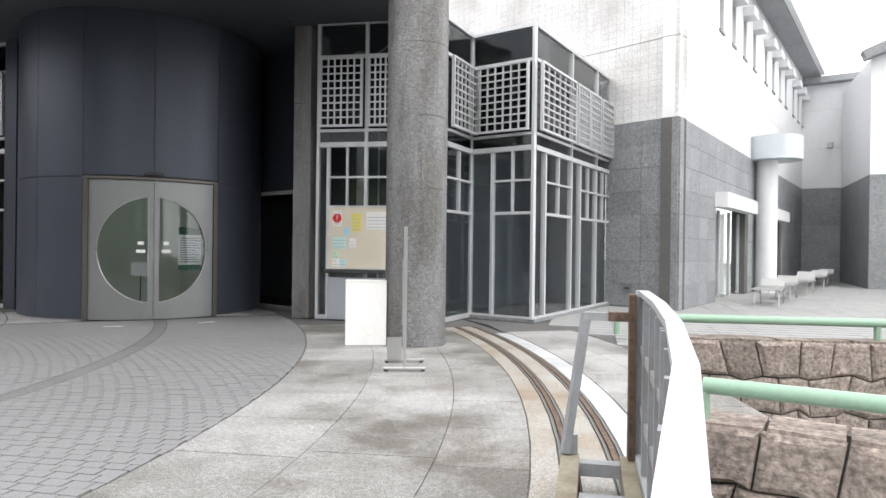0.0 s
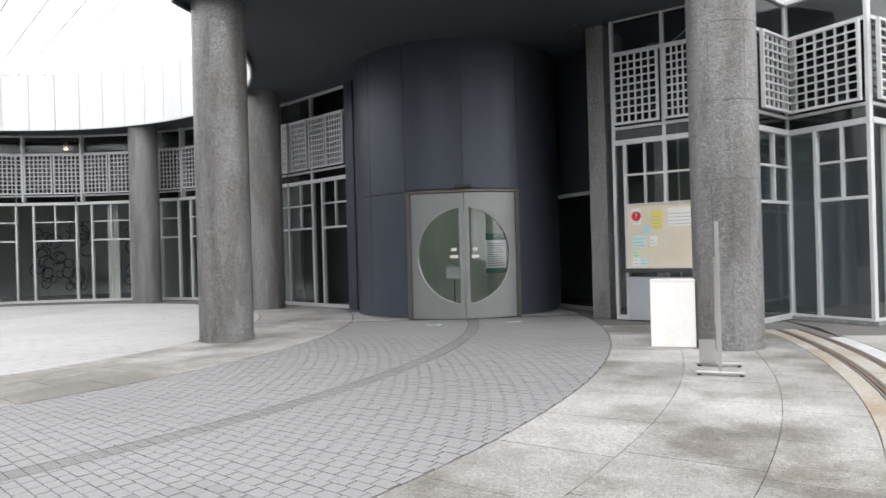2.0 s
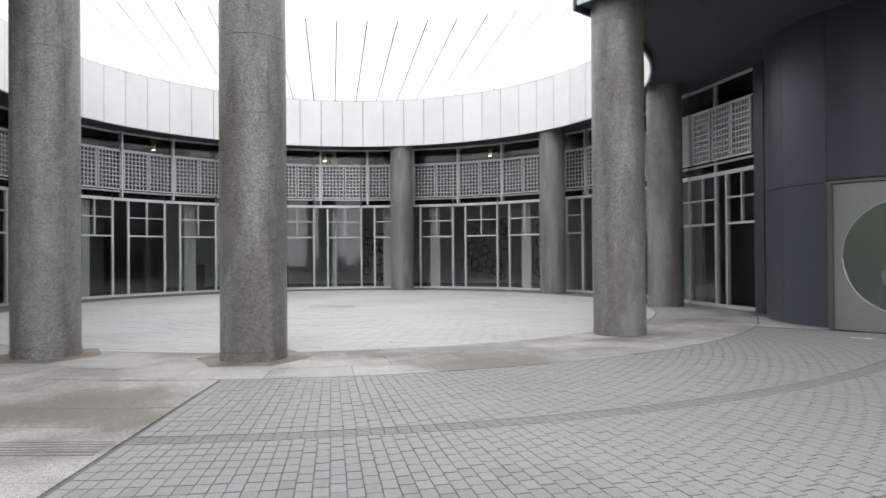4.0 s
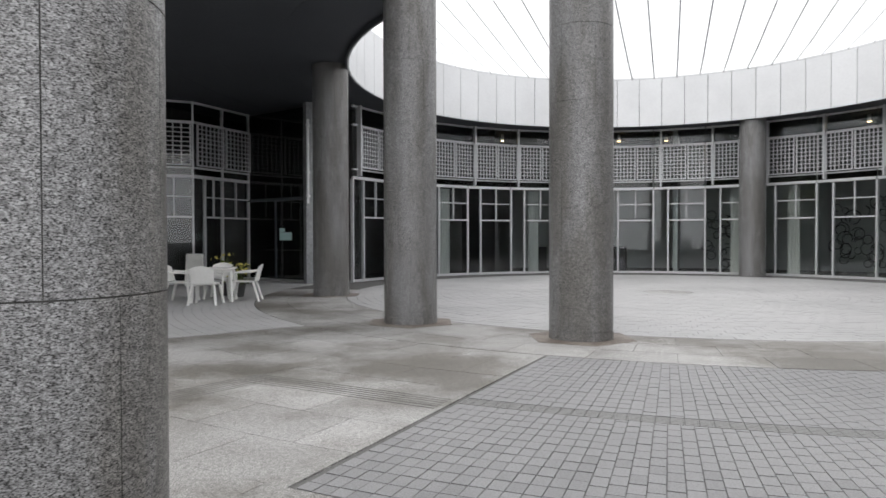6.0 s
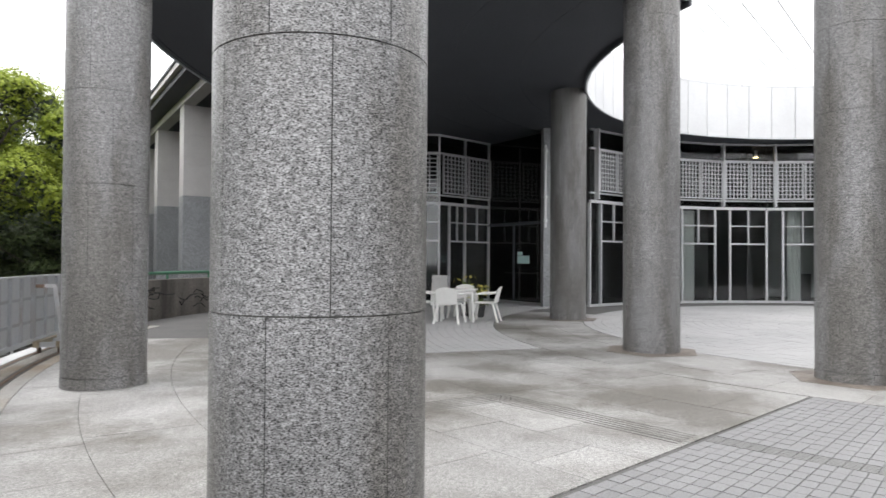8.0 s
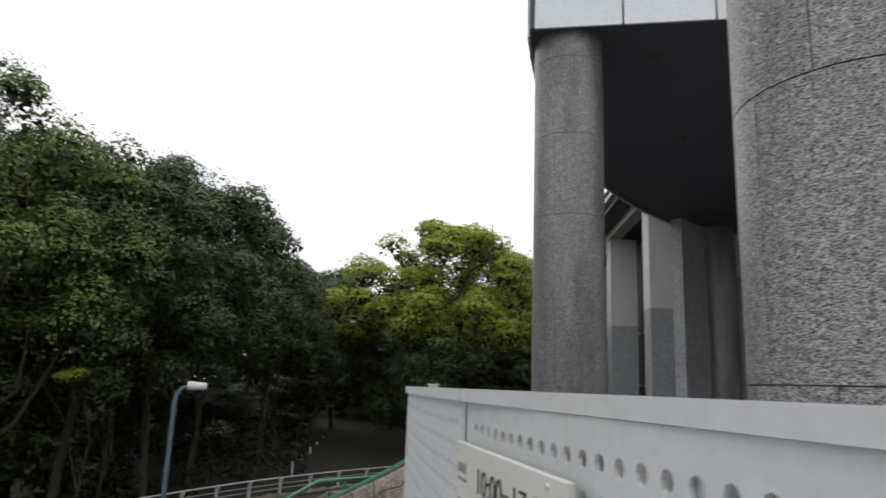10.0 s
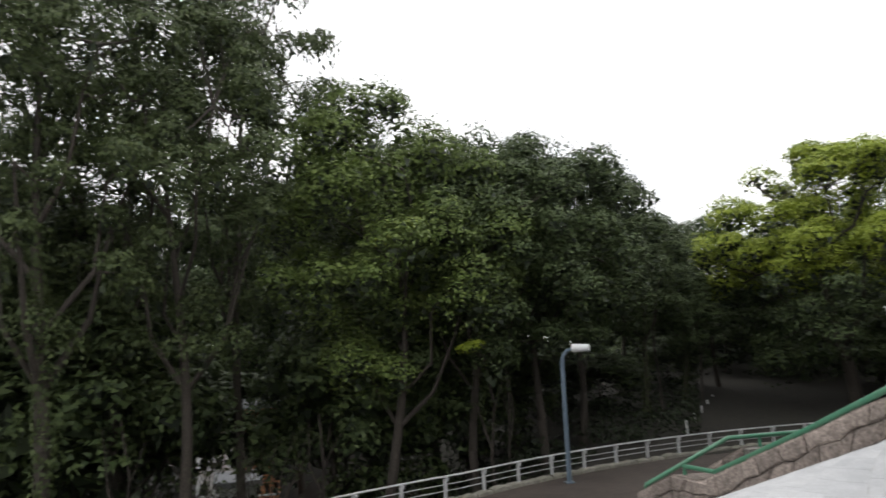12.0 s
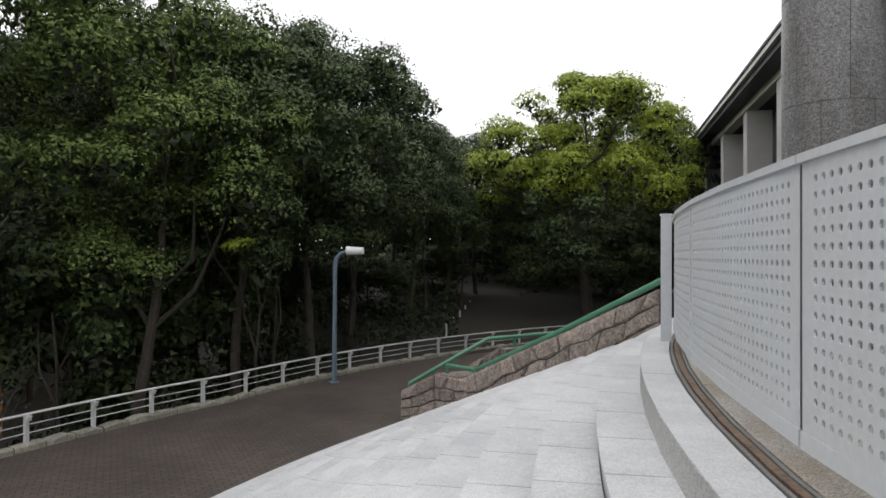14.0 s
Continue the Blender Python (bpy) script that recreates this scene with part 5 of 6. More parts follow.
def lin(a, b):
    return lambda t: a + (b - a) * t


# far flank of the stairs
rubble("rubble_wall", (-5.47, -12.6), (-6.25, -8.45), lin(-2.9, -0.6), lin(-1.5, 0.33), "sloping pink granite rubble wall beside the stairs", seed=3)
rubble("rubble_wall", (-5.13, -15.0), (-5.46, -13.97), lin(-3.1, -3.1), lin(-2.2, -1.68), "pink granite rubble newel at the stair foot", seed=5, thick=0.9, row=0.3)
rubble("rubble_wall", (-5.465, -13.955), (-5.6, -12.66), lin(-3.1, -2.6), lin(-1.67, -1.6), "flat-topped pink granite rubble newel by the stairs", seed=6, thick=0.7, row=0.3)
rubble("rubble_wall", (-6.05, -14.9), (-7.0, -13.95), lin(-3.0, -2.9), lin(-2.05, -1.22), "second sloping rubble wall behind the stair wall", seed=7)
structure("stair_parapet", box(bmesh.new(), 0, 2.4, -0.12, 0.12, -3.0, -1.24, along((-7.03, -13.92), (-9.3, -14.5))[0]), M_STAINED, "stained concrete parapet of the second stair", "parapet")
handrail([(-6.25, -8.3, 0.5), (-5.95, -10.3, -0.42), (-5.62, -12.5, -1.36)], 0.045, [0, 1, 2], 0.22)
handrail([(-5.72, -12.75, -1.42), (-5.62, -13.75, -1.47)], 0.045, [0, 1], 0.22)
handrail([(-9.4, -14.4, -1.02), (-7.4, -14.0, -1.0), (-6.75, -14.05, -1.02), (-5.29, -14.93, -2.02)], 0.045, [1, 3], 0.22)
# by the gate's end, towards the yard
rubble("rubble_wall", (1.86, 5.05), (9.5, 0.4), lin(-3.0, -3.0), lin(0.1, 0.1), "rough pink granite wall with dark joints", seed=11, row=0.46, thick=0.4)
rubble("rubble_wall", (3.2, 9.62), (14.0, 8.6), lin(-3.0, -3.0), lin(0.1, 0.1), "rough pink granite wall below the yard", seed=13, row=0.5, thick=0.4)
handrail([(1.97, 5.1, 0.35), (3.0, 4.5, 0.35), (9.4, 0.75, 0.35)], 0.062, [0, 1, 2], 0.26, "pale green painted handrail on a rubble wall", M_GREENPALE)
handrail([(2.6, 10.1, 0.35), (6.15, 9.6, 0.35), (13.9, 8.9, 0.35)], 0.062, [0, 1, 2], 0.26, "pale green painted handrail on a rubble wall", M_GREENPALE)
structure("side_stair", prism(bmesh.new(), [(1.9, 5.6), (10, 0.9), (14, 8.4), (3.2, 9.5)], -3.0, -2.75), M_STEPBED, "lower landing between two rubble walls", "landing")

# stained parapet with green rail on the south side
pw = structure("parapet", A(17.7, 17.95, -98, -66, -0.3, 0.88), M_STAINED, "dark stained concrete parapet with creepers", "parapet")
cr = thing("creeper", "leafless dark creeper on the parapet", "creeper")
bm = bmesh.new()
for k in range(26):
    a, z = random.uniform(-92, -68), random.uniform(0.2, 0.8)
    tube(bm, [polar(17.69, a + 0.5 * i + random.uniform(-0.3, 0.3), z + random.uniform(-0.1, 0.1)) for i in range(4)], 0.012, 4)
tagged(part("stems", bm, M_BLACK, cr), kind="stuff")
handrail([tuple(polar(17.8, a, 1.03)) for a in np.arange(-98, -64, 2.0)], 0.04, list(range(0, 17, 3)), 0.15)

# ---- wing with tall piers to the south-west ----
WD = Vector((-0.638, -0.77, 0))
wing = thing("pier_wing", "museum wing with white and grey clad piers under deep eaves", "building", "", "structure")
w0 = Vector((-20.4, -15.1, 0))
mm = Matrix.Translation(w0) @ pose(0, 0, 0, 0, 0, math.degrees(math.atan2(WD.y, WD.x)))
for k in range(-1, 7):
    x0 = 7.1 * k
    part("pier_foot", box(bmesh.new(), x0, x0 + 0.95, -1.25, 0.0, -3, 4.3, mm), M_STONE, wing)
    for z0, z1 in ((4.306, 5.7), (5.706, 7.1), (7.106, 8.5)):
        part("pier_stone", box(bmesh.new(), x0 + 0.003, x0 + 0.947, -1.247, -0.003, z0, z1, mm), M_WINGTILE, wing)
    for z in (1.5, 4.0):
        part("window_transom", box(bmesh.new(), x0 + 0.96, x0 + 7.09, -1.6, -1.5, z, z + 0.12, mm), M_MULLION, wing)
part("back_wall", box(bmesh.new(), -8, 52, -2.2, -1.62, -3, 8.5, mm), M_SOFFIT, wing)
part("lintel", box(bmesh.new(), -8, 52, -0.5, 0.06, 8.503, 8.85, mm), M_WINGTILE, wing)
part("eave", box(bmesh.new(), -8, 52, -2.4, 0.85, 8.853, 9.2, mm), M_SOFFIT, wing)
part("gutter", box(bmesh.new(), -8, 52, 0.86, 1.05, 9.1, 9.32, mm), M_WINGTILE, wing)
part("gutter_lip", box(bmesh.new(), -8, 52, 0.9, 1.12, 9.323, 9.45, mm), M_SOFFIT, wing)
part("roof", box(bmesh.new(), -8, 52, -6, 0.9, 9.21, 9.5, mm), M_SOFFIT, wing)

# ---- yard building to the north-east ----
SC = Vector((5.19, 15.05, 0))
YD = Vector((0.567, 0.823, 0))
ym = Matrix.Translation(SC) @ pose(0, 0, 0, 0, 0, math.degrees(math.atan2(YD.y, YD.x)))   # x along the long face, -y outside
yb = thing("yard_building", "white-tiled museum building with a grey stone base", "building", "", "structure")
L = 20.6


def cladding(x0, x1, y, z0, z1, nx, nz, m, holes=(), mat=None, depth=0.03):
    """Stone or panel pieces on the face y of a pose; holes are x-z rectangles left free."""
    for i in range(nx):
        for j in range(nz):
            a, b = x0 + (x1 - x0) * i / nx, x0 + (x1 - x0) * (i + 1) / nx
            c, d = z0 + (z1 - z0) * j / nz, z0 + (z1 - z0) * (j + 1) / nz
            cx, cz = (a + b) / 2, (c + d) / 2
            if any(h[0] < cx < h[1] and h[2] < cz < h[3] for h in holes):
                continue
            part("cladding_stone", box(bmesh.new(), a + 0.004, b - 0.004, y - depth, y, c + 0.004, d - 0.004, m), mat or M_STONE, yb)


WIN = [(3.4, 7.4), (10.2, 14.2)]
# backing wall with window openings through it
spans = [(0, 3.4), (7.4, 10.2), (14.2, L)]
for x0, x1 in spans:
    part("wall", box(bmesh.new(), x0 + 0.002, x1 - 0.002, 0.0, 0.4, 0, 4.34, ym), M_JOINT, yb)
for x0, x1 in WIN:
    part("wall", box(bmesh.new(), x0, x1, 0.0, 0.4, 2.6, 4.34, ym), M_JOINT, yb)
cladding(0, L, 0.0, 0.0, 4.34, 24, 8, ym, [(3.4, 7.5, 0, 2.6), (10.2, 14.3, 0, 2.6)])
lm, lw = along(EE, (SC.x, SC.y))
part("wall", box(bmesh.new(), 0, lw - 0.03, 0.0, 0.4, 0, 4.34, lm), M_JOINT, yb)
cladding(0, lw - 0.002, 0.0, 0.0, 4.34, 2, 8, lm)
# white tiled upper storey with slot windows
SLOT = [3.6 + 1.55 * k + (0.6 if k > 3 else 0) + (0.6 if k > 7 else 0) for k in range(11)]
zs0, zs1 = 7.3, 8.5
part("tile_wall", box(bmesh.new(), 0.0, L, -0.02, 0.38, 4.345, 6.17, ym), M_TILE, yb)
part("tile_wall", box(bmesh.new(), 0.0, L, -0.018, 0.38, 6.185, zs0, ym), M_TILE, yb)
part("tile_wall", box(bmesh.new(), 0.0, L, -0.018, 0.38, zs1, 9.6, ym), M_TILE, yb)
ed = [0.0] + [v for s in SLOT for v in (s, s + 0.5)] + [L]
for x0, x1 in zip(ed[0::2], ed[1::2]):
    part("tile_wall", box(bmesh.new(), x0, x1, -0.018, 0.38, zs0 + 0.001, zs1 - 0.001, ym), M_TILE, yb)
for s in SLOT:
    wdw = part("slot_window", box(bmesh.new(), s, s + 0.5, 0.2, 0.21, zs0, zs1, ym), M_SMOKE, yb)
    part("hood", box(bmesh.new(), s - 0.06, s + 0.56, -0.34, -0.02, zs1, zs1 + 0.28, ym), M_TILE, wdw)
    part("sill", box(bmesh.new(), s - 0.04, s + 0.54, -0.06, -0.019, zs0 - 0.07, zs0, ym), M_STONE, wdw)
part("eave", box(bmesh.new(), -0.3, L, -0.75, 0.4, 9.61, 9.8, ym), M_STONE, yb)
part("gutter", box(bmesh.new(), -0.3, L, -0.95, -0.76, 9.65, 9.95, ym), M_TILE, yb)
part("tile_wall", box(bmesh.new(), -6.0, lw - 0.01, -0.02, 0.38, 4.345, 6.17, lm), M_TILEGRID, yb)
part("tile_wall", box(bmesh.new(), -6.0, lw - 0.01, -0.018, 0.38, 6.185, 11.5, lm), M_TILEGRID, yb)
for x0, x1 in WIN:
    wd = part("yard_window", box(bmesh.new(), x0 - 0.1, x1 + 0.1, -0.35, -0.032, 2.5, 2.9, ym), M_TILE, yb, "white boxed window head")
    pn = part("pane", box(bmesh.new(), x0 + 0.05, x1 - 0.05, 0.2, 0.21, 0.1, 2.5, ym), M_GLASS, wd)
    pn.visible_shadow = False
    for k in range(4):
        x = x0 + 0.03 + (x1 - x0 - 0.06) * k / 3
        part("frame", box(bmesh.new(), x - 0.03, x + 0.03, 0.16, 0.25, 0.02, 2.5, ym), M_MULLION, wd)
    part("curtain", box(bmesh.new(), x0 + 0.1, x1 - 0.1, 0.6, 0.64, 0.05, 2.5, ym), M_LOBBY, wd)
part("room_floor", box(bmesh.new(), 0.2, L, 0.41, 4, -0.01, 0.02, ym), M_GFLOOR, yb)
# round canopy on a pale column
cp = thing("round_canopy", "pale round canopy on a white column by the yard windows", "canopy", "", "", ym @ pose(8.8, -0.5, 0))
bm = bmesh.new()
bmesh.ops.create_cone(bm, cap_ends=True, segments=24, radius1=0.32, radius2=0.32, depth=4.3, matrix=Matrix.Translation((0, 0.1, 2.15)))
part("column", bm, M_WHITE, cp, smooth=True)
bm = bmesh.new()
bmesh.ops.create_cone(bm, cap_ends=True, segments=36, radius1=0.85, radius2=0.85, depth=0.75, matrix=Matrix.Translation((0, -0.1, 4.68)))
part("disc", bm, M_FASCIA, cp, smooth=True)
# cross wall and right-hand wing
F0 = SC + YD * L
fm, fw = along((F0.x, F0.y), (F0.x + 5.5, F0.y - 3.8))
part("wall", box(bmesh.new(), 0, fw, 0.0, 0.4, 0, 4.34, fm), M_JOINT, yb)
cladding(0, fw, 0.0, 0.0, 4.34, 4, 5, fm)
for z0, z1 in ((4.345, 6.2), (6.21, 8.0), (8.01, 9.2)):
    part("tile_wall", box(bmesh.new(), 0, fw, -0.02, 0.38, z0, z1, fm), M_TILE, yb)
part("eave", box(bmesh.new(), 0, fw, -0.5, 0.4, 9.21, 9.5, fm), M_STONE, yb)
rw = thing("right_wing", "white gabled museum wing with a grey stone base", "building", "", "structure")
rm, rwid = along((15.7, 25.0), (27.0, 20.5))
part("base", box(bmesh.new(), 0, rwid, 0, 6, 0, 4.25, rm), M_STONE, rw)
part("tile_wall", box(bmesh.new(), 0.01, rwid, 0.01, 6, 4.255, 6.4, rm), M_TILE, rw)
bm = bmesh.new()
q = [bm.verts.new(rm @ Vector(p)) for p in ((0.01, 0.01, 6.41), (rwid, 0.01, 6.41), (rwid, 0.01, 13.5), (0.01, 0.01, 8.6), (0.01, 6, 6.41), (rwid, 6, 6.41), (rwid, 6, 13.5), (0.01, 6, 8.6))]
for f in ((0, 1, 2, 3), (7, 6, 5, 4), (0, 3, 7, 4), (1, 5, 6, 2), (0, 4, 5, 1), (3, 2, 6, 7)):
    bm.faces.new([q[k] for k in f])
part("gable", bm, M_TILE, rw)
bm = bmesh.new()
bar(bm, rm @ Vector((-0.3, -0.25, 8.6)), rm @ Vector((rwid, -0.25, 13.75)), 0.5, 0.35)
part("verge", bm, M_STONE, rw)
lf = thing("wall_camera", "small white camera fixture on the yard wall", "camera", "", "", fm @ pose(1.2, -0.03, 6.3))
part("bracket", B(-0.06, 0.06, -0.2, 0, 0, 0.1), M_WHITE, lf)
part("body", B(-0.12, 0.12, -0.5, -0.2, -0.15, 0.1, None, 0.02), M_INNER, lf)

# row of steel loungers along the yard windows
def lounger(at):
    b = thing("steel_bench", "low slatted pale steel bench in the yard", "bench", "yard benches", "", at)
    part("frame", tube(bmesh.new(), [(0, 0, 0.42), (1.7, 0, 0.42), (1.7, 0.6, 0.42), (0, 0.6, 0.42), (0, 0, 0.42)], 0.02, 6), M_STEEL, b)
    for k in range(11):
        part("slat", B(0.08 + 0.145 * k, 0.18 + 0.145 * k, 0.02, 0.58, 0.43, 0.45), M_STEEL, b)
    for x in (0.1, 1.6):
        for y in (0.03, 0.57):
            part("leg", bar(bmesh.new(), (x, y, 0), (x + (0.1 if x < 1 else -0.1), y, 0.41), 0.028), M_STEEL, b)
    part("back", bar(bmesh.new(), (1.72, 0.3, 0.43), (1.95, 0.3, 0.62), 0.55, 0.03), M_STEEL, b)
    return b


b0 = lounger(ym @ pose(2.6, -1.7, 0, 0, 0, 4))
for k in range(1, 6):
    copy_thing(b0, ym @ pose(2.6 + 2.6 * k, -1.7 + 0.1 * (k % 2), 0, 0, 0, 4 - 3 * (k % 3)))
vent = thing("wall_vent", "small square vent plate low on the stone wall", "vent", "", "", lm @ pose(0.45, -0.032, 0.35))
part("plate", B(0, 0.24, -0.012, 0, 0, 0.18), M_STEELD, vent)
part("slot", B(0.05, 0.19, -0.016, -0.012, 0.07, 0.11), M_DARK, vent)

# ---- road, kerb, fence, lamp ----
ROADZ = -2.93


def ground_z(r, a):
    z = ROADZ - 0.1
    if r > 29.4:
        if a > -76:
            z -= min(6.0, (r - 29.4) * 0.35) * min(1.0, (a + 76) / 9)
        elif a < -76:
            z += min(4.0, (r - 29.4) * 0.10)
    return z


bm = bmesh.new()
radii = [0.5, 12, 20, 25, 29.4, 32, 36, 42, 50, 65, 90, 150, 300, 600]
rows = []
for r in radii:
    rows.append([bm.verts.new(polar(r, a, ground_z(r, a if a <= 90 else a - 360) - (0.6 if r < 20 else 0))) for a in range(-120, 240, 4)])
for p, q in zip(rows, rows[1:]):
    for i in range(len(p)):
        j = (i + 1) % len(p)
        bm.faces.new((p[i], p[j], q[j], q[i]))
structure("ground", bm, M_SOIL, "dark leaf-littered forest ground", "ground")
def edge_r(a):
    """The kerb's inner radius: it leaves the circle towards the wood."""
    return 28.92 + 0.085 * max(0.0, -61.0 - a)


ARC = np.arange(-128, 11, 3.0)
bm = bmesh.new()
cols = [[bm.verts.new(polar(r, a, z)) for r, z in ((20.0, -3.3), (edge_r(a), -3.3), (edge_r(a), ROADZ), (20.0, ROADZ))] for a in ARC]
for p, q in zip(cols, cols[1:]):
    for k in range(4):
        bm.faces.new((p[k], p[(k + 1) % 4], q[(k + 1) % 4], q[k]))
bm.faces.new(cols[0][::-1])
bm.faces.new(cols[-1])
structure("road", bm, M_ROAD, "brown-grey brick-paved road round the stairs", "road")
kerb = thing("kerb", "rough mossy stone kerb along the road", "kerb", "", "structure")
shapes = []
rk = random.Random(31)
for _ in range(6):
    bm = bmesh.new()
    w_ = 0.29
    top = [(-w_, 0.02 + rk.uniform(0, 0.02), 0.11 + rk.uniform(-0.025, 0.02)), (-w_ * 0.3, 0.012, 0.13 + rk.uniform(-0.02, 0.02)), (w_ * 0.4, 0.012, 0.12 + rk.uniform(-0.02, 0.025)), (w_, 0.02 + rk.uniform(0, 0.02), 0.11 + rk.uniform(-0.02, 0.02))]
    ring = [[bm.verts.new(p) for p in ((x, 0.0, -0.2), (x, y - 0.01, z - 0.035), (x, y + 0.03, z), (x, 0.24, z - 0.01), (x, 0.26, -0.2))] for x, y, z in top]
    for p, q in zip(ring, ring[1:]):
        for k in range(5):
            bm.faces.new((p[k], p[(k + 1) % 5], q[(k + 1) % 5], q[k]))
    bm.faces.new(ring[0][::-1])
    bm.faces.new(ring[-1])
    shapes.append(mesh_of("kerb_stone", bm, M_KERB))
for k in range(88):
    a = -128 + 1.2 * k
    p, q = polar(edge_r(a), a), polar(edge_r(a + 1.2), a + 1.2)
    m_, _ = along(q, p, ROADZ)
    piece("kerb_stone", shapes[k % 6], kerb, m_ @ pose(0.3, 0, rk.uniform(-0.015, 0.015)))
fence = thing("road_fence", "low white-grey steel fence on the road kerb", "fence")
FTOP = ROADZ + 0.67
for z, r in ((0.0, 0.026), (-0.2, 0.011), (-0.36, 0.011)):
    part("rail", tube(bmesh.new(), [polar(edge_r(a) + 0.13, a, FTOP + z) for a in np.arange(-126, -26, 1.0)], r, 6), M_FENCE, fence)
bm = box(bmesh.new(), -0.045, 0.045, -0.03, 0.03, 0, 0.5)
prism(bm, [(-0.13, -0.033), (0.05, -0.033), (0.05, 0.033), (-0.13, 0.033)], 0.501, 0.53)
prism(bm, [(-0.1, -0.034), (-0.046, -0.034), (-0.046, 0.034), (-0.1, 0.034)], 0.44, 0.5)
post_mesh = mesh_of("post", bm, M_FENCE)
a = -30.0
while a > -126:
    piece("post", post_mesh, fence, Matrix.Translation(polar(edge_r(a) + 0.13, a, FTOP - 0.55)) @ pose(0, 0, 0, 0, 0, a))
    a -= 2.72
# branch of the road that climbs into the wood, with thin posts along it
BR = [(-12.4, -26.6), (-20.4, -38.6), (-25.6, -36.0), (-19.0, -25.6)]
bm = bmesh.new()
hi = [bm.verts.new((x, y, z)) for (x, y), z in zip(BR, (-2.72, -2.25, -2.25, -2.72))]
lo = [bm.verts.new((x, y, -3.6)) for x, y in BR]
bm.faces.new(hi)
bm.faces.new(lo[::-1])
for k in range(4):
    bm.faces.new((lo[k], lo[(k + 1) % 4], hi[(k + 1) % 4], hi[k]))
structure("road_branch", bm, M_ASPHALT, "dark paved lane rising into the wood", "road")
for k in range(7):
    f_ = k / 6
    x, y, z = -12.0 - 8.2 * f_, -26.6 - 12.0 * f_, -2.75 + 0.47 * f_
    q = thing("lane_post", "thin pale marker post beside the wooded lane", "post", "lane posts", "", pose(x, y, z))
    part("shaft", tube(bmesh.new(), [(0, 0, -0.2), (0, 0, 0.62)], 0.045, 8), M_FENCE, q)
    part("cap", tube(bmesh.new(), [(0, 0, 0.621), (0, 0, 0.66)], 0.05, 8, 0.03), M_FENCE, q)
lp = thing("street_lamp", "blue-grey street lamp with a bent head", "street lamp", "", "", pose(-5.23, -20.3, ROADZ, 0, 0, 0))
part("pole", tube(bmesh.new(), [(0, 0, 0), (0, 0, 3.35), (-0.03, 0.03, 3.6), (-0.14, 0.1, 3.76), (-0.3, 0.2, 3.82)], 0.075, 10, 0.05), M_LAMP, lp, smooth=True)
bm = bmesh.new()
bmesh.ops.create_cone(bm, cap_ends=True, segments=16, radius1=0.1, radius2=0.13, depth=0.5, matrix=Matrix.Translation((-0.5, 0.32, 3.83)) @ pose(0, 0, 0, 90, 0, 57))
part("head", bm, M_WHITE, lp, smooth=True)
part("base_plate", B(-0.13, 0.13, -0.13, 0.13, 0, 0.03), M_LAMP, lp)
# top of a white post standing by the stairs
wp2 = thing("post_top", "pale grey metal cabinet at the roadside", "cabinet", "", "", pose(5.6, -13.9, ROADZ, 0, 0, 15))
part("body", B(-0.3, 0.3, -0.2, 0.2, 0, 0.66, None, 0.01), M_GATE, wp2)
part("lid", B(-0.33, 0.33, -0.23, 0.23, 0.661, 0.7, None, 0.01), M_FASCIA, wp2)

# ---- trees ----
def leaves_at(rnd, pos, out, size, spread=0.45):
    """Three-cornered leaves at the points pos, facing roughly along out."""
    n = len(pos)
    nrm = out + np.array([0, 0, 0.35]) + rnd.normal(0, spread, (n, 3))
    nrm /= np.linalg.norm(nrm, axis=1)[:, None] + 1e-9
    u = np.cross(nrm, rnd.normal(0, 1, (n, 3)))
    u /= np.linalg.norm(u, axis=1)[:, None] + 1e-9
    v = np.cross(nrm, u)
    s = size * rnd.uniform(0.6, 1.35, n)[:, None]
    return np.stack([pos - u * s, pos + u * s * 0.7 - v * s * 0.55, pos + u * s * 0.6 + v * s * 0.6], 1).reshape(-1, 3)


def leaf_mesh(name, tri, mat, parent, label=""):
    me = bpy.data.meshes.new(name)
    me.from_pydata(tri.tolist(), [], np.arange(len(tri)).reshape(-1, 3).tolist())
    me.materials.append(mat)
    ob = new(name, me)
    ob.parent = parent
    if label:
        ob["label"] = label
    return ob


def tufts(rnd, centres, radii, each, size, flat=0.75, under=0.2):
    """Leaves on the upper shell of each rounded tuft, finely lobed."""
    n = len(centres) * each
    cl = np.repeat(np.arange(len(centres)), each)
    d = rnd.normal(0, 1, (n, 3))
    d /= np.linalg.norm(d, axis=1)[:, None]
    low = (d[:, 2] < -0.1) & (rnd.uniform(0, 1, n) > under)
    d[low, 2] *= -1
    lob = 1.0 + 0.16 * np.sin(d[:, 0] * 7 + cl * 1.7) * np.sin(d[:, 1] * 6 + cl) + 0.1 * np.sin(d[:, 2] * 9 + cl * 2.3)
    r = radii[cl] * lob * rnd.uniform(0.72, 1.03, n)
    off = d * r[:, None] * np.array([1, 1, flat])
    return leaves_at(rnd, centres[cl] + off, d, size)


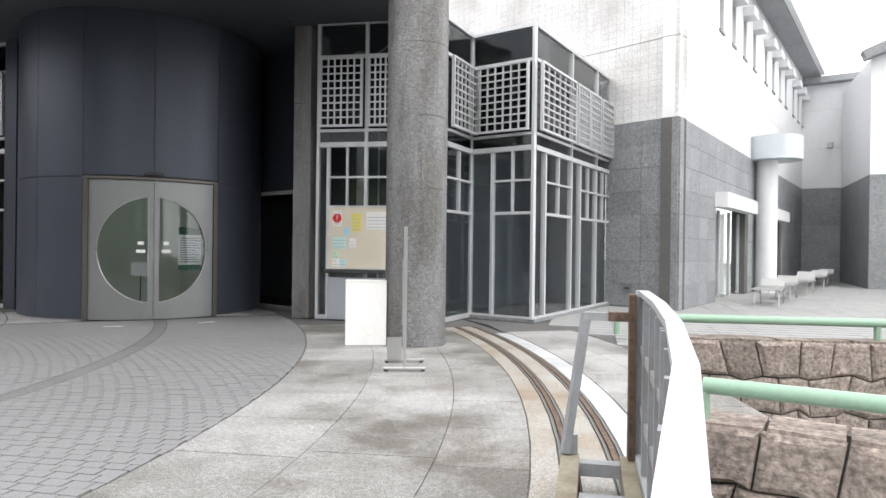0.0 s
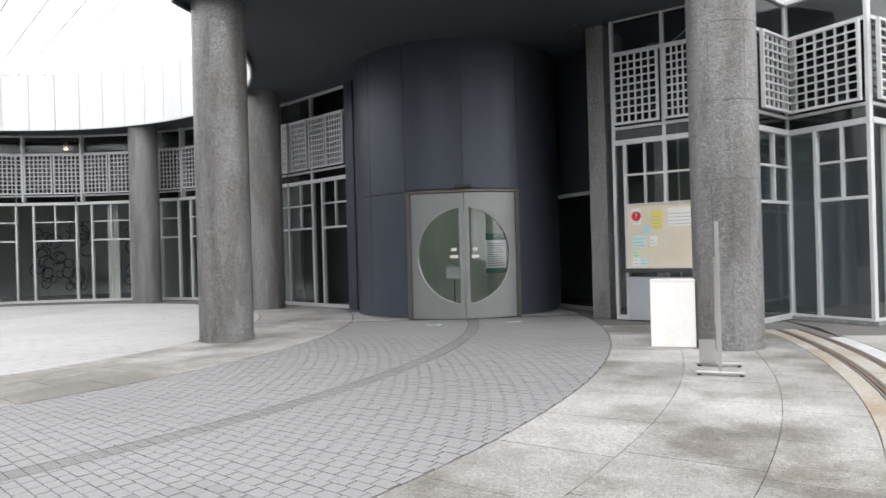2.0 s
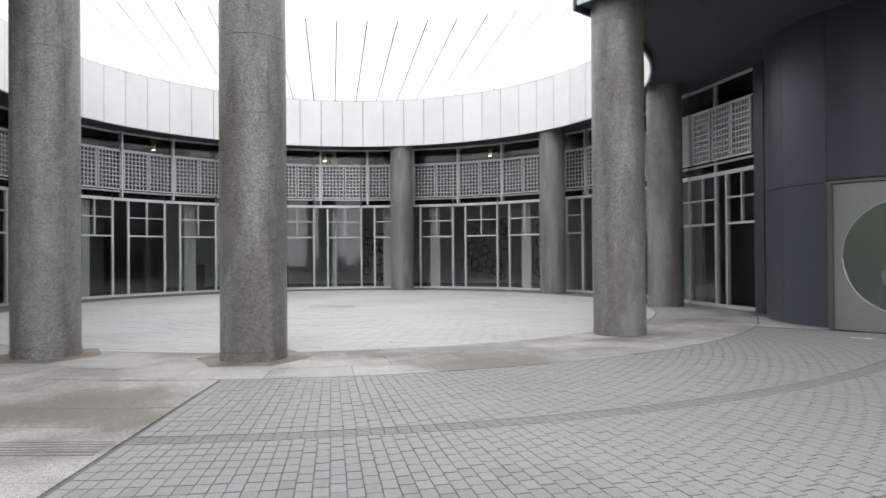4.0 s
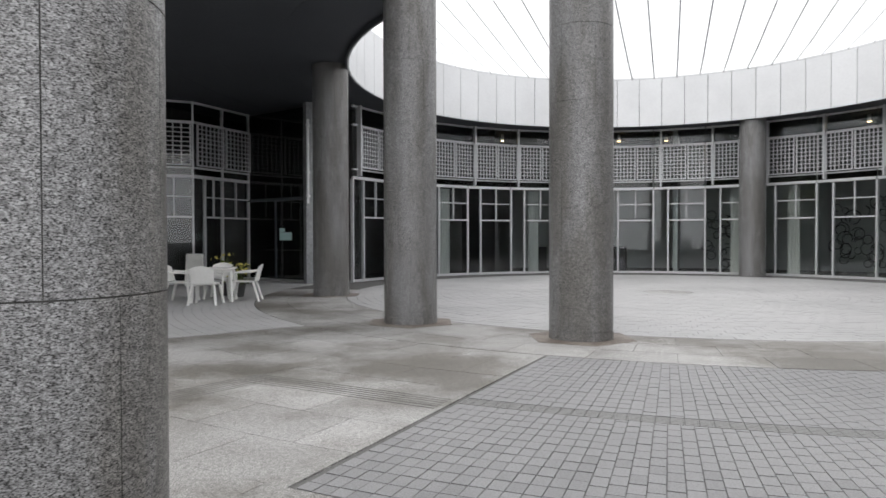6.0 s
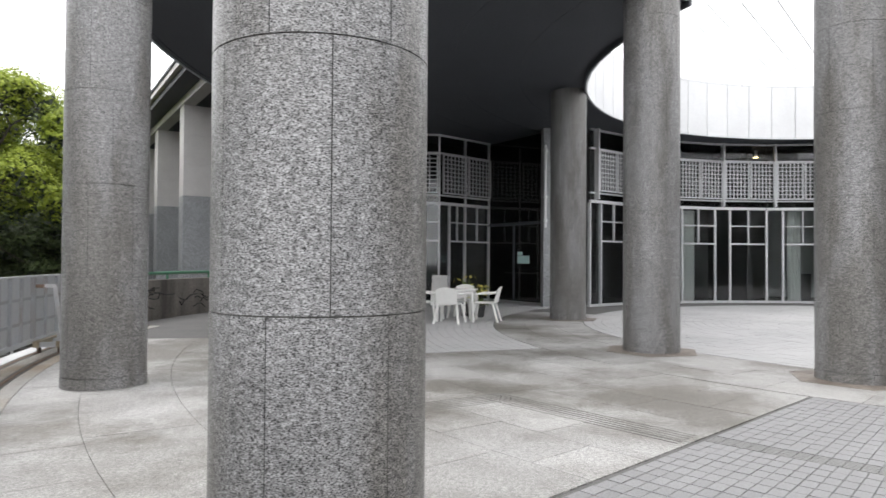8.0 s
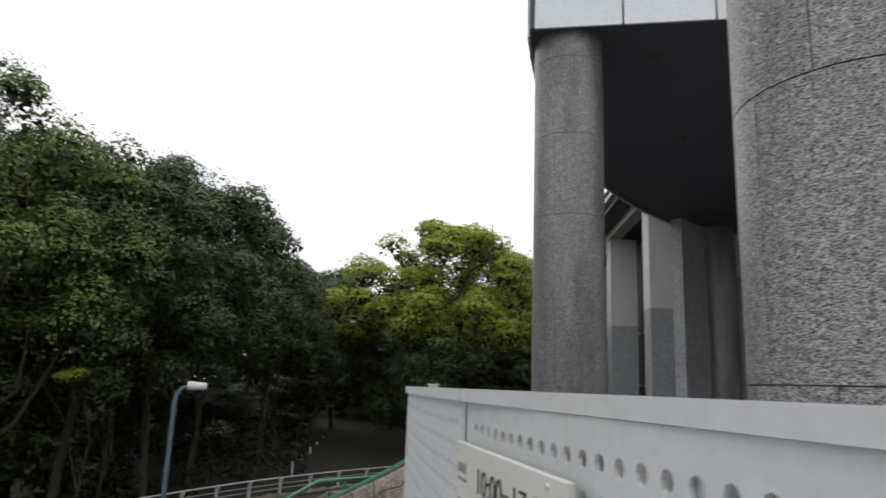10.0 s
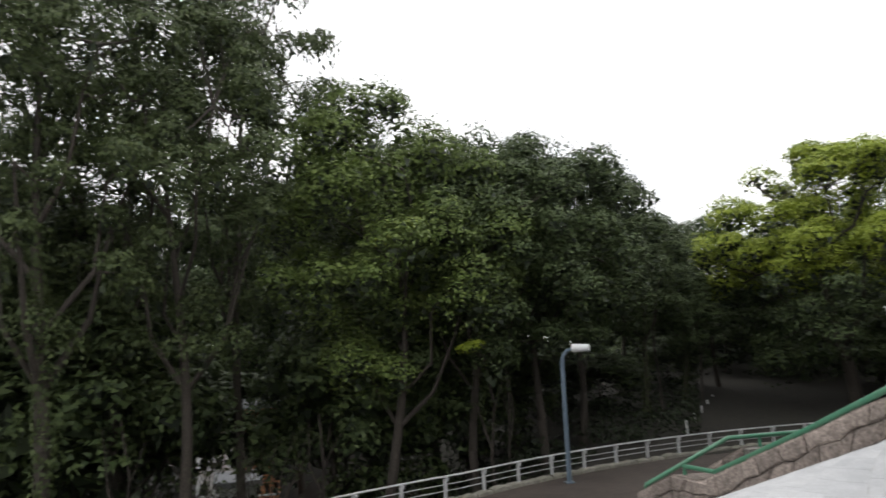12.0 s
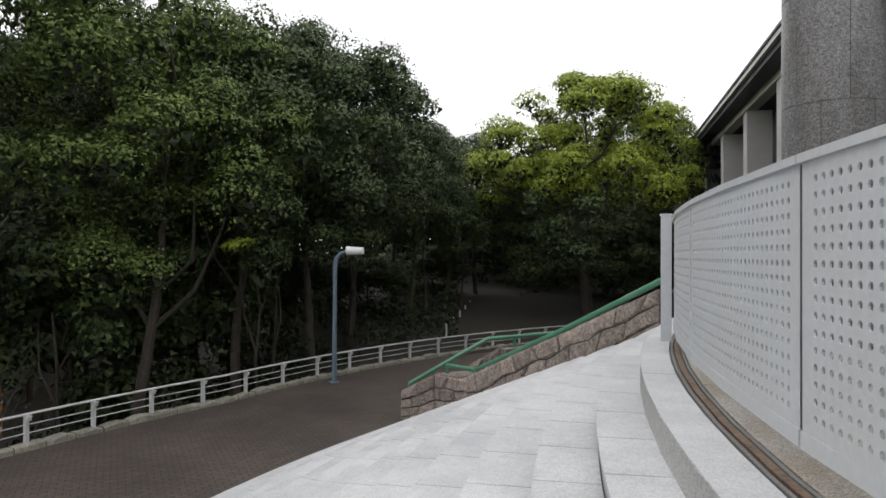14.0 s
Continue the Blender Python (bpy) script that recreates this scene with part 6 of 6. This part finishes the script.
def tree(seed, h, crown_r, crown_lo, count, each, size, mat, trunk_r, label, lean=0.0, fat=(0.6, 1.1), flat=0.75, fill=22, ivy=0, fork=0.42, loose=0.0, lower=None):
    rnd = np.random.default_rng(seed)
    t = thing("tree", label, "tree", "woodland trees")
    bm = bmesh.new()
    top = h * 0.82
    tr = [Vector((lean * z + 0.3 * math.sin(z * 0.45 + seed), 0.3 * math.cos(z * 0.4 + seed * 2), z)) for z in np.linspace(0, top, 12)]
    tr = [p - Vector((tr[0].x, tr[0].y, 0)) for p in tr]
    tube(bm, [tr[0] - Vector((0, 0, 0.6))] + tr[:1], trunk_r * 1.5, 10, trunk_r * 1.12)
    tube(bm, tr, trunk_r * 1.12, 10, trunk_r * 0.25)
    # tufts on the crown's outer shell, a few inside
    centres = []
    mid_z, half = (h + crown_lo) / 2, (h - crown_lo) / 2
    while len(centres) < count:
        p = rnd.normal(0, 1, 3)
        p /= np.linalg.norm(p)
        if p[2] < -0.35 and rnd.uniform() < 0.6:
            continue
        q = rnd.uniform(0.82, 1.0) if rnd.uniform() < 0.78 else rnd.uniform(0.35, 0.8)
        a = math.atan2(p[1], p[0])
        w = 1.0 + 0.14 * math.sin(3 * a + seed) + 0.1 * math.sin(5 * a + 2 * seed)
        if loose and math.sin(p[0] * 5 + seed) * math.sin(p[1] * 4.3) * math.cos(p[2] * 6 + seed) > 0.55 - loose:
            continue
        z = mid_z + half * p[2] * q - 0.12 * half * max(0.0, p[0] * math.cos(seed) + p[1] * math.sin(seed))
        centres.append((p[0] * crown_r * w * q + lean * z * 0.8, p[1] * crown_r * w * q, z))
    cs = np.array(centres)
    rad = rnd.uniform(*fat, len(cs))
    # forked limbs that rise out of the trunk, then twigs to the tufts
    limbs = []
    for k in range(7):
        i = 4 + k % 5
        a = tr[i] if k > 1 else tr[int(12 * fork)]
        ang = k * 2.4 + seed
        e = Vector((math.cos(ang) * crown_r * 0.62 + a.x, math.sin(ang) * crown_r * 0.62 + a.y, min(h * 0.86, a.z + half * rnd.uniform(0.6, 1.1))))
        m1 = a.lerp(e, 0.35) + Vector((math.cos(ang) * 0.35, math.sin(ang) * 0.35, -0.2))
        m2 = a.lerp(e, 0.7) + Vector((rnd.uniform(-0.3, 0.3), rnd.uniform(-0.3, 0.3), 0.15))
        tube(bm, [a, m1, m2, e], trunk_r * (0.5 if k < 2 else 0.36), 7, 0.025)
        limbs += [m1, m2, e]
    for i in range(0, len(cs), 3):
        b = Vector(cs[i])
        a = min(limbs, key=lambda q: (q - b).length)
        m1 = a.lerp(b, 0.5) + Vector((rnd.uniform(-0.2, 0.2), rnd.uniform(-0.2, 0.2), -0.12))
        tube(bm, [a, m1, b], 0.035, 4, 0.008)
    part("trunk", bm, M_BARK, t, smooth=True)
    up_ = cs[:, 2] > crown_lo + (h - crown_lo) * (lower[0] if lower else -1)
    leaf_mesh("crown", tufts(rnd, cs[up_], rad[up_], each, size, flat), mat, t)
    # lower tufts are darker green, partly the dome's own shade put into colour
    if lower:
        leaf_mesh("lower_crown", tufts(rnd, cs[~up_], rad[~up_], each // 2, size, flat), lower[1], t, "darker green lower leaves, partly shade put into the colour")
    # large filler leaves close each tuft; their colour carries the inner shade
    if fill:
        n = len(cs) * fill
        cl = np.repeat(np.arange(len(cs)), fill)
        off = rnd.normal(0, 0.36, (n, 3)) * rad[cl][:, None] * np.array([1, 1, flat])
        leaf_mesh("inner_foliage", leaves_at(rnd, cs[cl] + off - np.array([0, 0, 0.12]), off, size * 2.6, 1.0), M_LEAF_SHADE, t, "near-black filler leaves, the crown's inner shade put into the colour")
    if ivy:
        z = rnd.uniform(0, 1, ivy) ** 1.2 * top * 0.72
        a = rnd.uniform(0, math.tau, ivy)
        c = np.array([[np.interp(q, [p.z for p in tr], [p.x for p in tr]), np.interp(q, [p.z for p in tr], [p.y for p in tr])] for q in z])
        out = np.stack([np.cos(a), np.sin(a), np.zeros(ivy)], 1)
        rr = trunk_r * 1.15 * (1 - z / top * 0.7) + rnd.uniform(0.0, 0.16, ivy) * (1 + 0.6 * np.sin(z * 2 + a))
        pos = np.column_stack([c[:, 0] + out[:, 0] * rr, c[:, 1] + out[:, 1] * rr, z])
        leaf_mesh("ivy", leaves_at(rnd, pos, out, 0.06), M_LEAF_AIRY, t, "ivy climbing the trunk")
    t["height"] = h + (0.45 if flat > 0.9 else 0.0)
    return t


EYE = Vector((0.5, -1.5, 0.8))


def spot(yaw, dist):
    return (EYE.x - dist * math.sin(radians(yaw)), EYE.y + dist * math.cos(radians(yaw)))


def foot(x, y):
    r = math.hypot(x - OX, y - OY)
    a = math.degrees(math.atan2(y - OY, x - OX))
    return ground_z(r, a) - 0.1


DENSE = "tall evergreen tree with a dense dark green crown"
LOOSE = "tall broadleaf tree with a loose green crown"
dark = tree(1, 12.5, 3.5, 4.2, 130, 540, 0.062, M_LEAF_DARK, 0.16, DENSE, fat=(0.6, 1.05), flat=0.98)
dark_ivy = tree(5, 12.5, 3.1, 4.6, 120, 540, 0.062, M_LEAF_DARK, 0.14, "tall evergreen tree with an ivy-clad trunk", fat=(0.55, 1.0), flat=0.98, ivy=1500)
green = tree(2, 12.5, 3.2, 4.0, 120, 600, 0.06, M_LEAF_MID, 0.15, "broadleaf tree with a rounded mid-green crown", 0.02, (0.6, 1.1), flat=0.98, fork=0.3)
airy = tree(3, 13.0, 3.4, 4.4, 88, 430, 0.058, M_LEAF_AIRY, 0.17, LOOSE, 0.03, (0.4, 0.9), fill=6, loose=0.3, fork=0.35)
airy_ivy = tree(6, 13.0, 3.6, 4.4, 88, 430, 0.058, M_LEAF_AIRY, 0.2, "tall broadleaf tree with ivy on its forked trunk", -0.02, (0.4, 0.9), fill=6, loose=0.3, ivy=2600, fork=0.38)
low = tree(4, 6.0, 2.2, 0.8, 60, 260, 0.085, M_LEAF_DARK, 0.07, "dark bushy understorey tree", fat=(0.45, 0.85), flat=0.9, fill=14)
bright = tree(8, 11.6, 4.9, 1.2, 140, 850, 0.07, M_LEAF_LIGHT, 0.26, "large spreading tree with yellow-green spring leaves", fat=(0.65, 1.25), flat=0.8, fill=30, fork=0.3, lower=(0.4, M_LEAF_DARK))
PLAN = [  # kind, yaw, distance, height of the top above the eye in degrees, turn
    (airy, 195.2, 20, 29.5, 40), (airy_ivy, 204.8, 19, 33, 110), (airy, 199.5, 23, 26.5, 200), (airy_ivy, 214, 20, 34, 300), (airy, 223, 22, 31, 20), (airy, 190.2, 24, 24.5, 140),
    (green, 178.6, 21.5, 23.0, 60), (dark, 170.9, 23.5, 19.7, 10), (dark, 165, 25.5, 17.6, 130), (dark, 161.8, 27.5, 15.6, 220), (dark_ivy, 156.6, 31, 11.8, 40), (dark_ivy, 153.6, 35, 10.6, 160),
    (dark, 151, 41, 9.8, 70), (dark, 146, 48, 9.0, 300), (dark, 141, 52, 9.6, 150), (green, 136.8, 50, 11.2, 250),
    (dark, 174, 30, 16.5, 95), (dark, 180.0, 29, 17.0, 340), (dark, 167, 32, 14.5, 200), (dark, 203, 27, 13, 130), (dark, 210, 27, 14, 220), (dark, 218, 28, 16, 90), (dark, 158, 38, 10.5, 20),
    (low, 208, 27, 0, 60), (low, 181.5, 26, -2, 160), (low, 175, 27, -2, 45), (low, 167.5, 29, -2.5, 200), (low, 160, 33, -2, 120), (low, 147.5, 45, 2.5, 20), (low, 144, 46, 3.0, 210), (low, 140, 42, 1.0, 140), (low, 150.5, 47, 1.5, 260), (low, 154.5, 40, -1, 90), (low, 213, 27, 1, 160), (low, 136.5, 42, 2, 70),
    (low, 179.5, 27, -1.5, 15), (low, 171.5, 30, -1.5, 75), (low, 163.5, 34, -1.5, 115), (low, 157, 44, 0, 200), (low, 203, 29, 1, 60), (low, 199.5, 25, -1, 20), (low, 182.3, 25, -2, 110), (dark, 190, 48, 13, 80), (dark, 185.5, 46, 14.5, 150), (dark, 194.5, 46, 13, 210), (low, 138.2, 40, 0.5, 30)]
placed = set()
for kind, yaw, dist, up, turn in PLAN + [(bright, 141.6, 36, 14.6, 215)]:
    x, y = spot(yaw, dist)
    z = foot(x, y)
    s = (EYE.z + dist * math.tan(radians(up)) - z) / kind["height"]
    wide_ = max(0.6, s) if kind is low else max(0.8, min(1.0 if kind in (airy, airy_ivy) else 1.2, s))
    m = pose(x, y, z, 0, 0, turn) @ Matrix.Diagonal((wide_, wide_, s, 1))
    if kind.name in placed:
        copy_thing(kind, m)
    else:
        placed.add(kind.name)
        kind.matrix_world = m
for kind in (dark, dark_ivy, green, airy, airy_ivy, low, bright):
    del kind["height"]
# pale young sprays on the shaded side of the wood
for yaw, dist, z, r_ in ((170.9, 20.8, 1.05, 0.36), (175.9, 19.4, 4.85, 0.28), (178.6, 19.2, 4.3, 0.24)):
    x, y = spot(yaw, dist)
    rs = np.random.default_rng(int(yaw * 10))
    sp = thing("young_spray", "spray of bright yellow-green young leaves on a twig", "foliage", "young sprays", "", pose(x, y, z))
    part("twig", tube(bmesh.new(), [(-0.5, -1.0, -0.15), (-0.2, -0.4, -0.1), (0, 0, 0)], 0.015, 5, 0.006), M_BARK, sp)
    leaf_mesh("leaves", tufts(rs, np.array([(0, 0, 0), (r_ * 0.7, 0, -0.05), (-r_ * 0.6, 0.05, 0.08)]), np.array([r_, r_ * 0.7, r_ * 0.7]), 150, 0.06, 0.6), M_LEAF_LIGHT, sp)
# deep woods behind, with the forest's shade put into the leaf colour
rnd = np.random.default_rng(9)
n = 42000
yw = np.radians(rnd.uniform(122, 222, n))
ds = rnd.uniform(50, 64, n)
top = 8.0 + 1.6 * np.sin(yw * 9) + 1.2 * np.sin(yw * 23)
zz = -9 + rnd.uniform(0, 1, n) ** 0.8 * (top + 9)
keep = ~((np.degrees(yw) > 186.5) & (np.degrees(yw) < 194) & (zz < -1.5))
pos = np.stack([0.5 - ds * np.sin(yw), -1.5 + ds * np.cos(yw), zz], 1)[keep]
tagged(leaf_mesh("deep_woods", leaves_at(rnd, pos, np.zeros_like(pos), 0.6, 1.0), M_LEAF_SHADE, None), "deep woods behind the roadside trees, their shade put into the colour", "woods", "", "stuff")
# undergrowth behind the fence, in low drifts, coloured near-black for the shade there
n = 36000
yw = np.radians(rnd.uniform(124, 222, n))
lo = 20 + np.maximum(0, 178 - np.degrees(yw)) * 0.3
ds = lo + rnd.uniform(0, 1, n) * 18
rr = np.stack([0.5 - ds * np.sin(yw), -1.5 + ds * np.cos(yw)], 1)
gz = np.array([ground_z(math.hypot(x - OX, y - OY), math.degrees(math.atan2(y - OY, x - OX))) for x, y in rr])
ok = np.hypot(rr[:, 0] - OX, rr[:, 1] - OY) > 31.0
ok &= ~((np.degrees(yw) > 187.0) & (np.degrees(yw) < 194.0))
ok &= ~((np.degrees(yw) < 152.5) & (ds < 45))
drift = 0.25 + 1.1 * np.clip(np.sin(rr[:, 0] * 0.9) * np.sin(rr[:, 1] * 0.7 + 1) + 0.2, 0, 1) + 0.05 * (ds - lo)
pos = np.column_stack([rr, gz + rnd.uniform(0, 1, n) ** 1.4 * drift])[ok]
tagged(leaf_mesh("undergrowth", leaves_at(rnd, pos, np.zeros_like(pos), 0.11, 1.0), M_LEAF_SHADE, None), "undergrowth below the woodland trees, the wood's shade put into its colour", "undergrowth", "", "stuff")
# bare saplings and thin stems in the shade, and the branchy thicket before the houses
for k, (yaw, dist, hh) in enumerate([(169.3, 23, 5), (168.2, 24, 4.5), (161.8, 27, 6), (155.3, 31, 5.5), (183.6, 21.5, 4), (199, 21, 5), (152.3, 36, 6)]):
    x, y = spot(yaw, dist)
    q = thing("sapling", "thin bare dark stem in the shaded wood", "sapling", "thin stems", "", pose(x, y, foot(x, y), 0, 0, 77 * k))
    bm = tube(bmesh.new(), [(0, 0, -0.3), (0.1, 0.06, hh * 0.3), (-0.05, 0.15, hh * 0.65), (0.25, 0.1, hh)], 0.075, 7, 0.03)
    tube(bm, [(0.08, 0.07, hh * 0.35), (0.5, 0.3, hh * 0.6), (0.7, 0.2, hh * 0.95)], 0.045, 6, 0.012)
    tube(bm, [(-0.02, 0.12, hh * 0.6), (-0.5, -0.2, hh * 0.85)], 0.03, 5, 0.01)
    part("stem", bm, M_BARK, q, smooth=True)
rt = random.Random(21)
for k in range(6):
    x, y = spot(188.2 + 1.45 * k, 20.5 + 0.7 * (k % 3))
    q = thing("thicket_shrub", "leggy dark shrub with many bare twigs", "shrub", "thicket shrubs", "", pose(x, y, foot(x, y)))
    bm = bmesh.new()
    tips = []
    for j in range(9):
        a, l_ = rt.uniform(0, 6.28), rt.uniform(1.6, 3.6)
        p0, p1 = Vector((0, 0, 0.1)), Vector((math.cos(a) * 0.35, math.sin(a) * 0.35, l_ * 0.5))
        p2 = Vector((math.cos(a) * l_ * 0.4, math.sin(a) * l_ * 0.4, l_))
        tube(bm, [p0, p1, p2], 0.03, 5, 0.008)
        for i in range(5):
            b = p1.lerp(p2, rt.uniform(0.1, 1))
            e = b + Vector((rt.uniform(-0.6, 0.6), rt.uniform(-0.6, 0.6), rt.uniform(0, 0.5)))
            tube(bm, [b, e], 0.009, 3, 0.004)
            tips.append(tuple(e))
    part("branchwork", bm, M_BARK, q)
    rs = np.random.default_rng(k)
    leaf_mesh("foliage", tufts(rs, np.array(tips), np.full(len(tips), 0.16), 4, 0.045), M_LEAF_DARK, q)

# houses down the slope, glimpsed between trunks
def house(name, yaw, dist, w, d, h, z, mat, label, floors):
    x, y = spot(yaw, dist)
    b = thing(name, label, "building", "houses down the slope", "", pose(x, y, z, 0, 0, yaw))
    part("wall", B(-w / 2, w / 2, 0, d, 0, h), mat, b)
    part("roof", B(-w / 2 - 0.3, w / 2 + 0.3, -0.3, d + 0.3, h, h + 0.3), M_STONE, b)
    for f in range(floors):
        for k in range(4):
            x0 = -w / 2 + w * (k + 0.25) / 4
            wn_ = part("window", B(x0, x0 + w / 8, -0.06, -0.005, (f + 0.35) * h / floors, (f + 0.8) * h / floors), M_SMOKE, b)
            part("sill", B(x0 - 0.1, x0 + w / 8 + 0.1, -0.25, -0.01, (f + 0.28) * h / floors, (f + 0.34) * h / floors), M_INNER, wn_)


house("apartment_block", 188.6, 41, 2.0, 5, 8.0, -9.9, M_ORANGE, "orange brick apartment block seen between trunks", 6)
house("apartment_block", 191.4, 43, 3.4, 5, 7.2, -10.3, M_WHITE, "pale apartment block seen between trunks", 5)
house("small_house", 190.5, 36, 1.8, 3, 2.2, -7.6, M_WHITE, "small pale house down the slope", 1)
